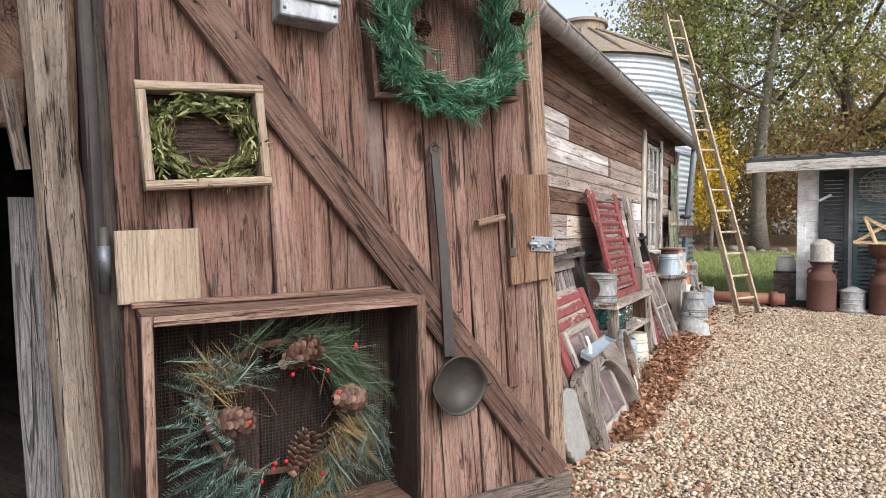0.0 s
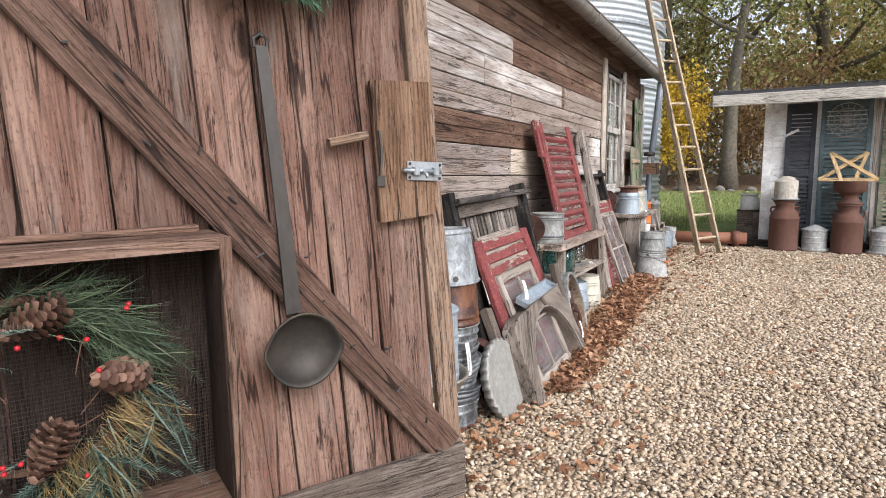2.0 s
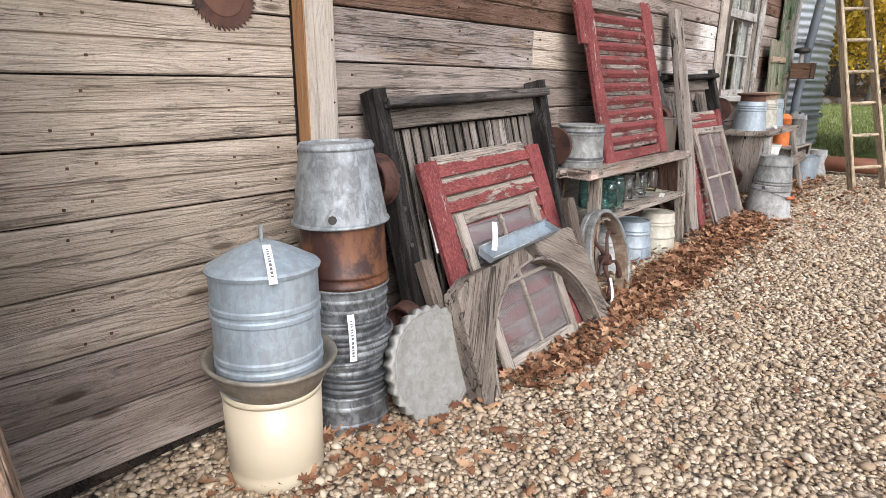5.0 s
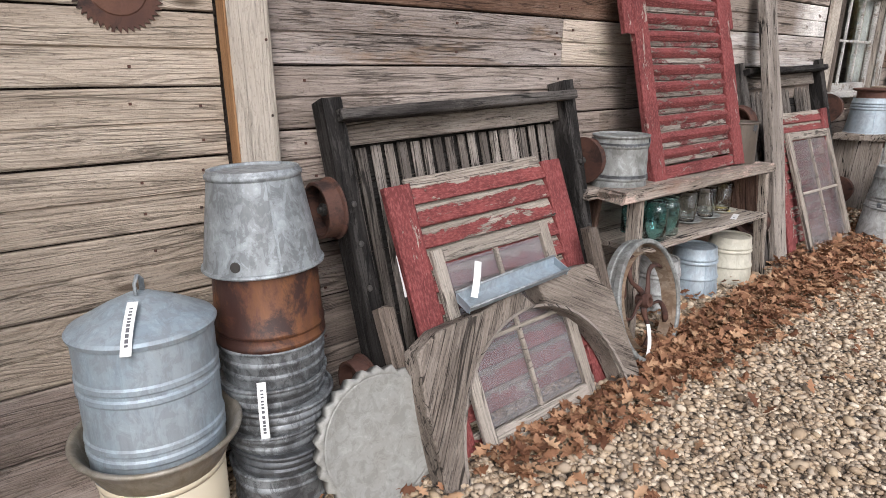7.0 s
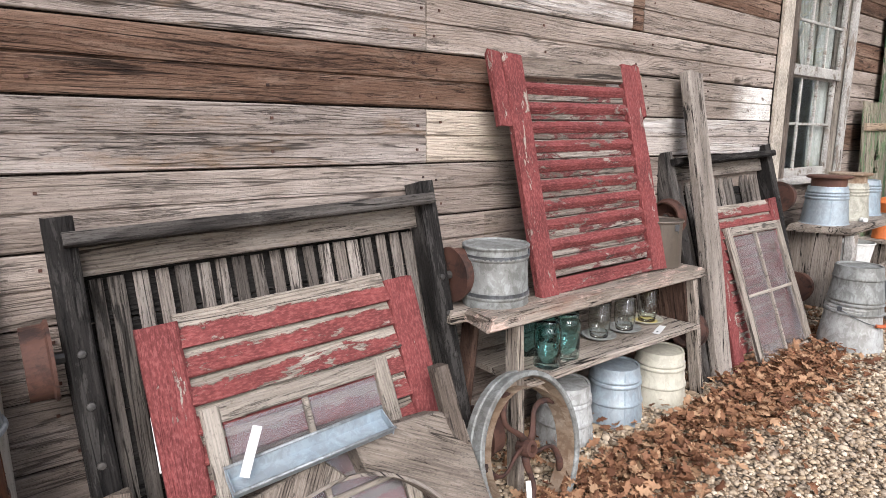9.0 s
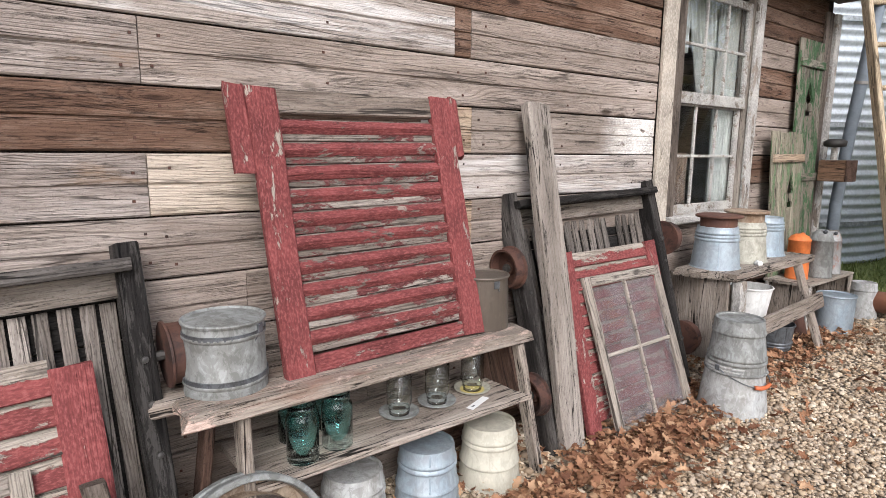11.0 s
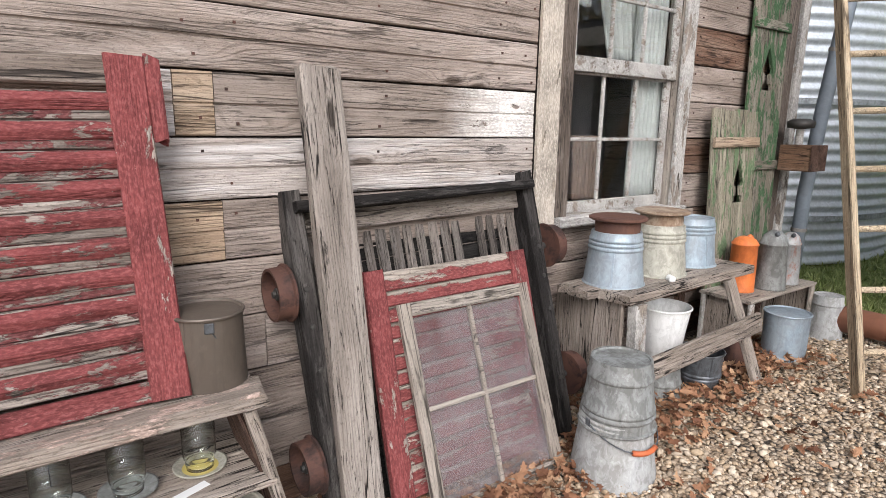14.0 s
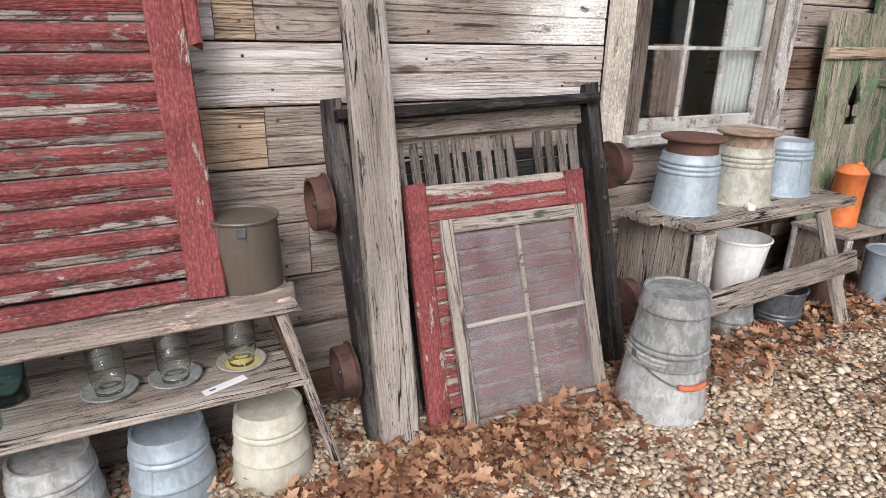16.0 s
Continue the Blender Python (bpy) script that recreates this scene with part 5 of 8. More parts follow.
# ---- greenery for the wreaths ----
class Bits:
    """Gathers many thin triangles into one mesh."""

    def __init__(self):
        self.v, self.f = [], []

    def blade(self, p, d, length, width, side):
        i = len(self.v)
        tip = p + d * length
        mid = p + d * (0.55 * length)
        self.v += [tuple(p - side * width * 0.3), tuple(p + side * width * 0.3), tuple(mid + side * width * 0.5), tuple(tip), tuple(mid - side * width * 0.5)]
        self.f += [(i, i + 1, i + 2), (i, i + 2, i + 4), (i + 4, i + 2, i + 3)]

    def sprig(self, p, d, length, needle, count, width, rng, spread=1.0, bend=0.2):
        """A twig with needles standing off it all round."""
        d = d.normalized()
        a = d.orthogonal().normalized()
        b = d.cross(a)
        curve = a * rng.uniform(-bend, bend) + b * rng.uniform(-bend, bend)
        for k in range(count):
            f = (k + 0.5) / count
            base = p + d * (length * f) + curve * (length * f * f)
            ang = rng.uniform(0, 2 * math.pi)
            out = (a * math.cos(ang) + b * math.sin(ang))
            way = (d * rng.uniform(0.35, 0.8) + out * spread * rng.uniform(0.6, 1.0)).normalized()
            self.blade(base, way, needle * rng.uniform(0.7, 1.15) * (1.1 - 0.4 * f), width, way.cross(d).normalized() if way.cross(d).length > 0.01 else a)
        self.blade(p, d + curve, length, width * 1.2, a)

    def feather(self, p, d, length, needle, rng, width=0.0030, face=Vector((0, -1, 0)), bend=0.3):
        """A flat fir twig: two dense rows of needles and a few on top."""
        d = d.normalized()
        side = d.cross(face)
        side = side.normalized() if side.length > 0.05 else d.orthogonal().normalized()
        top = side.cross(d)
        curve = side * rng.uniform(-bend, bend) + Vector((0, 0, -0.12))
        count = int(length / 0.0062)
        for k in range(count):
            f = (k + 0.5) / count
            base = p + d * (length * f) + curve * (length * f * f)
            size = needle * rng.uniform(0.8, 1.1) * (1.0 - 0.55 * max(0.0, f - 0.55) / 0.45)
            for out in (side, -side, top + side * rng.uniform(-0.7, 0.7)):
                way = (d * rng.uniform(0.55, 0.8) + out * 0.8 + top * rng.uniform(-0.1, 0.25)).normalized()
                self.blade(base, way, size, width, top if out is not top else side)
        self.blade(p, d + curve, length, width, side)

    def make(self, name, material, parent, label=""):
        return scatter_object(name, self.v, self.f, material, label or "mass of fine needles", "", parent=parent)


def pine_cone(parent, m, length, r, seed):
    """A cone of overlapping woody scales round a core."""
    rng = random.Random(seed)
    v, f = [], []
    rows = 9
    for row in range(rows):
        t = (row + 0.5) / rows
        rr = r * math.sin(math.pi * min(0.97, 0.18 + 0.78 * (1 - t))) ** 0.8
        n = max(5, int(11 * rr / r))
        for k in range(n):
            a = 2 * math.pi * (k + 0.5 * (row % 2)) / n + rng.uniform(-0.1, 0.1)
            c, s = math.cos(a), math.sin(a)
            x = length * (t - 0.5)
            w = 0.26 * r * rng.uniform(0.85, 1.15)
            i = len(v)
            inner, outer = 0.35 * rr, rr * rng.uniform(0.92, 1.08)
            lift = 0.10 * length
            for (rad, dx, side) in ((inner, -0.01 * length, -0.6), (inner, -0.01 * length, 0.6), (outer * 0.85, lift * 0.6, 1), (outer, lift, 0.5), (outer, lift, -0.5), (outer * 0.85, lift * 0.6, -1)):
                v.append((x + dx, rad * c - side * w * s, rad * s + side * w * c))
            for rad, dx in ((inner, 0.035 * length), (outer * 0.95, lift * 1.25)):
                v.append((x + dx, rad * c, rad * s))
            f += [(i, i + 1, i + 2), (i, i + 2, i + 5), (i + 5, i + 2, i + 3), (i + 5, i + 3, i + 4), (i + 6, i + 2, i + 1), (i + 6, i + 7, i + 2), (i + 7, i + 3, i + 2), (i + 6, i, i + 5), (i + 6, i + 5, i + 7), (i + 7, i + 5, i + 4), (i + 7, i + 4, i + 3)]
    me = bpy.data.meshes.new("pine_cone")
    me.from_pydata(v, [], f)
    me.materials.append(CONE)
    ob = new("pine_cone", me)
    ob.parent = parent
    ob.matrix_basis = m
    tagged(ob, "brown open pine cone")
    core = bmesh.new()
    bmesh.ops.create_icosphere(core, subdivisions=1, radius=1.0, matrix=Matrix.Diagonal((length * 0.42, r * 0.45, r * 0.45, 1)))
    part("core", core, TWIG, ob)


def berry(parent, p, r=0.006):
    bm = bmesh.new()
    bmesh.ops.create_icosphere(bm, subdivisions=2, radius=r, matrix=Matrix.Translation(p))
    part("berry", bm, BERRY, parent, smooth=True)


def wire_mesh(parent, u0, u1, z0, z1, y, step, name="wire_mesh"):
    """Hardware cloth: one mesh of crossing wires."""
    v, f = [], []
    w = 0.0006

    def strip(a, b, sx, sz):
        i = len(v)
        for p in (a, b):
            for dx, dy, dz in ((-sx, 0, -sz), (0, -w * 1.5, 0), (sx, 0, sz)):
                v.append((p[0] + dx, p[1] + dy, p[2] + dz))
        f.extend([(i, i + 1, i + 4, i + 3), (i + 1, i + 2, i + 5, i + 4)])

    n = int((u1 - u0) / step)
    for k in range(n + 1):
        u = u0 + (u1 - u0) * k / n
        strip((u, y, z0), (u, y, z1), w, 0)
    n = int((z1 - z0) / step)
    for k in range(n + 1):
        z = z0 + (z1 - z0) * k / n
        strip((u0, y - 0.0008, z), (u1, y - 0.0008, z), 0, w)
    me = bpy.data.meshes.new(name)
    me.from_pydata(v, [], f)
    me.materials.append(MESH_WIRE)
    ob = new(name, me)
    ob.parent = parent
    return ob


def build_box_wreath():
    """The deep wooden box on the door, and the wreath in it."""
    W, H, D, t = 0.712, 0.615, 0.20, 0.022
    box = thing("wooden_box", "deep old wooden crate fixed on its side to the barn door", "box", on_door(0.0, 0.75, 0.032) @ pose(0, 0, 0, 0, -0.8, 0))
    plank("top_board", (0.0, -D / 2, H - t), (W, -D / 2, H - t), (0, 0, 1), D, t, BOX_WOOD, box, steps=6, wear=0.003)
    plank("top_lip", (-0.012, -0.03, H + 0.001), (W - 0.03, -0.03, H + 0.001), (0, 0, 1), 0.05, 0.014, BOX_WOOD, box, steps=6)
    plank("bottom_board", (0.0, -D / 2, 0), (W, -D / 2, 0), (0, 0, 1), D, t, BOX_WOOD, box, steps=6, wear=0.003)
    # inner sides and back slats carry the crate's inner shade in their colour
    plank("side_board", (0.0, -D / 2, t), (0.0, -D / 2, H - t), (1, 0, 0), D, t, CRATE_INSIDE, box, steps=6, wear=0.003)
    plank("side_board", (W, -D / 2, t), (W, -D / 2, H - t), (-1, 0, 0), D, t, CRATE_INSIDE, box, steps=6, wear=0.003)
    plank("bottom_lip", (0.022, -D - 0.001, 0.012), (W - 0.022, -D - 0.001, 0.012), (0, -1, 0), 0.024, 0.008, BOX_WOOD, box, steps=6)
    for x in (-0.003, W - 0.019):
        plank("front_edge", (x + 0.012, -D - 0.001, 0.0), (x + 0.012, -D - 0.001, H), (0, -1, 0), 0.024, 0.008, BOX_WOOD, box, steps=6)
    plank("front_edge", (0.022, -D - 0.001, H - 0.012), (W - 0.022, -D - 0.001, H - 0.012), (0, -1, 0), 0.024, 0.008, BOX_WOOD, box, steps=6)
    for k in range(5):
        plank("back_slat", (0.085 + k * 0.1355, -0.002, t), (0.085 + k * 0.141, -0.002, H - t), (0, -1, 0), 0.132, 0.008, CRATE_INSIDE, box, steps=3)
    wire_mesh(box, t, W - t, t, H - t, -0.016, 0.0095)
    wreath = thing("wreath", "fir and dry pine wreath with cones and red berries", "wreath", on_door(0.335, 1.085, 0.12))
    rng = random.Random(21)
    ring = [Vector((0.19 * math.cos(a), 0.02 * math.sin(3 * a), 0.18 * math.sin(a))) for a in (2 * math.pi * k / 36 for k in range(36))]
    part("twig_ring", tube_bm(ring, 0.009, 6, closed=True), TWIG, wreath)
    fir, straw, green = Bits(), Bits(), Bits()
    # fir twigs in bunches: where round the ring, how many, and which way they run
    for mid, spread, count, way, bits in ((-2.35, 0.45, 34, -2.5, fir), (3.0, 0.4, 18, 2.8, fir), (2.6, 0.2, 9, 0.4, fir), (-0.75, 0.4, 22, -0.9, fir), (-1.6, 0.35, 20, -2.3, fir), (-0.2, 0.3, 12, -1.2, fir), (0.55, 0.4, 15, -0.6, green), (1.3, 0.4, 12, 0.3, green), (2.1, 0.3, 8, 1.2, green)):
        for k in range(count):
            a = rng.gauss(mid, spread)
            r = rng.uniform(0.14, 0.25)
            p = Vector((r * math.cos(a), rng.uniform(-0.085, 0.02), r * math.sin(a)))
            turn = way + rng.gauss(0, 0.45)
            d = Vector((math.cos(turn), rng.uniform(-0.45, 0.1), math.sin(turn)))
            length = rng.uniform(0.09, 0.155)
            tip = p + d.normalized() * length
            if abs(tip.x) > 0.325 or abs(tip.z) > 0.30:
                length *= 0.5
            bits.feather(p, d, length, 0.024, rng, 0.0042 if bits is fir else 0.003)
    # long pine needles in sprays
    for mid, count, way, fan, bits in ((-1.15, 150, -1.35, 0.35, straw), (-0.35, 110, -0.85, 0.25, straw), (2.7, 90, 2.2, 0.4, straw), (1.35, 160, 0.1, 0.4, green), (0.7, 190, -0.75, 0.35, green), (-0.9, 60, -1.6, 0.3, green)):
        for k in range(count):
            a = rng.gauss(mid, 0.22)
            r = rng.uniform(0.13, 0.21)
            turn = way + rng.gauss(0, fan)
            p = Vector((r * math.cos(a), rng.uniform(-0.085, 0.0), r * math.sin(a)))
            d = Vector((math.cos(turn), rng.uniform(-0.35, 0.15), math.sin(turn))).normalized()
            bits.blade(p, d, rng.uniform(0.08, 0.16), 0.0018, d.orthogonal().normalized())
    fir.make("fir_greenery", BLUE_NEEDLE, wreath)
    green.make("pine_greenery", NEEDLE, wreath)
    straw.make("dry_straw", STRAW, wreath)
    for u, z, rz, ry in ((-0.163, 0.005, 15, 8), (0.013, 0.150, 10, -22), (0.144, 0.021, 30, 12), (0.021, -0.110, 15, -60)):
        pine_cone(wreath, pose(u, -0.085, z, 0, ry, rz), 0.118, 0.040, int(1000 + 500 * u))
    for k in range(14):
        a = rng.choice((rng.gauss(-2.0, 0.25), rng.gauss(0.6, 0.3), rng.uniform(0, 2 * math.pi)))
        r = rng.uniform(0.10, 0.25)
        berry(wreath, (r * math.cos(a), rng.uniform(-0.12, -0.06), r * math.sin(a)), 0.0055)
    for k in range(16):
        a = rng.uniform(0, 2 * math.pi)
        p = Vector((0.15 * math.cos(a), -0.03, 0.15 * math.sin(a)))
        q = p + Vector((rng.uniform(-0.14, 0.14), -0.04, rng.uniform(-0.1, 0.1)))
        part("stem", tube_bm([p, (p + q) / 2 + Vector((0, -0.02, 0.02)), q], 0.0012, 5), TWIG, wreath)


def build_small_frame():
    W, H, D, t = 0.303, 0.262, 0.075, 0.022
    box = thing("box_frame", "pale new wood shadow box hung on the barn door", "box frame", on_door(0.012, 1.655, 0.032) @ pose(0, 0, 0, 0, -5.0, 0))
    for a, b, n, w in (((0, -D / 2, 0), (W, -D / 2, 0), (0, 0, 1), D), ((0, -D / 2, H - t), (W, -D / 2, H - t), (0, 0, 1), D), ((0, -D / 2, t), (0, -D / 2, H - t), (1, 0, 0), D), ((W, -D / 2, t), (W, -D / 2, H - t), (-1, 0, 0), D)):
        plank("side", a, b, n, w, t, NEW_WOOD, box, steps=3, wear=0.001)
    part("back", box_bm(t, W - t, -0.006, -0.001, t, H - t), BRACE_WOOD, box)
    wire_mesh(box, t, W - t, t, H - t, -0.010, 0.008)
    wreath = thing("wreath", "small olive-green herb wreath inside a box frame", "wreath", on_door(0.155, 1.795, 0.062))
    rng = random.Random(8)
    ring = [Vector((0.092 * math.cos(a), 0, 0.076 * math.sin(a))) for a in (2 * math.pi * k / 28 for k in range(28))]
    part("twig_ring", tube_bm(ring, 0.006, 6, closed=True), TWIG, wreath)
    bits = Bits()
    for k in range(210):
        a = rng.uniform(0, 2 * math.pi)
        p = Vector((rng.uniform(0.085, 0.142) * math.cos(a), rng.uniform(-0.03, 0.01), rng.uniform(0.068, 0.122) * math.sin(a)))
        d = Vector((-math.sin(a), rng.uniform(-0.6, 0.1), math.cos(a))) * rng.choice((-1, 1)) + Vector((math.cos(a), 0, math.sin(a))) * rng.uniform(-0.5, 0.4)
        bits.sprig(p, d, rng.uniform(0.02, 0.045), 0.040, 11, 0.0072, rng, 0.6)
    bits.make("herb_greenery", ROSEMARY, wreath)


def build_top_wreath():
    tray = thing("wooden_tray", "shallow dark wooden tray with wire back hung on the door", "tray", on_door(0.624, 1.952, 0.032) @ pose(0, 0, 0, 0, -5.5, 0))
    W, H, D, t = 0.54, 0.62, 0.055, 0.016
    for a, b, n in (((0, -D / 2, 0), (W, -D / 2, 0), (0, 0, 1)), ((0, -D / 2, H - t), (W, -D / 2, H - t), (0, 0, 1)), ((0, -D / 2, t), (0, -D / 2, H - t), (1, 0, 0)), ((W, -D / 2, t), (W, -D / 2, H - t), (-1, 0, 0))):
        plank("side", a, b, n, D, t, BRACE_WOOD, tray, steps=3, wear=0.002)
    wire_mesh(tray, t, W - t, t, H - t, -0.008, 0.0095)
    wreath = thing("wreath", "bright green artificial pine wreath with small cones", "wreath", on_door(0.872, 2.165, 0.11))
    rng = random.Random(14)
    ring = [Vector((0.195 * math.cos(a), 0, 0.195 * math.sin(a))) for a in (2 * math.pi * k / 32 for k in range(32))]
    part("twig_ring", tube_bm(ring, 0.010, 6, closed=True), TWIG, wreath)
    bits = Bits()
    for k in range(340):
        a = rng.uniform(0, 2 * math.pi)
        r = rng.uniform(0.155, 0.245)
        p = Vector((r * math.cos(a), rng.uniform(-0.06, 0.02), r * math.sin(a)))
        d = Vector((-math.sin(a), rng.uniform(-0.8, 0.1), math.cos(a))) * rng.choice((-1, 1)) + Vector((math.cos(a), 0, math.sin(a))) * rng.uniform(-0.4, 0.9)
        bits.sprig(p, d, rng.uniform(0.04, 0.085), 0.056, 34, 0.0030, rng, 0.75)
    bits.make("pine_greenery", NEEDLE_BRIGHT, wreath)
    for u, z in ((0.19, 0.07), (0.14, 0.15), (-0.15, -0.02), (0.05, 0.2)):
        pine_cone(wreath, pose(u, -0.09, z, 0, 90, 80), 0.045, 0.026, int(700 + 900 * u + 90 * z))


def build_ladle():
    ob = thing("iron_ladle", "long blackened iron casting ladle hanging on the door", "ladle", on_door(0.838, 1.822, 0.062))
    bowl_z = -0.755
    bm = bmesh.new()
    loops = []
    for k in range(14):
        f = k / 13
        z, x = -0.015 - 0.655 * f, 0.055 * f
        w = 0.014 + 0.006 * f
        loops.append([bm.verts.new((x + dx, dy - 0.01 * math.sin(f * 3), z)) for dx, dy in ((-w, 0), (w, 0), (w, -0.008), (-w, -0.008))])
    for a, b in zip(loops, loops[1:]):
        for k in range(4):
            bm.faces.new((a[k], a[(k + 1) % 4], b[(k + 1) % 4], b[k]))
    bm.faces.new(loops[0])
    bm.faces.new(loops[-1][::-1])
    bmesh.ops.recalc_face_normals(bm, faces=bm.faces)
    part("handle", bm, IRON, ob, "long flat iron handle")
    part("hook", tube_bm([(-0.014, -0.004, -0.02), (-0.017, -0.004, 0.0), (0, -0.004, 0.016), (0.017, -0.004, 0.0), (0.014, -0.004, -0.02)], 0.005, 6), IRON, ob)
    prof = [(0, 0.0), (0.045, 0.005), (0.075, 0.022), (0.093, 0.048), (0.096, 0.060), (0.091, 0.060), (0.086, 0.046), (0.068, 0.026), (0.040, 0.011), (0, 0.006)]
    bowl = lathe_bm(prof, 40)
    for v in bowl.verts:
        ang = math.atan2(v.co.y, v.co.x)
        lip = max(0, math.cos(ang - math.pi)) ** 30 + max(0, math.cos(ang)) ** 30
        if v.co.z > 0.04:
            k = 1 + 0.09 * lip
            v.co.x *= k
            v.co.y *= k
    part("bowl", bowl, LADLE_IRON, ob, "round pouring bowl with two lips", pose(0.062, -0.005, bowl_z, 90, 0, 0), smooth=True)
    part("nail", tube_bm([(0, 0.03, 0.006), (0, -0.016, 0.008)], 0.004, 6), IRON, ob)


def build_door_tin():
    ob = thing("metal_box", "grey galvanised metal box hung on the door", "metal box", on_door(0.335, 2.132, 0.032))
    part("body", box_bm(0, 0.165, -0.085, 0, 0, 0.16, 0.004), GALV, ob)
    part("flap", box_bm(-0.004, 0.169, -0.09, -0.0855, 0.06, 0.164, 0.002), GALV, ob)
    part("rolled_edge", tube_bm([(0.0, -0.092, 0.055), (0.166, -0.092, 0.055)], 0.006, 8), GALV, ob, smooth=True)
    for x in (0.012, 0.153):
        part("rivet", lathe_bm([(0, 0), (0.005, 0), (0.003, 0.003), (0, 0.004)], 8), GALV_DARK, ob, m=pose(x, -0.0855, 0.02, 90))


build_box_wreath()
build_small_frame()
build_top_wreath()
build_ladle()
build_door_tin()


# ---- things along the wall ----
def lean_frame(y0, xb, zb, xt, zt, slope=0.0):
    """A leaning plane: local x along the wall, y up the lean, z out of it, from its lower corner."""
    x = Vector((0, 1, slope)).normalized()
    y = Vector((xt - xb, 0, zt - zb))
    y = (y - x * y.dot(x)).normalized()
    m = Matrix((x, y, x.cross(y))).transposed().to_4x4()
    m.translation = (xb, y0, zb)
    return m


def tag_strip(m, length=0.13, writing=True, curl=0.02):
    """A curled white paper tag."""
    ob = thing("paper_tag", "white paper price tag curling off its string", "tag", m, group="price tags on the goods")
    bm = bmesh.new()
    n, w = 8, 0.0125
    rows = []
    for k in range(n + 1):
        f = k / n
        rows.append([bm.verts.new((s * w, -length * f, curl * math.sin(f * 2.2) + (0.0012 if top else 0))) for s in (-1, 1) for top in (0, 1)])
    for a, b in zip(rows, rows[1:]):
        bm.faces.new((a[0], a[2], b[2], b[0]))
        bm.faces.new((a[1], b[1], b[3], a[3]))
        bm.faces.new((a[0], b[0], b[1], a[1]))
        bm.faces.new((a[2], a[3], b[3], b[2]))
    bm.faces.new((rows[0][0], rows[0][1], rows[0][3], rows[0][2]))
    bm.faces.new((rows[-1][0], rows[-1][2], rows[-1][3], rows[-1][1]))
    part("slip", bm, PAPER, ob)
    if writing:
        ink = bmesh.new()
        rng = random.Random(4)
        y = -0.02
        while y > -length + 0.02:
            d = rng.uniform(0.004, 0.012)
            box_bm(-0.004, 0.004, y - d, y, 0, 0.0006, bm=ink, m=pose(0, 0, 0.0016 + curl * math.sin(-y / length * 2.2)))
            y -= d + 0.004
        part("writing", ink, INK, ob)
    return ob


def iron_wheel(parent, m, r=0.094, w=0.062):
    """Hollow cast wheel, open on its outer face, with a flange on the rail side."""
    prof = [(0, -w * 0.5), (r * 0.95, -w * 0.5), (r * 1.11, -w * 0.5), (r * 1.12, -w * 0.38), (r * 1.02, -w * 0.30), (r, w * 0.5), (r * 0.90, w * 0.5), (r * 0.87, -w * 0.28), (0.036, -w * 0.26), (0.03, 0.0), (0, 0.0)]
    ob = part("wheel", lathe_bm(prof, 32), RUST_DARK, parent, "rusty iron flanged wheel", m, smooth=False)
    part("axle", lathe_bm([(0, -w * 1.4), (0.016, -w * 1.4), (0.016, 0.0), (0.022, 0.0), (0.022, w * 0.2), (0.013, w * 0.22), (0.012, w * 0.38), (0, w * 0.4)], 8), IRON, ob, "dark iron axle end with nut")
    return ob


def slatted_cart(label, m, w, h, slats, missing=(), seed=1):
    """A kiln or drying cart stood on end: two black rails, a slat deck, iron wheels."""
    m = m @ Matrix.Translation((0, 0, -0.062))
    ob = thing("slatted_cart", label, "cart", m, group="slatted carts against the wall")
    rw = 0.07
    for x in (rw / 2, w - rw / 2):
        plank("rail", (x, 0, -0.035), (x, h, -0.035), (0, 0, 1), rw, 0.10, BLACK_WOOD, ob, wear=0.006, seed=seed + int(10 * x), steps=14, ragged=0.01)
    plank("top_bar", (rw - 0.035, h - 0.062, 0.020), (w - rw + 0.035, h - 0.062, 0.020), (0, 0, 1), 0.038, 0.085, BLACK_WOOD, ob, wear=0.005)
    plank("cross_board", (rw, h - 0.120, -0.006), (w - rw, h - 0.120, -0.006), (0, 0, 1), 0.078, 0.02, CART_GREY, ob, wear=0.003)
    # added boards behind the slats, coloured near black as shade in the gaps
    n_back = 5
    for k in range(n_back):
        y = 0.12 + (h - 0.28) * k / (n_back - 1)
        plank("back_board", (rw, y, -0.0555), (w - rw, y, -0.0555), (0, 0, 1), (h - 0.28) / (n_back - 1) - 0.004, 0.014, GAP_SHADE, ob)
    pitch = (w - 2 * rw) / slats
    rng = random.Random(seed)
    for i in range(slats):
        if i in missing:
            continue
        x = rw + pitch * (i + 0.5)
        plank("slat", (x, 0.03, -0.034), (x + rng.uniform(-0.004, 0.004), h - 0.162 - rng.uniform(0, 0.006), -0.034), (0, 0, 1), pitch * rng.uniform(0.60, 0.78), 0.011, SLAT_WOOD, ob, wear=0.003, steps=5)
    for x, s in ((-0.056, 1), (w + 0.056, -1)):
        for y in (h * 0.25, h * 0.725):
            iron_wheel(ob, Matrix.Translation((x, y, 0.035)) @ Matrix.Rotation(radians(-90 * s), 4, "Y"))
    for x in (rw / 2, w - rw / 2):
        for y in (h * 0.25, h * 0.62, h * 0.725, h * 0.5):
            part("bolt", lathe_bm([(0, 0), (0.012, 0), (0.010, 0.009), (0, 0.011)], 8), IRON, ob, m=pose(x, y, 0.064))
    return ob


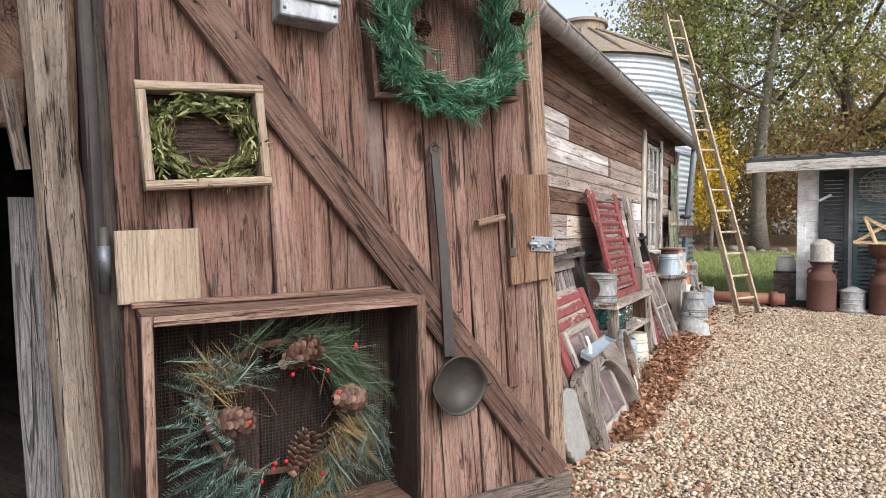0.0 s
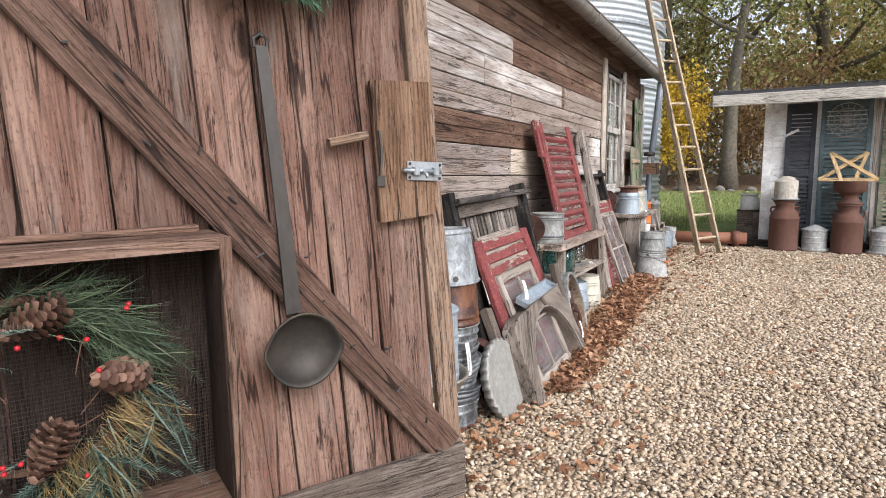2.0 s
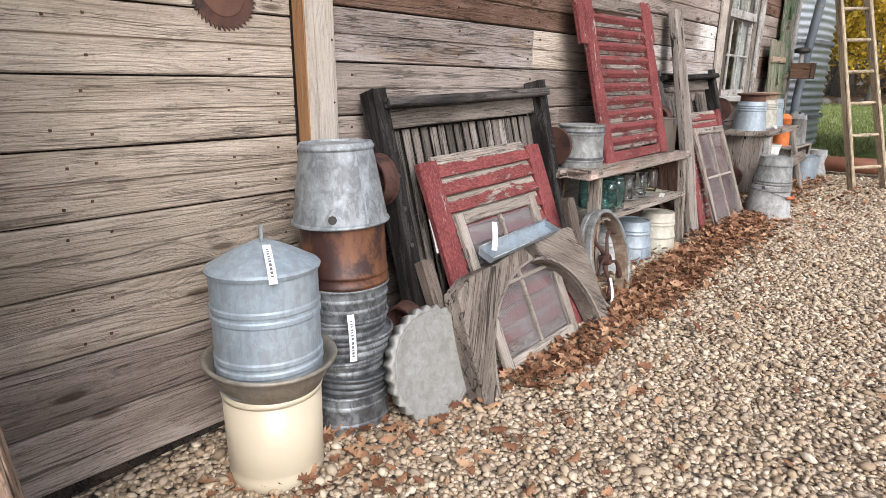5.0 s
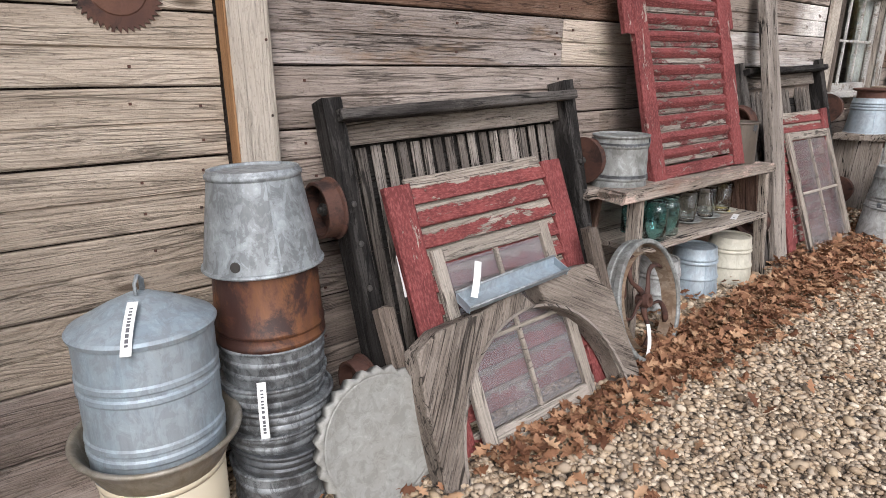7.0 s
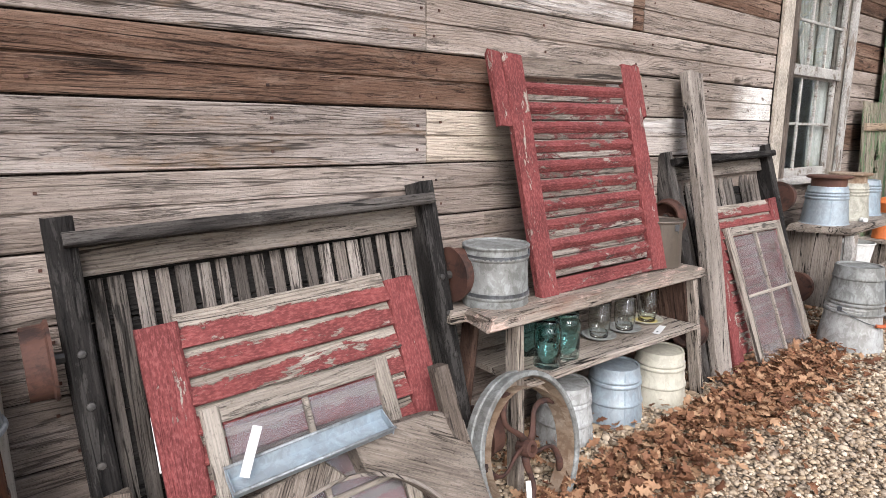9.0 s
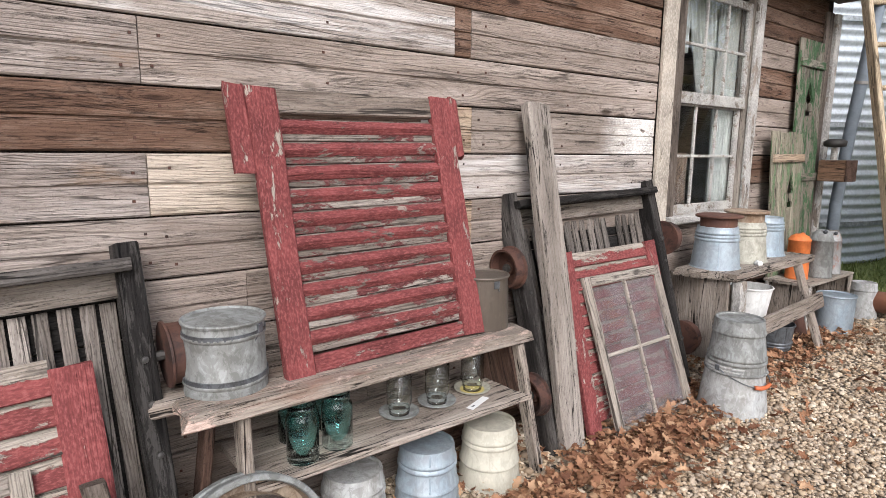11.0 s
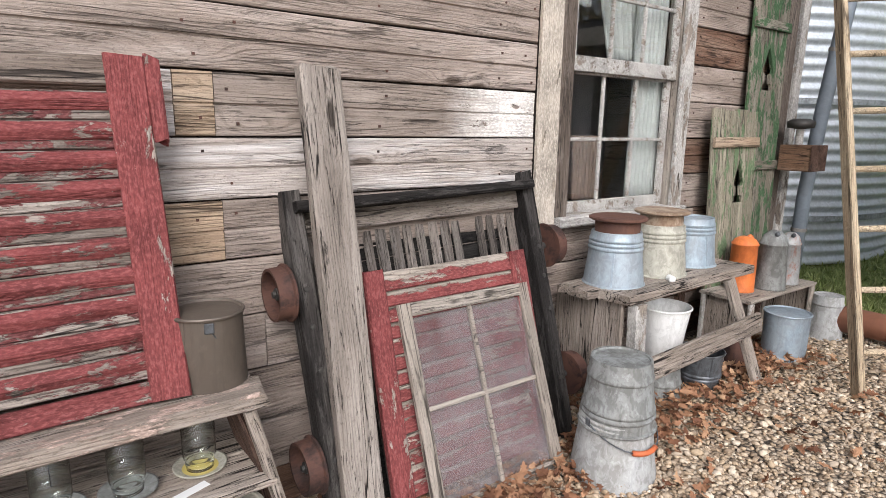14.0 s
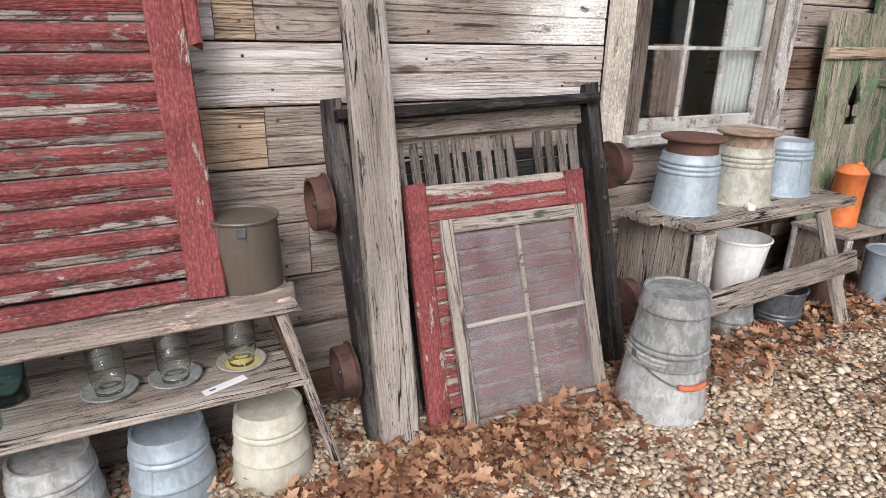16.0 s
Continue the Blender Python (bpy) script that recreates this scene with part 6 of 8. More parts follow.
def ridge_bm(length, section, seed=0, steps=10, wear=0.003):
    """A worn moulding along x with the given y, z section."""
    bm = bmesh.new()
    loops = []
    for i in range(steps + 1):
        x = length * (i / steps - 0.5)
        loops.append([bm.verts.new((x, y + wear * noise.noise((x * 9 + seed, j * 1.7, seed)), z + (wear * noise.noise((x * 7, j * 2.1, seed + 5)) if z > 0 else 0))) for j, (y, z) in enumerate(section)])
    n = len(section)
    for a, b in zip(loops, loops[1:]):
        for j in range(n):
            bm.faces.new((a[j], b[j], b[(j + 1) % n], a[(j + 1) % n]))
    bm.faces.new(loops[0])
    bm.faces.new(loops[-1][::-1])
    bmesh.ops.recalc_face_normals(bm, faces=bm.faces)
    return bm


def red_shutter(label, m, w, h, stile=0.105, slats=11, pitch=0.081, ears=False, stile_mat=None, slat_mat=None, first=0.06, tilt=0.30, ridges=False):
    m = m @ Matrix.Translation((0, 0, -0.036))
    ob = thing("red_shutter", label, "shutter", m, group="old red shutters along the wall")
    stile_mat, slat_mat = stile_mat or RED_PAINT, slat_mat or RED_SLAT
    plank("stile", (stile / 2, 0, 0), (stile / 2, h, 0), (0, 0, 1), stile, 0.04, stile_mat, ob, wear=0.004, steps=14, ragged=0.008)
    plank("stile", (w - stile / 2, 0, 0), (w - stile / 2, h - 0.005, 0), (0, 0, 1), stile, 0.04, stile_mat, ob, wear=0.004, steps=14, ragged=0.008)
    if ears:
        plank("ear", (-0.031, h - 0.285, 0.002), (-0.035, h, 0.002), (0, 0, 1), 0.07, 0.034, stile_mat, ob, wear=0.006, steps=6, ragged=0.03)
        plank("ear", (w + 0.017, h - 0.25, 0.002), (w + 0.020, h - 0.002, 0.002), (0, 0, 1), 0.04, 0.034, stile_mat, ob, wear=0.006, steps=6, ragged=0.03)
        plank("top_rail", (stile, h - 0.045, 0.004), (w - stile, h - 0.045, 0.004), (0, 0, 1), 0.085, 0.026, RAIL_WOOD, ob, "bare grey top rail")
    plank("bottom_rail", (stile, 0.03, 0.004), (w - stile, 0.03, 0.004), (0, 0, 1), 0.06, 0.026, slat_mat, ob)
    y = h - first - 0.03
    while ridges and y > 0.06:
        # a bare flat louvre with a painted wedge standing out of it
        plank("louvre", (stile - 0.004, y - 0.012, 0.002), (w - stile + 0.004, y - 0.012, 0.002), (0, 0, 1), pitch - 0.002, 0.012, BARE_LOUVRE, ob, "bare grey louvre", wear=0.002)
        bm = ridge_bm(w - 2 * stile + 0.006, [(-0.027, 0.0), (0.024, 0.0), (0.019, 0.010), (0.0, 0.022), (-0.006, 0.021), (-0.026, 0.006)], int(1000 * y), 14)
        part("slat", bm, RED_LOUVRE, ob, m=pose(w / 2, y, 0.0125))
        y -= pitch
    while not ridges and y > 0.08:
        a, b = Vector((stile - 0.004, y, 0.010)), Vector((w - stile + 0.004, y, 0.010))
        plank("slat", a, b, (0, tilt, 0.95), pitch * (1.0 + tilt), 0.014, slat_mat, ob, wear=0.004, steps=8)
        y -= pitch
    return ob


def sash_window(label, m, w, h, cols=2, rows=2, stile=0.05, bottom=0.075):
    m = m @ Matrix.Translation((0, 0, -0.028))
    ob = thing("window_sash", label, "window sash", m, group="old window sashes along the wall")
    t = 0.032
    for x in (stile / 2, w - stile / 2):
        plank("stile", (x, 0, 0), (x, h, 0), (0, 0, 1), stile, t, SASH_WOOD, ob, wear=0.002, steps=6)
    plank("bottom_rail", (stile, bottom / 2, 0.001), (w - stile, bottom / 2, 0.001), (0, 0, 1), bottom, t - 0.002, SASH_WOOD, ob, wear=0.002, steps=4)
    plank("top_rail", (stile, h - stile / 2, 0.001), (w - stile, h - stile / 2, 0.001), (0, 0, 1), stile, t - 0.002, SASH_WOOD, ob, wear=0.002, steps=4)
    a, b, c, d = stile, w - stile, bottom, h - stile
    for k in range(1, cols):
        x = a + (b - a) * k / cols
        part("muntin", box_bm(x - 0.009, x + 0.009, c, d, 0.004, 0.028, 0.004), SASH_WOOD, ob)
    for k in range(1, rows):
        y = c + (d - c) * k / rows
        part("muntin", box_bm(a, b, y - 0.009, y + 0.009, 0.005, 0.027, 0.004), SASH_WOOD, ob)
    for i in range(cols):
        for k in range(rows):
            p = part("pane", box_bm(a + (b - a) * i / cols + 0.006, a + (b - a) * (i + 1) / cols - 0.006, c + (d - c) * k / rows + 0.006, c + (d - c) * (k + 1) / rows - 0.006, 0.012, 0.0145), SASH_GLASS, ob)
            p.visible_shadow = False
    return ob


def pail(name, label, category, m, rb, rt, h, material, inverted=False, ridges=(0.25, 0.32), bail=None, grip=None, closed=False, seed=0, wobble=0.01, hole=False, group=""):
    """A sheet metal pail: rolled rim, pressed ridges, base; stands upside down when inverted."""
    ob = thing(name, label, category, m, group)
    t = 0.0025
    outer = [(0, 0.008), (rb - 0.012, 0.008), (rb - 0.010, 0.0), (rb, 0.0), (rb + 0.002, 0.008)]
    for f in ridges:
        z = h * f
        r = rb + (rt - rb) * f
        outer += [(r, z - 0.010), (r + 0.005, z - 0.004), (r + 0.005, z + 0.004), (r, z + 0.010)]
    outer += [(rt, h - 0.012), (rt + 0.006, h - 0.010), (rt + 0.008, h - 0.004), (rt + 0.006, h), (rt, h + 0.001)]
    prof = outer + ([(rt - t, h - 0.01), (rb - t, 0.012), (0, 0.0125)] if not closed else [(rt - 0.006, h - 0.006), (rt * 0.6, h - 0.001), (0, h - 0.002)])
    if inverted:
        prof = [(r, h - z) for r, z in prof]
        if closed:
            prof = prof[:-3] + [(rt - t, 0.01), (rb - t, h - 0.012), (0, h - 0.0125)]
    body = part("body", lathe_bm(prof, 44, wobble, seed), material, ob)
    for p in body.data.polygons:
        p.use_smooth = True
    body.data.set_sharp_from_angle(angle=radians(40))
    part("seam", box_bm(-0.004, 0.004, -0.0015, 0.002, 0, math.hypot(h, rb - rt) - 0.02, 0.0006), material, ob,
         m=Matrix.Rotation(radians(200 + 40 * (seed % 5)), 4, "Z") @ frame_of_seam(rb, rt, h, inverted))
    if bail is not None:
        zr = h - 0.03 if not inverted else 0.03
        rr = rt - (rt - rb) * 0.03 / h
        for s in (-1, 1):
            ear = part("ear", box_bm(-0.014, 0.014, -0.003, 0.003, -0.016, 0.016, 0.003), GALV_DARK, ob, m=Matrix.Rotation(radians(bail[0]), 4, "Z") @ pose(0, s * (rr + 0.004), zr))
        wide = bail[2] if len(bail) > 2 else 1.06
        pts = []
        for k in range(17):
            a = math.pi * k / 16
            pts.append((rr * wide * math.sin(a) * math.cos(radians(bail[1])), -rr * 1.03 * math.cos(a), zr + rr * wide * math.sin(a) * math.sin(radians(bail[1]))))
        wire = part("bail", tube_bm(pts, 0.0028, 6), GALV_DARK, ob, "thin wire bail", Matrix.Rotation(radians(bail[0]), 4, "Z"), smooth=True)
        if grip:
            c = [Vector(pts[k]) for k in (6, 7, 8, 9, 10)]
            part("grip", tube_bm(c, 0.011, 10), grip, wire, "turned wooden grip", smooth=True)
    return ob


def frame_of_seam(rb, rt, h, inverted):
    lo, hi = (rt, rb) if inverted else (rb, rt)
    a, b = Vector((0, lo, 0.012)), Vector((0, hi, h - 0.012))
    z = (b - a).normalized()
    x = Vector((1, 0, 0))
    m = Matrix((x, z.cross(x), z)).transposed().to_4x4()
    m.translation = a
    return m


def gz(y):
    return ground_z(y)


def build_wall_goods():
    # saw blade on the siding
    saw = thing("saw_blade", "rusty round saw blade hung on the pale siding", "saw blade", pose(0.0, 3.075, 1.705, 0, 90, 0))
    outline = []
    for k in range(44):
        a = 2 * math.pi * k / 44
        outline += [(0.106 * math.cos(a), 0.106 * math.sin(a)), (0.122 * math.cos(a + 0.11), 0.122 * math.sin(a + 0.11))]
    part("blade", slab_bm(outline, 0.004), RUST_DARK, saw)
    part("hub", lathe_bm([(0, 0.004), (0.078, 0.004), (0.074, 0.007), (0.030, 0.008), (0, 0.008)], 28), RUST, saw, "dark rusty centre plate")
    part("nail", lathe_bm([(0, 0.0082), (0.007, 0.0082), (0.005, 0.016), (0, 0.017)], 8), IRON, saw)

    # crock, pan and poultry feeder
    x, y = 0.335, 2.955
    crock = thing("stoneware_crock", "tall cream glazed stoneware crock on the gravel", "crock", pose(x, y, gz(y) - 0.012))
    part("body", lathe_bm([(0, 0), (0.152, 0), (0.158, 0.008), (0.160, 0.04), (0.155, 0.055), (0.160, 0.065), (0.163, 0.315), (0.140, 0.316), (0.138, 0.05), (0, 0.05)], 48), CROCK, crock, smooth=True)
    part("rim", lathe_bm([(0.139, 0.3165), (0.165, 0.3165), (0.168, 0.328), (0.163, 0.339), (0.145, 0.341), (0.139, 0.332)], 48), CROCK, crock, smooth=True)
    pan = thing("metal_pan", "tarnished flared metal pan lying on the crock", "pan", pose(x, y, gz(y) + 0.329, -1.0, 2.0, 0))
    part("pan", lathe_bm([(0, 0.0), (0.165, 0.0), (0.195, 0.06), (0.205, 0.085), (0.216, 0.088), (0.219, 0.098), (0.212, 0.104), (0.200, 0.096), (0.188, 0.066), (0.160, 0.006), (0, 0.006)], 48), PAN_RIM, pan, smooth=True)
    fd = poultry_feeder(pose(x, y, gz(y) + 0.336, 0, 2.0, 150), 0.172, 0.395, "blue-grey galvanised drum feeder with cone lid in a pan", GALV_BLUE, False, (0.20, 0.28, 0.62, 0.70))
    part("lid_handle", tube_bm([(-0.022, 0, 0.46), (-0.024, 0, 0.505), (0, 0, 0.522), (0.024, 0, 0.505), (0.022, 0, 0.46)], 0.007, 8, flat=0.5), GALV, fd, smooth=True)
    part("seam", box_bm(-0.004, 0.004, -0.002, 0.002, 0.0, 0.39, 0.0008), GALV_BLUE, fd, m=pose(0.136, 0.107, 0, 0, 0, -52))
    tag_strip(frame_of((x + 0.06, y - 0.02, gz(y) + 0.815), (0.4, 0.9, 0), (0.62, -0.28, 0.75)), 0.15)

    # the tower of tubs under an upturned pail
    x, y, z = 0.285, 3.315, gz(3.315) - 0.01
    hs = [(0.150, 0.157, 0.165, 0.0), (0.150, 0.163, 0.085, 0.008), (0.149, 0.160, 0.070, -0.006), (0.150, 0.164, 0.085, 0.005), (0.149, 0.160, 0.075, -0.004), (0.148, 0.156, 0.125, 0.0)]
    for k, (a, b, h, dx) in enumerate(hs):
        pail("galvanised_tub", "dark dented galvanised tub stacked against the barn", "tub", pose(x + dx, y + dx, z, 0, 0, 37 * k), a, b, h, GALV_STACK if k != 1 else GALV_DARK, False, (0.3, 0.62) if k % 2 else (0.25, 0.7), closed=True, seed=k + 3, wobble=0.045, group="stack of dark tubs")
        z += h - 0.004
    pail("rusty_tub", "rusted brown metal tub in a stack of tubs", "tub", pose(x, y, z), 0.161, 0.150, 0.262, RUST_BAND, False, (0.05, 0.19), closed=True, seed=9, wobble=0.02)
    z += 0.236
    up = pail("galvanised_pail", "upturned spangled galvanised pail on a stack of tubs", "pail", pose(x - 0.008, y, z - 0.012, 0, -2, 25), 0.128, 0.170, 0.285, GALV, True, (0.06,), seed=11, wobble=0.01)
    part("hole", lathe_bm([(0, 0), (0.016, 0), (0.014, 0.004), (0, 0.004)], 14), IRON, up, "dark drain hole", Matrix.Rotation(radians(-72), 4, "Z") @ pose(0.165, 0, 0.035, 0, 82, 0))
    tag_strip(frame_of((0.440, 3.215, 0.640), (0.40, 0.91, 0), (0.91, -0.40, 0.03)), 0.17)

    # scalloped disc
    m = lean_frame(3.56, 0.585, gz(3.56) - 0.01, 0.45, 0.60)
    disc = thing("scalloped_pan", "round pale tin pan with fluted rim leaning on the barn goods", "pan", m)
    prof_r, n = 0.222, 108
    part("face", lathe_bm([(0, 0.001), (0.12, 0.003), (0.196, 0.0), (0.204, 0.003), (0.206, -0.004), (0, -0.006)], 64), DISC_TIN, disc, m=pose(0, 0.224, 0), smooth=True)
    bm = bmesh.new()
    rings = []
    for r, zz, wave in ((0.202, 0.002, 0.1), (0.212, 0.003, 0.5), (0.223, -0.001, 1), (0.225, -0.006, 1), (0.216, -0.05, 0.8), (0.208, -0.05, 0.6), (0.2015, -0.008, 0.1)):
        rings.append([bm.verts.new(((r + 0.009 * wave * math.sin(2 * math.pi * k * 27 / n)) * math.cos(2 * math.pi * k / n), 0.224 + (r + 0.009 * wave * math.sin(2 * math.pi * k * 27 / n)) * math.sin(2 * math.pi * k / n), zz)) for k in range(n)])
    for a, b in zip(rings, rings[1:] + rings[:1]):
        for k in range(n):
            bm.faces.new((a[k], b[k], b[(k + 1) % n], a[(k + 1) % n]))
    bmesh.ops.recalc_face_normals(bm, faces=bm.faces)
    part("fluted_rim", bm, DISC_TIN, disc, smooth=True)

    # first cart, shutter, sash
    slatted_cart("blackened slatted wooden cart with iron wheels stood against the wall", lean_frame(3.655, 0.43, gz(3.6) - 0.01, 0.125, 1.415, 0.035), 1.22, 1.29, 19, seed=2)
    red_shutter("red shutter with flaking slats leaning on a slatted cart", lean_frame(3.82, 0.565, gz(3.8), 0.205, 1.108, 0.040), 0.888, 0.995, 0.108, pitch=0.081, first=0.0, slat_mat=RED_SLAT)
    sash_window("pale grey four-pane wooden sash leaning on a red shutter", lean_frame(3.935, 0.625, gz(3.92) + 0.01, 0.318, 0.860, 0.042), 0.595, 0.755)

    # arch: two split timbers cut to a half round
    m = lean_frame(4.225, 0.688, gz(4.225) - 0.02, 0.50, 0.66, 0.047)
    arch = thing("wooden_arch", "split grey wooden arch timber leaning on the sash", "arch", m)
    R, H = 0.428, 0.50
    inner = [(R * math.cos(math.pi * k / 24), H * math.sin(math.pi * k / 24)) for k in range(25)]
    left_in = [p for p in inner if p[0] <= 0.09]
    right_in = [p for p in inner if p[0] >= 0.09]
    left = left_in + [(-0.525, 0.0), (-0.52, 0.30), (-0.50, 0.50), (-0.40, 0.545), (-0.20, 0.555), (-0.02, 0.585)]
    right = [(0.09, 0.595), (0.20, 0.60), (0.40, 0.585), (0.49, 0.53), (0.50, 0.40), (0.545, 0.0)] + right_in
    for name, outline, off, turn in (("arch_half", left, 0.004, 58.0), ("arch_half", right, -0.006, -32.0)):
        ct, st = math.cos(radians(turn)), math.sin(radians(turn))
        bm = slab_bm([(x2 * ct + y2 * st, -x2 * st + y2 * ct) for x2, y2 in outline], 0.095)
        bmesh.ops.bevel(bm, geom=[e for e in bm.edges if e.calc_face_angle(0) > 0.9], offset=0.006, segments=1, affect="EDGES")
        part(name, bm, ARCH_WOOD, arch, m=pose(0, 0, -0.095 + off, 0, 0, turn))
    for k, (f0, f1) in enumerate(((0.0, 0.44), (0.441, 0.72), (0.721, 1.0))):
        a0, a1 = math.pi * f0, math.pi * f1
        arc = [(a0 + (a1 - a0) * s / 10) for s in range(11)]
        outline = [((R + 0.002) * math.cos(g), (H + 0.002) * math.sin(g)) for g in arc] + [((R + 0.013 + 0.002 * math.sin(5 * g)) * math.cos(g), (H + 0.012) * math.sin(g)) for g in arc[::-1]]
        turn = math.degrees((a0 + a1) / 2) + 90
        ct, st = math.cos(radians(turn)), math.sin(radians(turn))
        bm = slab_bm([(x2 * ct + y2 * st, -x2 * st + y2 * ct) for x2, y2 in outline], 0.016)
        part("inner_lip", bm, POST_GREY, arch, "pale worn inner lip", m=pose(0, 0, -0.008 + 0.001 * (k % 2), 0, 0, turn))
    plank("side_board", (-0.512, 0.0, -0.165), (-0.505, 0.66, -0.165), (0, 0, 1), 0.06, 0.06, RAIL_WOOD, arch, "dark grey upright side board", wear=0.006, ragged=0.015)
    stake = thing("wooden_stake", "short rough dark wooden stake behind the arch", "stake")
    plank("stake", (0.56, 4.72, gz(4.72)), (0.41, 4.625, 0.86), (1, 0, 0.3), 0.06, 0.05, RAIL_WOOD, stake, wear=0.008, ragged=0.015)

    # trough on the arch
    trough = thing("metal_trough", "small blue-grey galvanised trough resting on the arch", "trough", frame_of((0.462, 3.93, 0.695), (0.03, 0.457, 0.052), (0.35, 0, 0.94)))
    bm = bmesh.new()
    sec = [(0.045, 0.034), (0.032, 0.0), (-0.032, 0.0), (-0.045, 0.034), (-0.041, 0.035), (-0.029, 0.004), (0.029, 0.004), (0.041, 0.035)]
    loops = [[bm.verts.new((x, a, b)) for a, b in sec] for x in (0.0, 0.23, 0.47)]
    for p, q in zip(loops, loops[1:]):
        for k in range(8):
            bm.faces.new((p[k], q[k], q[(k + 1) % 8], p[(k + 1) % 8]))
    bm.faces.new(loops[0])
    bm.faces.new(loops[-1][::-1])
    bmesh.ops.recalc_face_normals(bm, faces=bm.faces)
    part("body", bm, GALV_BLUE, trough)
    for x in (0.002, 0.464):
        part("end", box_bm(x, x + 0.004, -0.041, 0.041, 0.002, 0.034, 0.001), GALV_BLUE, trough)
    for s in (-1, 1):
        part("rolled_edge", tube_bm([(0, s * 0.044, 0.035), (0.47, s * 0.044, 0.035)], 0.005, 8), GALV, trough, smooth=True)
    tag_strip(frame_of((0.44, 4.02, 0.84), (0.3, 0.95, 0.2), (0.8, -0.5, 0.4)) @ pose(0, 0, 0, 0, 0, -28), 0.13, False)

    tag_strip(frame_of((0.262, 3.805, 0.86), (0.1, 0.98, 0.05), (0.9, -0.15, 0.28)), 0.15, True, 0.004)

    # spoked iron wheel with a wooden rim
    m = lean_frame(5.0, 0.60, gz(5.0) - 0.015, 0.46, 0.73)
    m = m @ Matrix.Rotation(radians(7), 4, "Y")
    wh = thing("flywheel", "old iron pulley wheel with curved spokes leaning on a bench", "wheel", m)
    part("rim", lathe_bm([(0.278, -0.085), (0.283, -0.080), (0.284, -0.055), (0.279, -0.05), (0.279, -0.035), (0.284, -0.03), (0.284, -0.005), (0.280, 0.0), (0.266, 0.0), (0.262, -0.008), (0.270, -0.075), (0.272, -0.085)], 64), GALV_DULL, wh, "grey metal-clad rim", pose(0, 0.284, 0), smooth=False)
    part("rim_liner", lathe_bm([(0.2605, -0.012), (0.2625, -0.07), (0.226, -0.07), (0.222, -0.012)], 56), RUST_PALE, wh, "worn tan inner rim", pose(0, 0.284, 0))
    part("hub", lathe_bm([(0, -0.07), (0.03, -0.07), (0.034, -0.03), (0.03, -0.012), (0.016, -0.01), (0.015, -0.03), (0, -0.03)], 20), RUST_DARK, wh, m=pose(0, 0.284, 0))
    for k in range(5):
        a = 2 * math.pi * k / 5 + 0.5
        pts = [(math.cos(a + 0.5 * math.sin(3.0 * f)) * (0.03 + 0.20 * f), 0.284 + math.sin(a + 0.5 * math.sin(3.0 * f)) * (0.03 + 0.20 * f), -0.04) for f in (k2 / 8 for k2 in range(9))]
        part("spoke", tube_bm(pts, [0.016 - 0.006 * math.sin(math.pi * f / 8) for f in range(9)], 8, flat=0.6), RUST_DARK, wh, "curved rusty iron spoke", smooth=True)
    tag_strip(frame_of((0.555, 4.94, 0.39), (0.1, 0.95, -0.25), (0.95, -0.15, 0.2)), 0.14, False)


build_wall_goods()


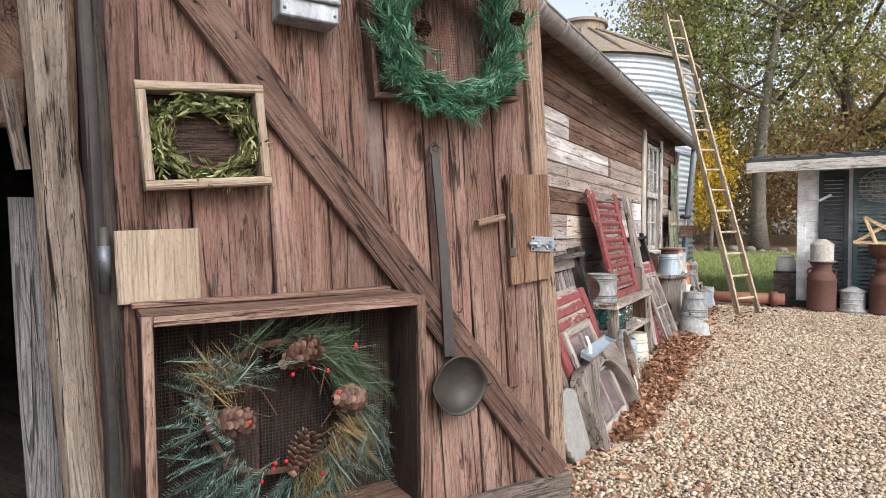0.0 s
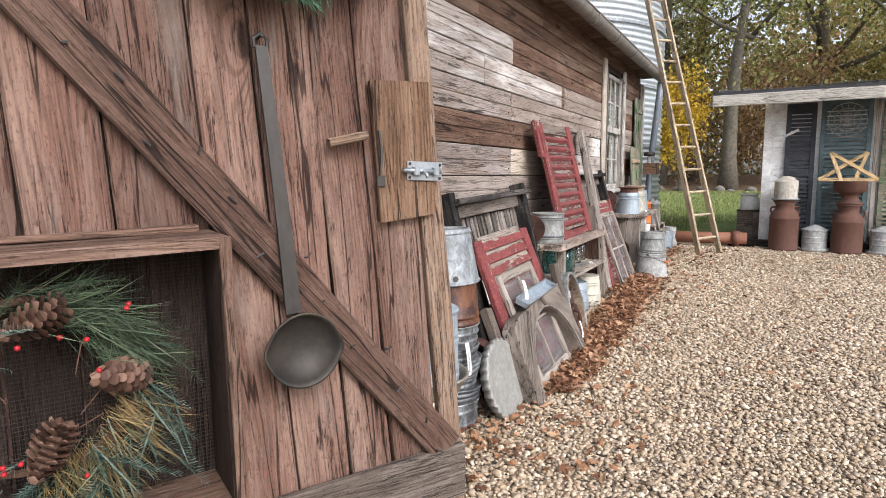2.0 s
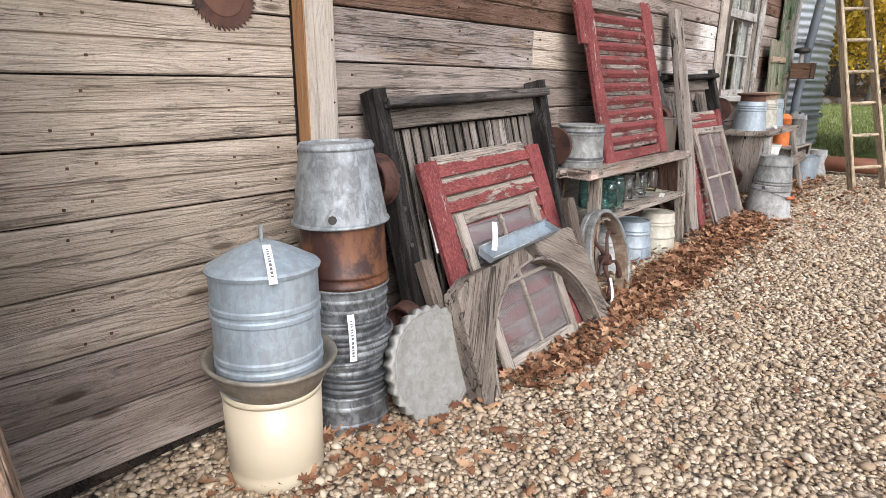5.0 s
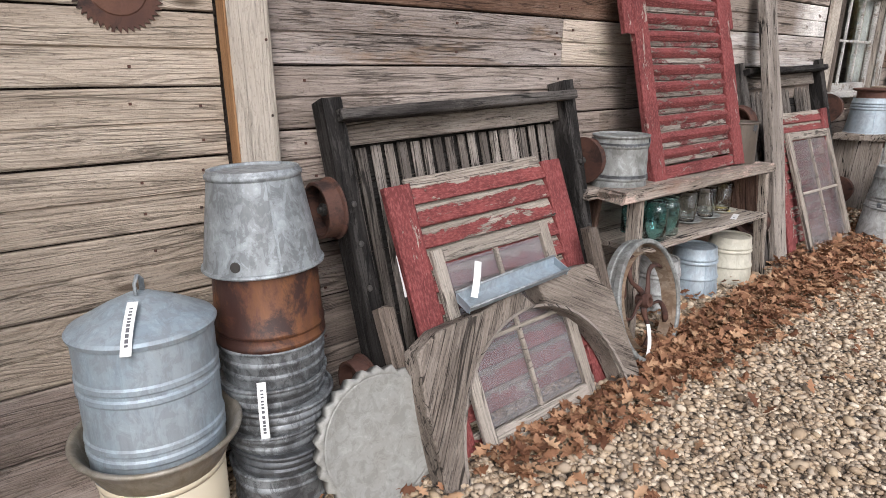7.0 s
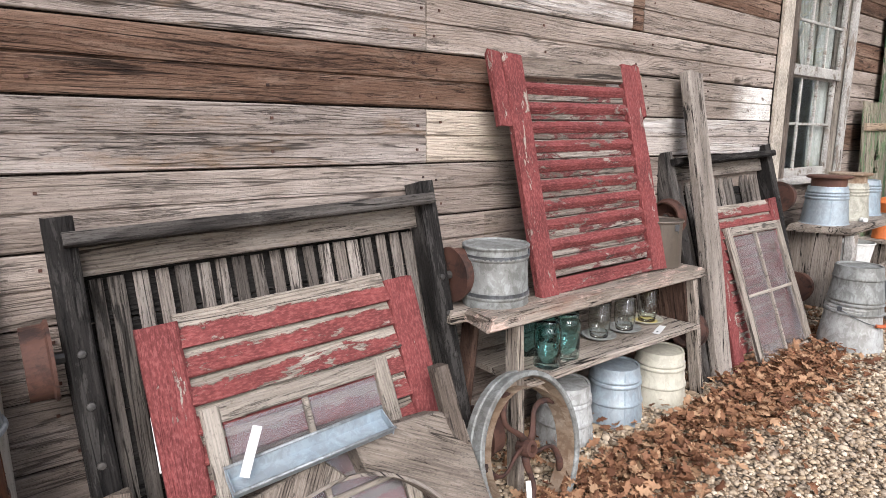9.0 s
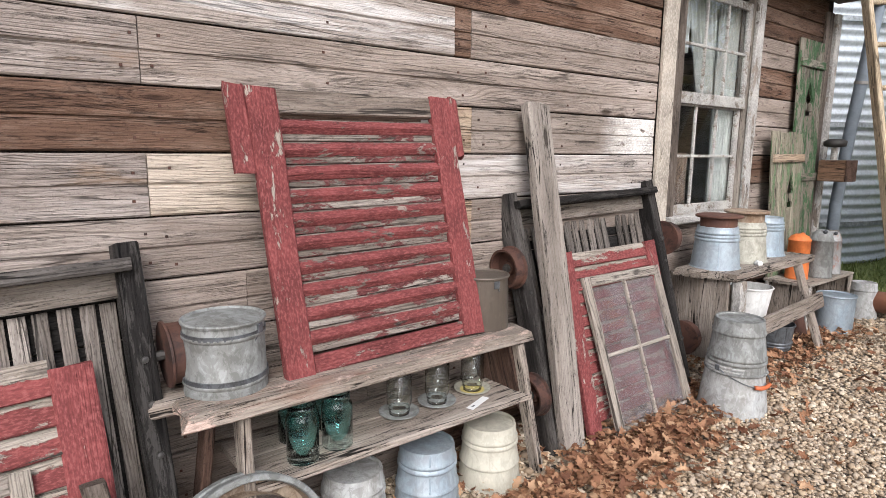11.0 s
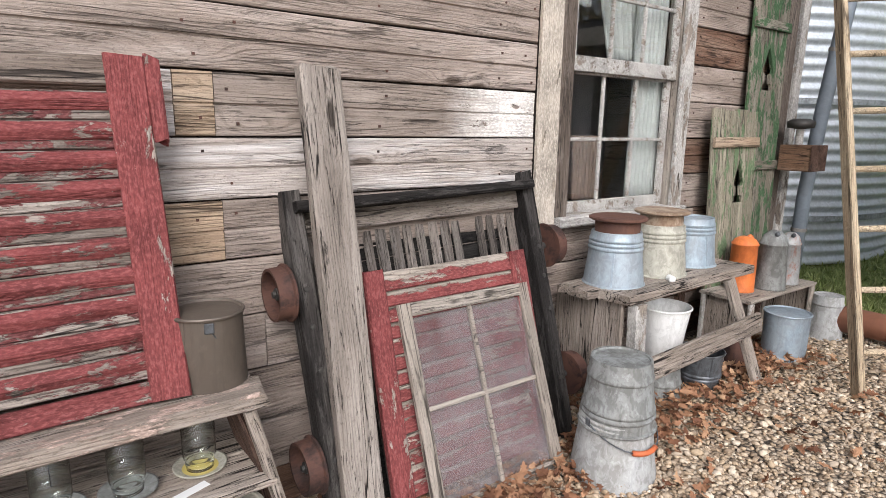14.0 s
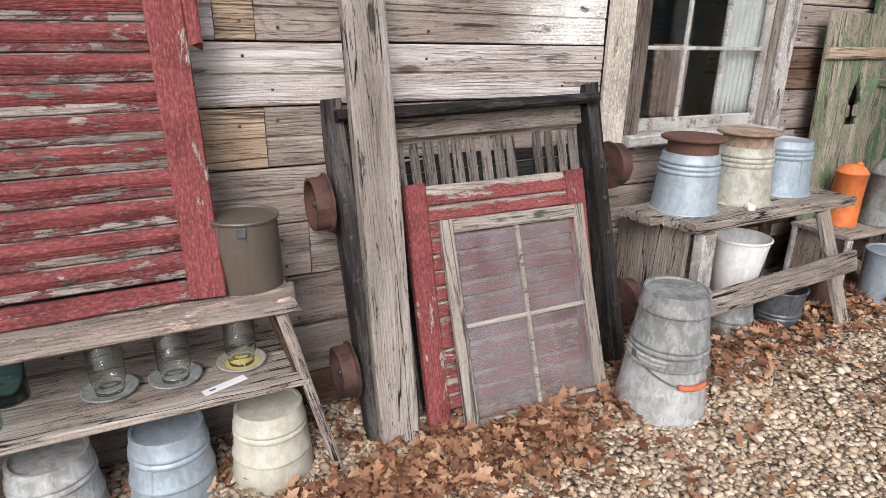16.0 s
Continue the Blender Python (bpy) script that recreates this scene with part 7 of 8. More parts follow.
def build_first_bench():
    top = 0.975
    b = thing("potting_bench", "weathered grey plank bench with a lower shelf", "bench")
    plank("top_board", (0.36, 4.86, top - 0.05), (0.36, 6.25, top - 0.045), (0, 0, 1), 0.15, 0.05, BENCH_PAINTED, b, "split thick front plank with flaking pink paint", wear=0.010, ragged=0.04)
    plank("top_board", (0.19, 4.80, top - 0.05), (0.19, 6.24, top - 0.045), (0, 0, 1), 0.18, 0.045, BENCH_WOOD, b, wear=0.008, ragged=0.05)
    plank("shelf_board", (0.32, 5.06, 0.655), (0.32, 6.27, 0.66), (0, 0, 1), 0.20, 0.028, BENCH_WOOD, b, wear=0.005)
    plank("shelf_board", (0.135, 5.06, 0.655), (0.135, 6.24, 0.66), (0, 0, 1), 0.16, 0.026, BENCH_WOOD, b, wear=0.004)
    plank("leg", (0.375, 5.075, gz(5.07) - 0.02), (0.365, 5.055, top - 0.055), (0, -1, 0), 0.075, 0.035, BENCH_WOOD, b)
    plank("leg", (0.16, 4.93, gz(4.93) - 0.02), (0.16, 5.02, top - 0.055), (0, -1, 0), 0.08, 0.035, BRACE_WOOD, b)
    plank("leg", (0.385, 6.35, gz(6.35) - 0.02), (0.385, 6.185, top - 0.055), (0, 1, 0.2), 0.07, 0.032, BENCH_WOOD, b)
    plank("leg", (0.13, 6.35, gz(6.35) - 0.02), (0.13, 6.185, top - 0.055), (0, 1, 0.2), 0.07, 0.032, BRACE_WOOD, b)
    plank("end_panel", (0.25, 6.255, 0.69), (0.25, 6.19, top - 0.06), (0, -1, 0), 0.25, 0.02, BRACE_WOOD, b)

    bp = pail("banded_pail", "lidded galvanised pail with dark bands on the bench", "pail", pose(0.262, 5.03, top - 0.004, 0, 0, 200), 0.126, 0.121, 0.235, GALV_DULL, False, (0.18, 0.8), bail=(110, -58), closed=True, seed=21)
    for f in (0.2, 0.8):
        part("band", lathe_bm([(0.127 - 0.005 * f, 0.235 * f), (0.131 - 0.005 * f, 0.235 * f), (0.131 - 0.005 * f, 0.235 * f + 0.014), (0.127 - 0.005 * f, 0.235 * f + 0.014)], 40), GALV_DARK, bp)
    red_shutter("wide red louvred shutter with worn slats standing on the bench", lean_frame(5.20, 0.345, top, 0.10, 1.95, 0.015), 0.86, 0.985, 0.105, pitch=0.0815, ears=True, first=0.10, slat_mat=RED_LOUVRE, ridges=True)
    pail("tin_can", "brown-grey tin can with wire bail on the bench", "can", pose(0.242, 6.135, top - 0.004, 0, 0, 20), 0.110, 0.106, 0.235, BROWN_TIN, False, (), bail=(60, -62), closed=True, seed=5, wobble=0.004)

    def jar(m, material, label, r=0.047, h=0.185, upside=False):
        ob = thing("glass_jar", label, "jar", m, group="glass jars on the shelf")
        prof = [(0, 0.004), (r * 0.8, 0.0), (r, 0.008), (r, h * 0.74), (r * 0.95, h * 0.80), (r * 0.84, h * 0.84), (r * 0.83, h * 0.87), (r * 0.87, h * 0.88), (r * 0.83, h * 0.90), (r * 0.87, h * 0.92), (r * 0.83, h * 0.94), (r * 0.83, h), (r * 0.78, h), (r * 0.78, h * 0.86), (r * 0.89, h * 0.79), (r * 0.94, h * 0.72), (r * 0.94, 0.014), (0, 0.012)]
        if upside:
            prof = [(a, h - z) for a, z in prof]
        part("glass", lathe_bm(prof, 28), material, ob, smooth=True).visible_shadow = False
        return ob

    s = 0.684
    for x, y, mt, lb in ((0.345, 5.245, JAR_TEAL, "pale aqua glass canning jar on the shelf"), (0.325, 5.385, JAR_TEAL, "teal glass canning jar on the shelf"), (0.19, 5.28, JAR_TEAL, "dusty aqua glass jar on the shelf"), (0.17, 5.43, JAR_TEAL, "teal glass jar at the back of the shelf")):
        ob = jar(pose(x, y, s, 0, 0, 30), mt, lb, 0.055, 0.205)
    for k, (x, y) in enumerate(((0.245, 5.70), (0.25, 5.885), (0.235, 6.09))):
        dish = thing("saucer", "small grey metal saucer under an upturned jar" if k < 2 else "pale saucer with yellow wax under a jar", "saucer", pose(x, y, s))
        part("dish", lathe_bm([(0, 0.004), (0.045, 0.004), (0.075, 0.018), (0.081, 0.019), (0.080, 0.014), (0.048, 0.0), (0, 0.0)], 32), GALV_DULL if k < 2 else GALV_YELLOW, dish, smooth=True)
        if k == 2:
            part("wax", lathe_bm([(0, 0.0085), (0.054, 0.0085), (0.056, 0.0065), (0, 0.0065)], 28), plain("yellow_wax", (0.42, 0.34, 0.10), 0.4), dish)
        jar(pose(x, y, s + 0.0095), JAR_CLEAR, "clear glass jar standing upside down on a saucer", 0.05, 0.175, True)
    card = thing("paper_tag", "white paper price tag lying on the shelf", "tag", pose(0.355, 6.02, s + 0.003, 0, 0, 20), group="price tags on the goods")
    part("slip", box_bm(-0.016, 0.016, -0.07, 0.07, 0, 0.0015), PAPER, card)
    part("writing", box_bm(-0.004, 0.004, -0.05, -0.03, 0.0018, 0.0022), INK, card)
    for x, y, mt, lb in ((0.225, 5.50, GALV_CHALK, "upturned chalky galvanised pail under the bench"), (0.25, 5.835, GALV_BLUE, "upturned blue-grey galvanised pail under the bench"), (0.285, 6.155, CREAM_PAIL, "upturned cream enamelled pail under the bench")):
        pail("upturned_pail", lb, "pail", pose(x, y, gz(y) - 0.005, 0, 0, 40), 0.112, 0.140, 0.275, mt, True, (0.22, 0.30, 0.62), seed=int(100 * y) % 17, group="upturned pails under the bench")


build_first_bench()


def build_second_group():
    pl = thing("wooden_post", "tall split grey wooden post leaning on the wall", "post")
    plank("post", (0.375, 6.60, gz(6.6) - 0.01), (0.045, 6.597, 1.945), (1, 0, 0.2), 0.15, 0.055, POST_GREY, pl, wear=0.008, ragged=0.08, steps=22)
    plank("back_strip", (0.34, 6.66, gz(6.6) - 0.01), (0.03, 6.657, 1.92), (1, 0, 0.2), 0.05, 0.03, BRACE_WOOD, pl, wear=0.006)
    slatted_cart("black slatted wooden cart with rusty wheels behind a red shutter", lean_frame(6.50, 0.375, gz(6.5) - 0.01, 0.035, 1.51, 0.03), 1.215, 1.29, 17, missing=(12,), seed=7)
    red_shutter("narrow red shutter with peeling slats leaning on a cart", lean_frame(6.715, 0.425, gz(6.72) - 0.005, 0.165, 1.235, 0.008), 0.815, 0.965, 0.088, pitch=0.06, first=0.02, slat_mat=RED_SLAT)
    sash_window("pale four-pane wooden window sash leaning on a red shutter", lean_frame(6.83, 0.51, gz(6.85) + 0.005, 0.215, 1.10, -0.005), 0.665, 0.835, stile=0.052, bottom=0.07)

    x, y = 0.64, 7.635
    z = gz(y) - 0.012
    pail("upturned_pail", "tall upturned galvanised pail on the gravel with orange bail grip", "pail", pose(x, y, z, 0, 0, 0), 0.142, 0.178, 0.30, GALV_CHALK, True, (0.10, 0.16), seed=4)
    pail("upturned_pail", "dirty upturned galvanised pail on top of another pail", "pail", pose(x + 0.004, y, z + 0.235, 0, 0, 60), 0.122, 0.152, 0.285, GALV_DULL, True, (0.25, 0.72, 0.80), bail=(-70, -25, 1.3), grip=plain("orange_grip_paint", (0.50, 0.13, 0.05), 0.5), seed=8)

    # second bench
    top = 1.045
    b = thing("potting_bench", "grey plank bench with slanted legs and peeling white post", "bench")
    plank("top_board", (0.42, 7.86, top - 0.060), (0.42, 8.93, top - 0.045), (0, 0, 1), 0.17, 0.045, BENCH_WOOD, b, wear=0.008, ragged=0.03)
    plank("top_board", (0.24, 7.79, top - 0.058), (0.24, 8.93, top - 0.045), (0, 0, 1), 0.18, 0.042, BENCH_WOOD, b, wear=0.008, ragged=0.03)
    plank("leg", (0.46, 7.965, gz(7.96) - 0.02), (0.45, 7.945, top - 0.064), (1, 0, 0), 0.075, 0.06, WHITE_PAINT, b, "peeling white post leg")
    plank("end_panel", (0.25, 7.90, 0.48), (0.25, 7.90, top - 0.062), (0, -1, 0), 0.40, 0.025, BENCH_WOOD, b, "grey end panel")
    plank("leg", (0.605, 8.89, gz(8.89) - 0.02), (0.475, 8.70, top - 0.05), (1, 0, 0.2), 0.075, 0.035, BENCH_WOOD, b)
    plank("leg", (0.12, 8.82, gz(8.85) - 0.02), (0.16, 8.78, top - 0.05), (1, 0, 0.2), 0.075, 0.035, BRACE_WOOD, b)
    plank("side_rail", (0.555, 7.84, 0.685), (0.585, 8.86, 0.76), (1, 0, 0.2), 0.10, 0.028, BENCH_WOOD, b)
    plank("back_panel", (0.14, 8.1, 0.93), (0.14, 8.95, 0.93), (1, 0, 0.1), 0.22, 0.02, BRACE_WOOD, b)
    for x, y, mt, lid, lb in ((0.285, 8.01, GALV_BLUE, RUST, "upturned galvanised pail with rusty iron lid on the bench"), (0.29, 8.35, GALV_YELLOW, RUST_PALE, "upturned yellowed pail with pale rusty lid on the bench"), (0.26, 8.675, GALV_BLUE, None, "upturned blue-grey pail on the bench")):
        pail("upturned_pail", lb, "pail", pose(x, y, top - 0.004 - (0.014 if y < 8.2 else 0.006 if y < 8.5 else 0.0), 0, 0, 15), 0.117, 0.142, 0.258, mt, True, (0.14, 0.22, 0.30), seed=int(10 * y), group="upturned pails on the bench")
        if lid:
            cap = thing("iron_flange", "thick rusty iron flange standing on an upturned pail", "flange", pose(x + 0.004, y, top + (0.238 if y < 8.2 else 0.246)), group="iron flanges on pails")
            part("collar", lathe_bm([(0, 0), (0.104, 0), (0.105, 0.050), (0.124, 0.054), (0.135, 0.060), (0.136, 0.068), (0.126, 0.073), (0, 0.070)], 36, 0.02, 3), lid, cap, smooth=False)
    spool = thing("porcelain_spool", "small white porcelain spool lying on the bench", "spool", pose(0.44, 8.25, top + 0.004, 90, 0, 60))
    part("spool", lathe_bm([(0, -0.02), (0.017, -0.02), (0.017, -0.008), (0.011, -0.004), (0.011, 0.004), (0.017, 0.008), (0.017, 0.02), (0, 0.02)], 16), WHITE_ENAMEL, spool, smooth=True)
    z = gz(8.39)
    pail("upturned_pail", "upturned grey galvanised tub under the bench", "pail", pose(0.345, 8.38, z - 0.01), 0.095, 0.118, 0.225, GALV_DULL, True, (0.2, 0.6), seed=3)
    pail("enamel_pail", "white enamelled pail with dark rim under the bench", "pail", pose(0.37, 8.33, z + 0.215), 0.088, 0.128, 0.29, WHITE_ENAMEL, False, (), seed=2, wobble=0.003)
    pail("galvanised_tub", "dark galvanised tub on the gravel under the bench", "tub", pose(0.41, 8.65, gz(8.65) - 0.01), 0.105, 0.118, 0.21, GALV_DARK, False, (0.3, 0.4), seed=6)
    can = thing("metal_funnel", "dark rusty metal funnel standing under the bench", "funnel", pose(0.40, 8.99, gz(9.0) - 0.01))
    part("cone", lathe_bm([(0.10, 0), (0.105, 0.004), (0.05, 0.20), (0.02, 0.26), (0.016, 0.26), (0.045, 0.20), (0.098, 0.002)], 24), RUST_DARK, can, smooth=True)

    # crate shelf with jugs
    top = 0.80
    c = thing("wooden_crate", "pale wooden crate on end used as a shelf", "crate")
    plank("top_board", (0.29, 9.06, top - 0.02), (0.29, 9.90, top - 0.02), (0, 0, 1), 0.32, 0.02, SASH_WOOD, c, wear=0.002)
    for y in (9.09, 9.87):
        plank("side_board", (0.28, y, gz(y) - 0.01), (0.28, y, top - 0.021), (0, 1, 0), 0.30, 0.018, BENCH_WOOD, c)
        for x in (0.43, 0.14):
            plank("corner_strip", (x, y - 0.005, gz(y) - 0.01), (x, y - 0.005, top - 0.021), (1, 0, 0), 0.045, 0.02, WHITE_PAINT if y < 9.5 else SASH_WOOD, c)
    plank("back_board", (0.13, 9.12, 0.62), (0.13, 9.84, 0.62), (1, 0, 0), 0.28, 0.015, BRACE_WOOD, c)

    def jug(m, r, rt, h, dome, material, label, spout=True):
        ob = thing("metal_jug", label, "jug", m, group="metal jugs on the crate")
        part("body", lathe_bm([(0, 0), (r, 0), (r + 0.002, 0.006), (r, 0.012), (rt, h), (rt + 0.004, h + 0.002), (rt + 0.004, h + 0.008), (rt, h + 0.012), (rt * 0.8, h + dome * 0.7), (rt * 0.4, h + dome), (0, h + dome)], 32), material, ob, smooth=True)
        return ob

    j = jug(pose(0.273, 9.264, top, 0, 0, 10), 0.078, 0.074, 0.285, 0.05, ORANGE_TIN, "orange painted metal jug with ribbed hose handle on a crate")
    pts = [(0.0, 0.05, 0.31), (0.0, 0.085, 0.325), (0.0, 0.108, 0.30), (0.0, 0.108, 0.22), (0.0, 0.10, 0.14), (0.0, 0.082, 0.11)]
    fine = []
    for a, b2 in zip(pts, pts[1:]):
        for k in range(8):
            fine.append(tuple(Vector(a).lerp(Vector(b2), k / 8)))
    part("hose", tube_bm(fine, [0.014 + 0.003 * (k % 2) for k in range(len(fine))], 10), ORANGE_TIN, j, "ribbed orange hose handle")
    g1 = jug(pose(0.345, 9.475, top, 0, 0, 0), 0.092, 0.078, 0.275, 0.085, GALV_DULL, "grey galvanised watering jug with domed top")
    part("knob", tube_bm([(0.02, -0.03, 0.34), (0.04, -0.055, 0.352)], 0.014, 10), GALV_DARK, g1, smooth=True)
    g2 = jug(pose(0.34, 9.70, top, 0, 0, 0), 0.076, 0.062, 0.255, 0.075, metal("rust_patched_tin", (0.36, 0.37, 0.37), (0.28, 0.27, 0.25), 0.5, 0.55, 0.2, 0.2, rust=(0.30, 0.09, 0.05), rust_at=0.56), "rust-patched galvanised watering jug with domed top")
    part("knob", tube_bm([(0.02, -0.02, 0.31), (0.035, -0.045, 0.322)], 0.013, 10), GALV_DARK, g2, smooth=True)
    pail("lidded_tub", "galvanised lidded tub on the gravel before the crate", "tub", pose(0.515, 9.385, gz(9.38) - 0.01), 0.120, 0.124, 0.29, GALV_BLUE, False, (0.08,), closed=True, seed=12)
    pail("upturned_pail", "upturned grey galvanised pail at the barn corner", "pail", pose(0.52, 9.93, gz(9.93) - 0.01), 0.085, 0.108, 0.285, GALV_CHALK, True, (0.2,), seed=13)

    # green board shutters with arrow cut-outs
    def board_shutter(label, m, w, h, n, material, battens, cut_y, batten_mat):
        ob = thing("board_shutter", label, "shutter", m, group="green board shutters on the wall")
        bw = w / n
        mid = n // 2
        for k in range(n):
            if k != mid:
                plank("board", (bw * (k + 0.5), 0, 0), (bw * (k + 0.5), h - 0.01 * (k % 2), 0), (0, 0, 1), bw - 0.004, 0.02, material, ob, wear=0.002, steps=6)
        a, b2 = bw * mid + 0.002, bw * (mid + 1) - 0.002
        cx, tip, s = (a + b2) / 2, cut_y + 0.27, (b2 - a) / 2 - 0.004
        half = [(0.0, tip), (s * 0.95, cut_y + 0.13), (s * 0.9, cut_y + 0.11), (s * 0.5, cut_y + 0.10), (s * 0.5, cut_y + 0.045), (s * 0.9, cut_y + 0.04), (s * 0.9, cut_y), (0.0, cut_y)]
        right = [(cx + x2, y2) for x2, y2 in half] + [(cx, 0.0), (b2, 0.0), (b2, h), (cx, h)]
        left = [(2 * cx - x2, y2) for x2, y2 in right]
        for outline in (right, left):
            bm = slab_bm([(y2, -x2) for x2, y2 in outline], 0.019)
            part("cut_board", bm, material, ob, m=Matrix.Rotation(radians(90), 4, "Z"))
        for y2 in battens:
            plank("batten", (0.0, y2, 0.021), (w, y2, 0.021), (0, 0, 1), 0.06, 0.018, batten_mat, ob, wear=0.002)
        return ob

    board_shutter("tall worn green board shutter with an arrow cut-out", lean_frame(9.50, 0.075, 1.09 - 0.29, 0.025, 2.60), 0.44, 1.80, 3, GREEN_PAINT, (0.74, 1.62), 1.22, GREEN_PAINT)
    board_shutter("short faded green board shutter with an arrow cut-out", lean_frame(9.09, 0.125, 0.80, 0.065, 1.89), 0.52, 1.09, 4, OLIVE_PAINT, (0.89,), 0.515, TAN_SIDING)


build_second_group()


# ---- trees, far bushes ----
def tree(name, label, x, y, h, r, spread, low, leaves, material, seed, lean=0.0, leaf=0.16):
    rng = random.Random(seed)
    z0 = ground_z(y)
    ob = thing(name, label, "tree", pose(x, y, z0))
    bm = bmesh.new()
    pts = [Vector((lean * f * f * h * 0.3 + 0.12 * math.sin(3 * f + seed), 0.1 * math.sin(4 * f + seed), h * 0.8 * f)) for f in (k / 10 for k in range(11))]
    tube_bm(pts, [r * (1.35 if k == 0 else 1.0) * (1 - 0.085 * k) for k in range(11)], 10, bm)
    tips = []
    for k in range(13):
        f = rng.uniform(0.3, 0.95)
        p = pts[0].lerp(pts[-1], f)
        a = rng.uniform(0, 2 * math.pi)
        length = spread * rng.uniform(0.55, 1.0) * (1.15 - 0.6 * abs(f - 0.5))
        d = Vector((math.cos(a), math.sin(a), rng.uniform(0.25, 0.75)))
        limb = [p + d * (length * s / 4) + Vector((0, 0, 0.08 * length * (s / 4) ** 2)) + Vector((rng.uniform(-0.12, 0.12), rng.uniform(-0.12, 0.12), 0)) for s in range(5)]
        tube_bm(limb, [r * 0.42 * (1 - f * 0.4) * (1 - 0.2 * s) for s in range(5)], 6, bm)
        tips += limb[2:]
        for s in (2, 3):
            d2 = Vector((rng.uniform(-1, 1), rng.uniform(-1, 1), rng.uniform(-0.1, 0.8))).normalized()
            q = limb[s]
            tw = [q, q + d2 * length * 0.22, q + d2 * length * 0.4 + Vector((0, 0, 0.1))]
            tube_bm(tw, [r * 0.12, r * 0.08, r * 0.03], 5, bm)
            tips += tw[1:]
    part("trunk", bm, BARK, ob, "grey-brown trunk and limbs", smooth=True)
    nrng = np.random.default_rng(seed)
    centres = np.array([tuple(t) for t in tips if t.z > low] + [(spread * 0.75 * math.cos(a) * q, spread * 0.75 * math.sin(a) * q, low + (h - low) * g) for a, q, g in ((rng.uniform(0, 6.283), rng.uniform(0.3, 1.1), rng.uniform(0.0, 0.97)) for _ in range(45))])
    pick = nrng.integers(0, len(centres), leaves)
    pos = centres[pick] + nrng.normal(0, 1, (leaves, 3)) * np.array([0.62, 0.62, 0.42]) * (spread / 4.2)
    base = np.array([[-0.5, 0, 0], [0.0, -0.32, 0.06], [0.5, 0, 0], [0.0, 0.32, 0.06]]) * leaf
    size = nrng.uniform(0.6, 1.3, leaves)
    v = np.einsum("nij,kj->nki", turns(leaves, nrng, 2.2), base) * size[:, None, None] + pos[:, None, :]
    f = np.arange(leaves * 4).reshape(-1, 4)
    scatter_object("crown", v.reshape(-1, 3), f, material, "loose autumn leaf crown", "", parent=ob)
    return ob


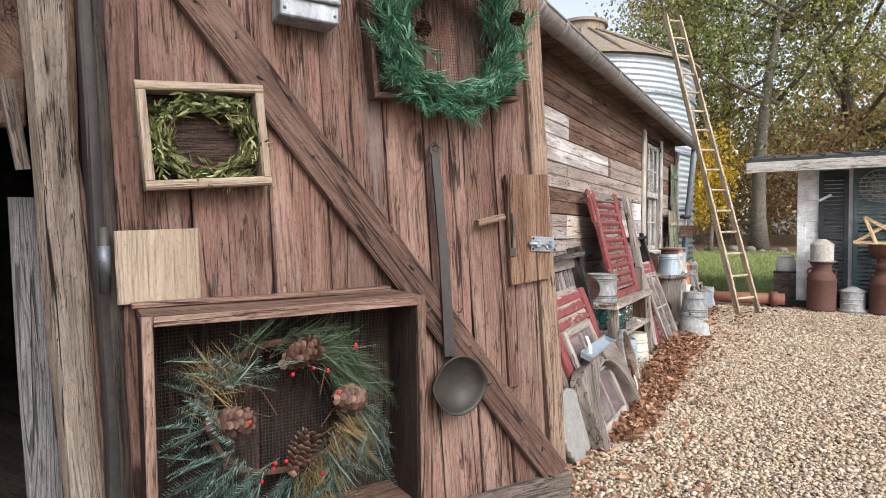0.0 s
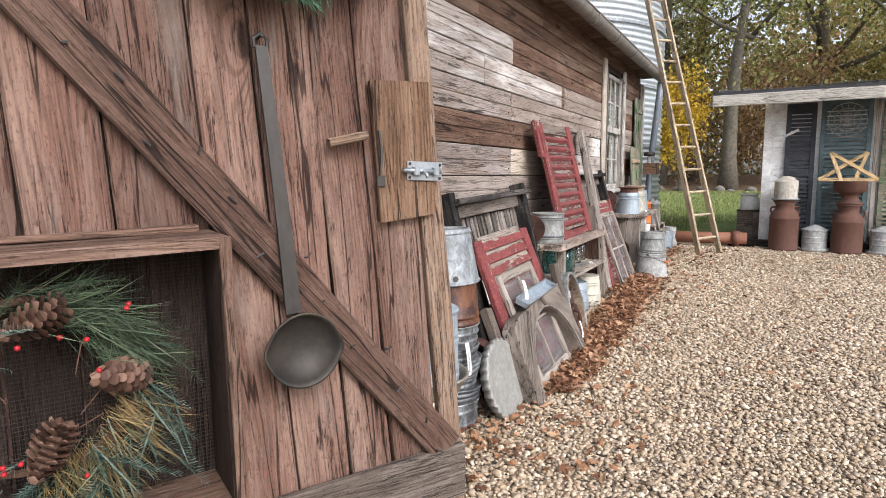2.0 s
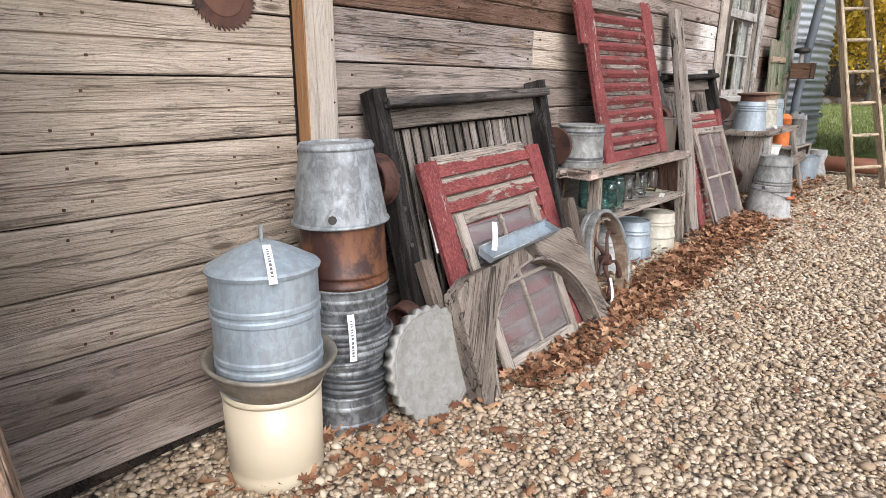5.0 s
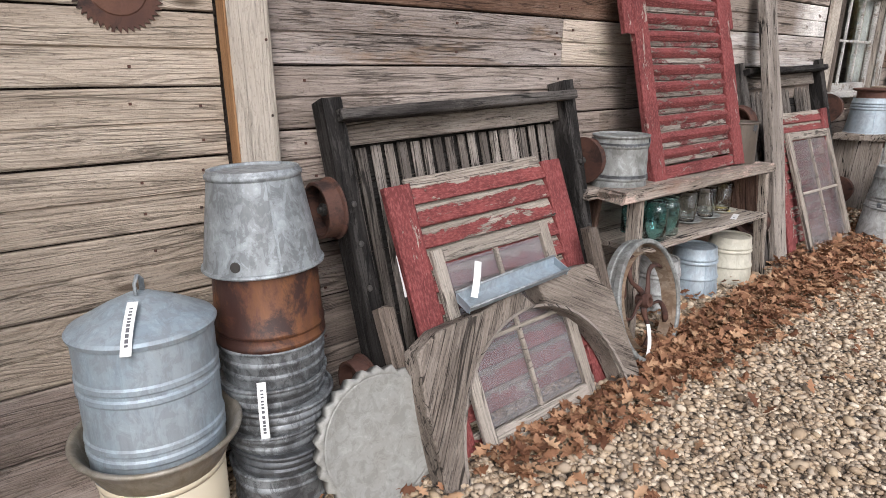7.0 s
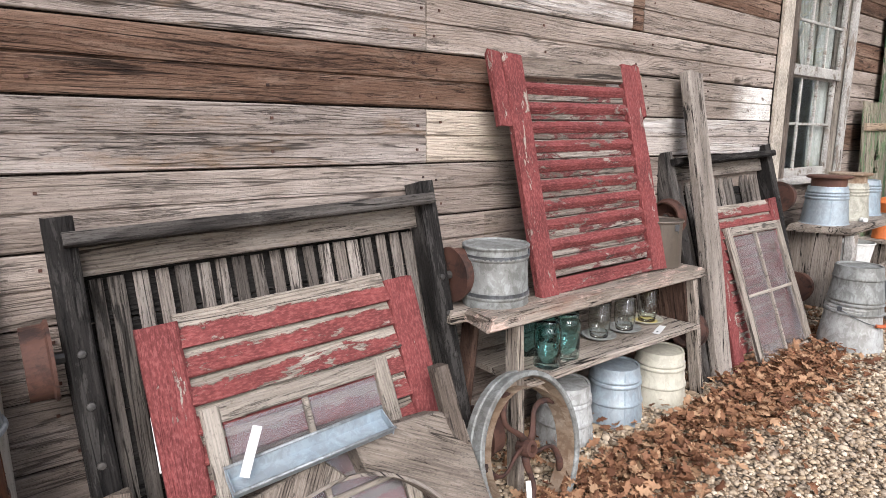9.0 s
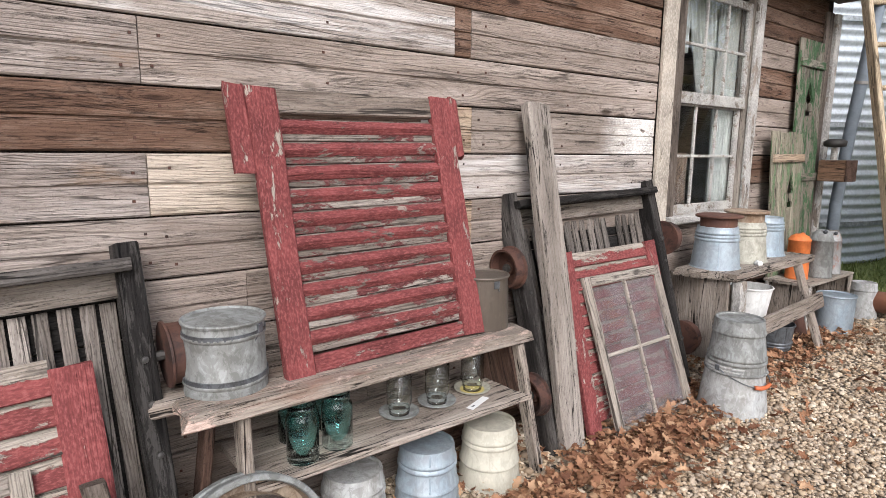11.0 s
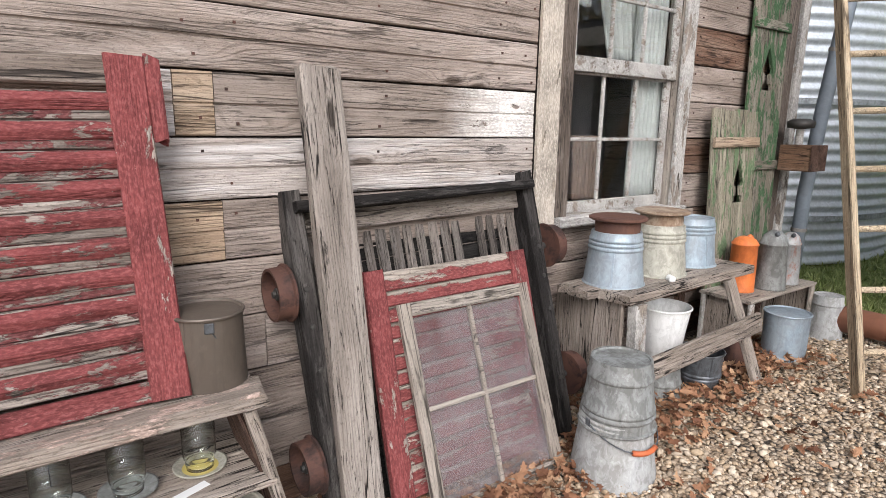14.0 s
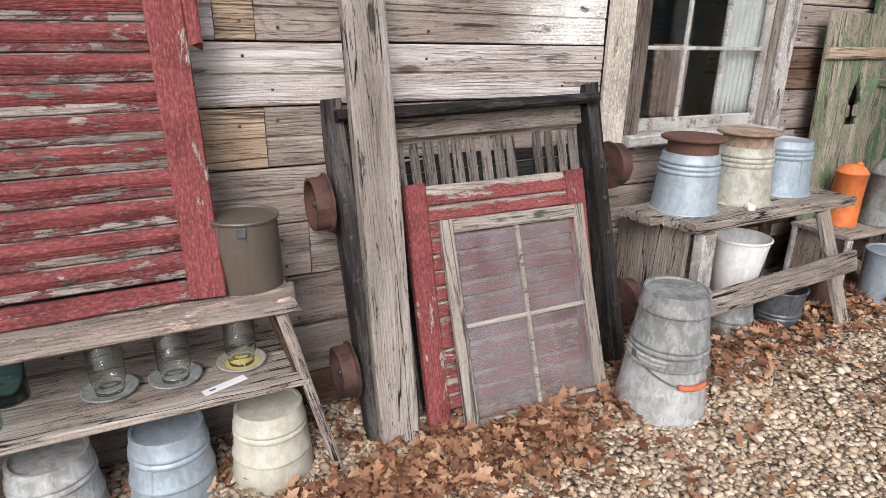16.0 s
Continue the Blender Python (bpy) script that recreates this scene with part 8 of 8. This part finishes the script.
def build_trees():
    tree("oak_tree", "large oak with thick trunk and turning leaves at the lawn's end", 0.45, 25.5, 15, 0.29, 5.2, 3.6, 17000, FOLIAGE[0], 3, 0.3)
    tree("oak_tree", "tall oak with yellow-green leaves behind the silo", -2.6, 30, 17, 0.32, 4.0, 3.5, 13000, FOLIAGE[1], 11)
    tree("oak_tree", "spreading green oak behind the shed", 7.0, 27, 16, 0.38, 6.0, 3.5, 16000, FOLIAGE[0], 23)
    tree("oak_tree", "spreading oak with olive leaves behind the shed roof", 3.6, 31, 18, 0.36, 6.0, 4.0, 16000, FOLIAGE[1], 29)
    tree("oak_tree", "green oak standing beyond the lawn", -1.6, 34, 18, 0.36, 6.0, 3.5, 15000, FOLIAGE[0], 37)
    tree("oak_tree", "green oak far behind the shed", 12.5, 30, 17, 0.4, 6.5, 3.0, 14000, FOLIAGE[0], 41)
    tree("maple_tree", "small bright yellow maple beside the lawn", -1.15, 24.0, 4.3, 0.09, 1.5, 1.0, 5200, FOLIAGE[2], 51, leaf=0.13)
    tree("maple_tree", "low russet tree at the edge of the wood", 1.9, 29.0, 5.5, 0.12, 2.6, 0.5, 7000, FOLIAGE[3], 57)
    tree("maple_tree", "low brown tree at the edge of the wood", -3.2, 31.0, 6, 0.12, 3.0, 0.4, 7000, FOLIAGE[3], 61)
    tree("maple_tree", "slim olive tree at the edge of the wood", 4.9, 33.0, 6, 0.10, 3.0, 0.3, 7000, FOLIAGE[1], 67)
    # thicket and far wood, one mass of leaves
    nrng = np.random.default_rng(5)
    n = 42000
    x = nrng.uniform(-32, 40, n)
    y = 38 + nrng.uniform(0, 14, n)
    hmax = 4.5 + 3.5 * np.sin(x * 0.35) * np.sin(x * 0.13 + 1) + 7 * (y - 38) / 14
    z = np.array([ground_z(v) for v in y]) + nrng.uniform(0, 1, n) ** 0.8 * hmax
    base = np.array([[-0.5, 0, 0], [0.0, -0.35, 0.05], [0.5, 0, 0], [0.0, 0.35, 0.05]]) * 0.42
    v = np.einsum("nij,kj->nki", turns(n, nrng, 2.2), base) + np.stack([x, y, z], 1)[:, None, :]
    wood_leaves = scatter_object("far_wood", v.reshape(-1, 3), np.arange(n * 4).reshape(-1, 4), leafy("far_wood_leaves", [(0, (0.10, 0.10, 0.04)), (0.35, (0.20, 0.19, 0.07)), (0.6, (0.33, 0.24, 0.11)), (1, (0.44, 0.30, 0.15))], 0.6, 0.4), "brown and olive autumn wood beyond the lawn", "wood")
    # stones at the wood's edge
    rng = random.Random(77)
    for k in range(11):
        bm = bmesh.new()
        r = rng.uniform(0.10, 0.24)
        bmesh.ops.create_icosphere(bm, subdivisions=2, radius=r)
        for vert in bm.verts:
            vert.co *= 1 + 0.25 * noise.noise(vert.co * 4 + Vector((k, 0, 0)))
            vert.co.z *= 0.65
        yy = 24.5 + rng.uniform(-0.6, 1.2)
        st = mesh_object("field_stone", bm, STONE, True)
        st.location = (-2.6 + k * 0.42 + rng.uniform(-0.2, 0.2), yy, ground_z(yy) + r * 0.3)
        tagged(st, "grey field stone at the edge of the lawn", "stone", "stones along the lawn")


build_trees()


# ---- grass, pebbles, fallen leaves ----
def ground_array(y):
    return np.where(y < 10, 0.047 * y - 0.015, 0.455 + 0.03 * (np.minimum(y, 45) - 10))


def build_grass():
    nrng = np.random.default_rng(9)
    n = 26000
    y = 10.35 + nrng.uniform(0, 1, n) ** 1.6 * 14
    x = nrng.uniform(-1.2, 3.0, n) + (y - 10) * nrng.uniform(-0.16, 0.08, n)
    keep = ~((x > 0.7) & (y < 13.2))
    x, y = x[keep], y[keep]
    n = len(x)
    base = np.array([[-0.006, 0, 0], [0.006, 0, 0], [0.004, 0.012, 0.04], [0.0, 0.03, 0.065]])
    v = np.einsum("nij,kj->nki", turns(n, nrng, 0.8), base) * nrng.uniform(0.6, 1.4, n)[:, None, None] + np.stack([x, y, ground_array(y) - 0.004], 1)[:, None, :]
    scatter_object("lawn_grass", v.reshape(-1, 3), np.arange(n * 4).reshape(-1, 4), GRASS, "short green lawn grass beyond the yard", "grass")


build_grass()


def build_pebbles():
    nrng = np.random.default_rng(12)
    ico = bmesh.new()
    bmesh.ops.create_icosphere(ico, subdivisions=1, radius=1.0)
    bv = np.array([tuple(v.co) for v in ico.verts])
    bf = np.array([[v.index for v in f.verts] for f in ico.faces])
    ico.free()
    zones = [(0.02, 3.0, 1.6, 8.2, 66000), (0.02, 3.4, 8.2, 10.1, 11000), (3.0, 6.5, 2.0, 10.1, 16000), (0.3, 3.0, 0.4, 1.6, 4000)]
    x = np.concatenate([nrng.uniform(a, b, n) for a, b, c, d, n in zones])
    y = np.concatenate([nrng.uniform(c, d, n) for a, b, c, d, n in zones])
    n = len(x)
    size = np.clip(nrng.lognormal(math.log(0.0101), 0.30, n), 0.006, 0.028)
    shape = np.stack([nrng.uniform(0.95, 1.45, n), nrng.uniform(0.75, 1.0, n), nrng.uniform(0.45, 0.75, n)], 1) * size[:, None]
    bump = 1 + nrng.normal(0, 0.07, (n, len(bv)))
    v = bv[None] * bump[:, :, None] * shape[:, None, :]
    v = np.einsum("nij,nkj->nki", turns(n, nrng, 0.55), v) + np.stack([x, y, ground_array(y) + size * nrng.uniform(0.05, 0.75, n)], 1)[:, None, :]
    f = (bf[None] + (np.arange(n) * len(bv))[:, None, None]).reshape(-1, 3)
    scatter_object("gravel", v.reshape(-1, 3), f, PEBBLE, "rounded tan and grey river pebbles covering the yard", "gravel", True)


build_pebbles()


def build_fallen_leaves():
    """Lobed oak leaves, curled, drifted against the goods and strewn over the gravel."""
    nrng = np.random.default_rng(31)
    half = [(0.0, 0.0), (0.06, 0.12), (0.16, 0.20), (0.10, 0.27), (0.14, 0.36), (0.30, 0.46), (0.15, 0.52), (0.17, 0.62), (0.27, 0.74), (0.12, 0.76), (0.10, 0.88), (0.0, 1.0)]
    pts = [(x, y) for x, y in half] + [(-x, y) for x, y in half[-2:0:-1]]
    spine = [(0, 0.27), (0, 0.52), (0, 0.76)]
    allp = np.array(pts + spine)
    n0 = len(pts)
    tri = []
    hub = lambda y: n0 + (0 if y < 0.4 else 1 if y < 0.64 else 2)
    for k in range(n0):
        a, b = k, (k + 1) % n0
        tri.append((a, b, hub((pts[a][1] + pts[b][1]) / 2)))
    tri += [(4, n0 + 1, n0), (n0 - 4, n0, n0 + 1), (7, n0 + 2, n0 + 1), (n0 - 7, n0 + 1, n0 + 2)]
    tri = np.array(tri)
    drifts = [(0.48, 0.90, 4.9, 7.2, 1900, 0.04), (0.38, 0.80, 6.5, 9.5, 1100, 0.03), (0.60, 0.88, 3.9, 5.2, 520, 0.025), (0.08, 0.45, 4.8, 9.6, 600, 0.015), (0.5, 1.35, 3.0, 9.6, 420, 0.008), (0.3, 4.5, 1.5, 9.8, 200, 0.005), (0.25, 0.8, 2.7, 4.0, 150, 0.01)]
    x = np.concatenate([a + (b - a) * nrng.beta(1.3, 2.2, n) for a, b, c, d, n, h in drifts])
    y = np.concatenate([nrng.uniform(c, d, n) for a, b, c, d, n, h in drifts])
    lift = np.concatenate([nrng.uniform(0.008, 0.02 + h, n) for a, b, c, d, n, h in drifts])
    n = len(x)
    size = nrng.uniform(0.035, 0.080, n)
    curl = nrng.normal(0, 0.55, n)
    fold = nrng.normal(0, 0.5, n)
    px, py = allp[:, 0][None], allp[:, 1][None] - 0.45
    pz = curl[:, None] * py ** 2 + fold[:, None] * np.abs(px) + nrng.normal(0, 0.035, (n, len(allp)))
    loc = np.stack([np.broadcast_to(px * 1.15, pz.shape), np.broadcast_to(py, pz.shape), pz], 2) * size[:, None, None]
    v = np.einsum("nij,nkj->nki", turns(n, nrng, 0.8), loc) + np.stack([x, y, ground_array(y) + 0.012 + lift], 1)[:, None, :]
    f = (tri[None] + (np.arange(n) * len(allp))[:, None, None]).reshape(-1, 3)
    scatter_object("fallen_leaves", v.reshape(-1, 3), f, DRY_LEAF, "dry curled brown oak leaves drifted along the barn", "leaves")


build_fallen_leaves()
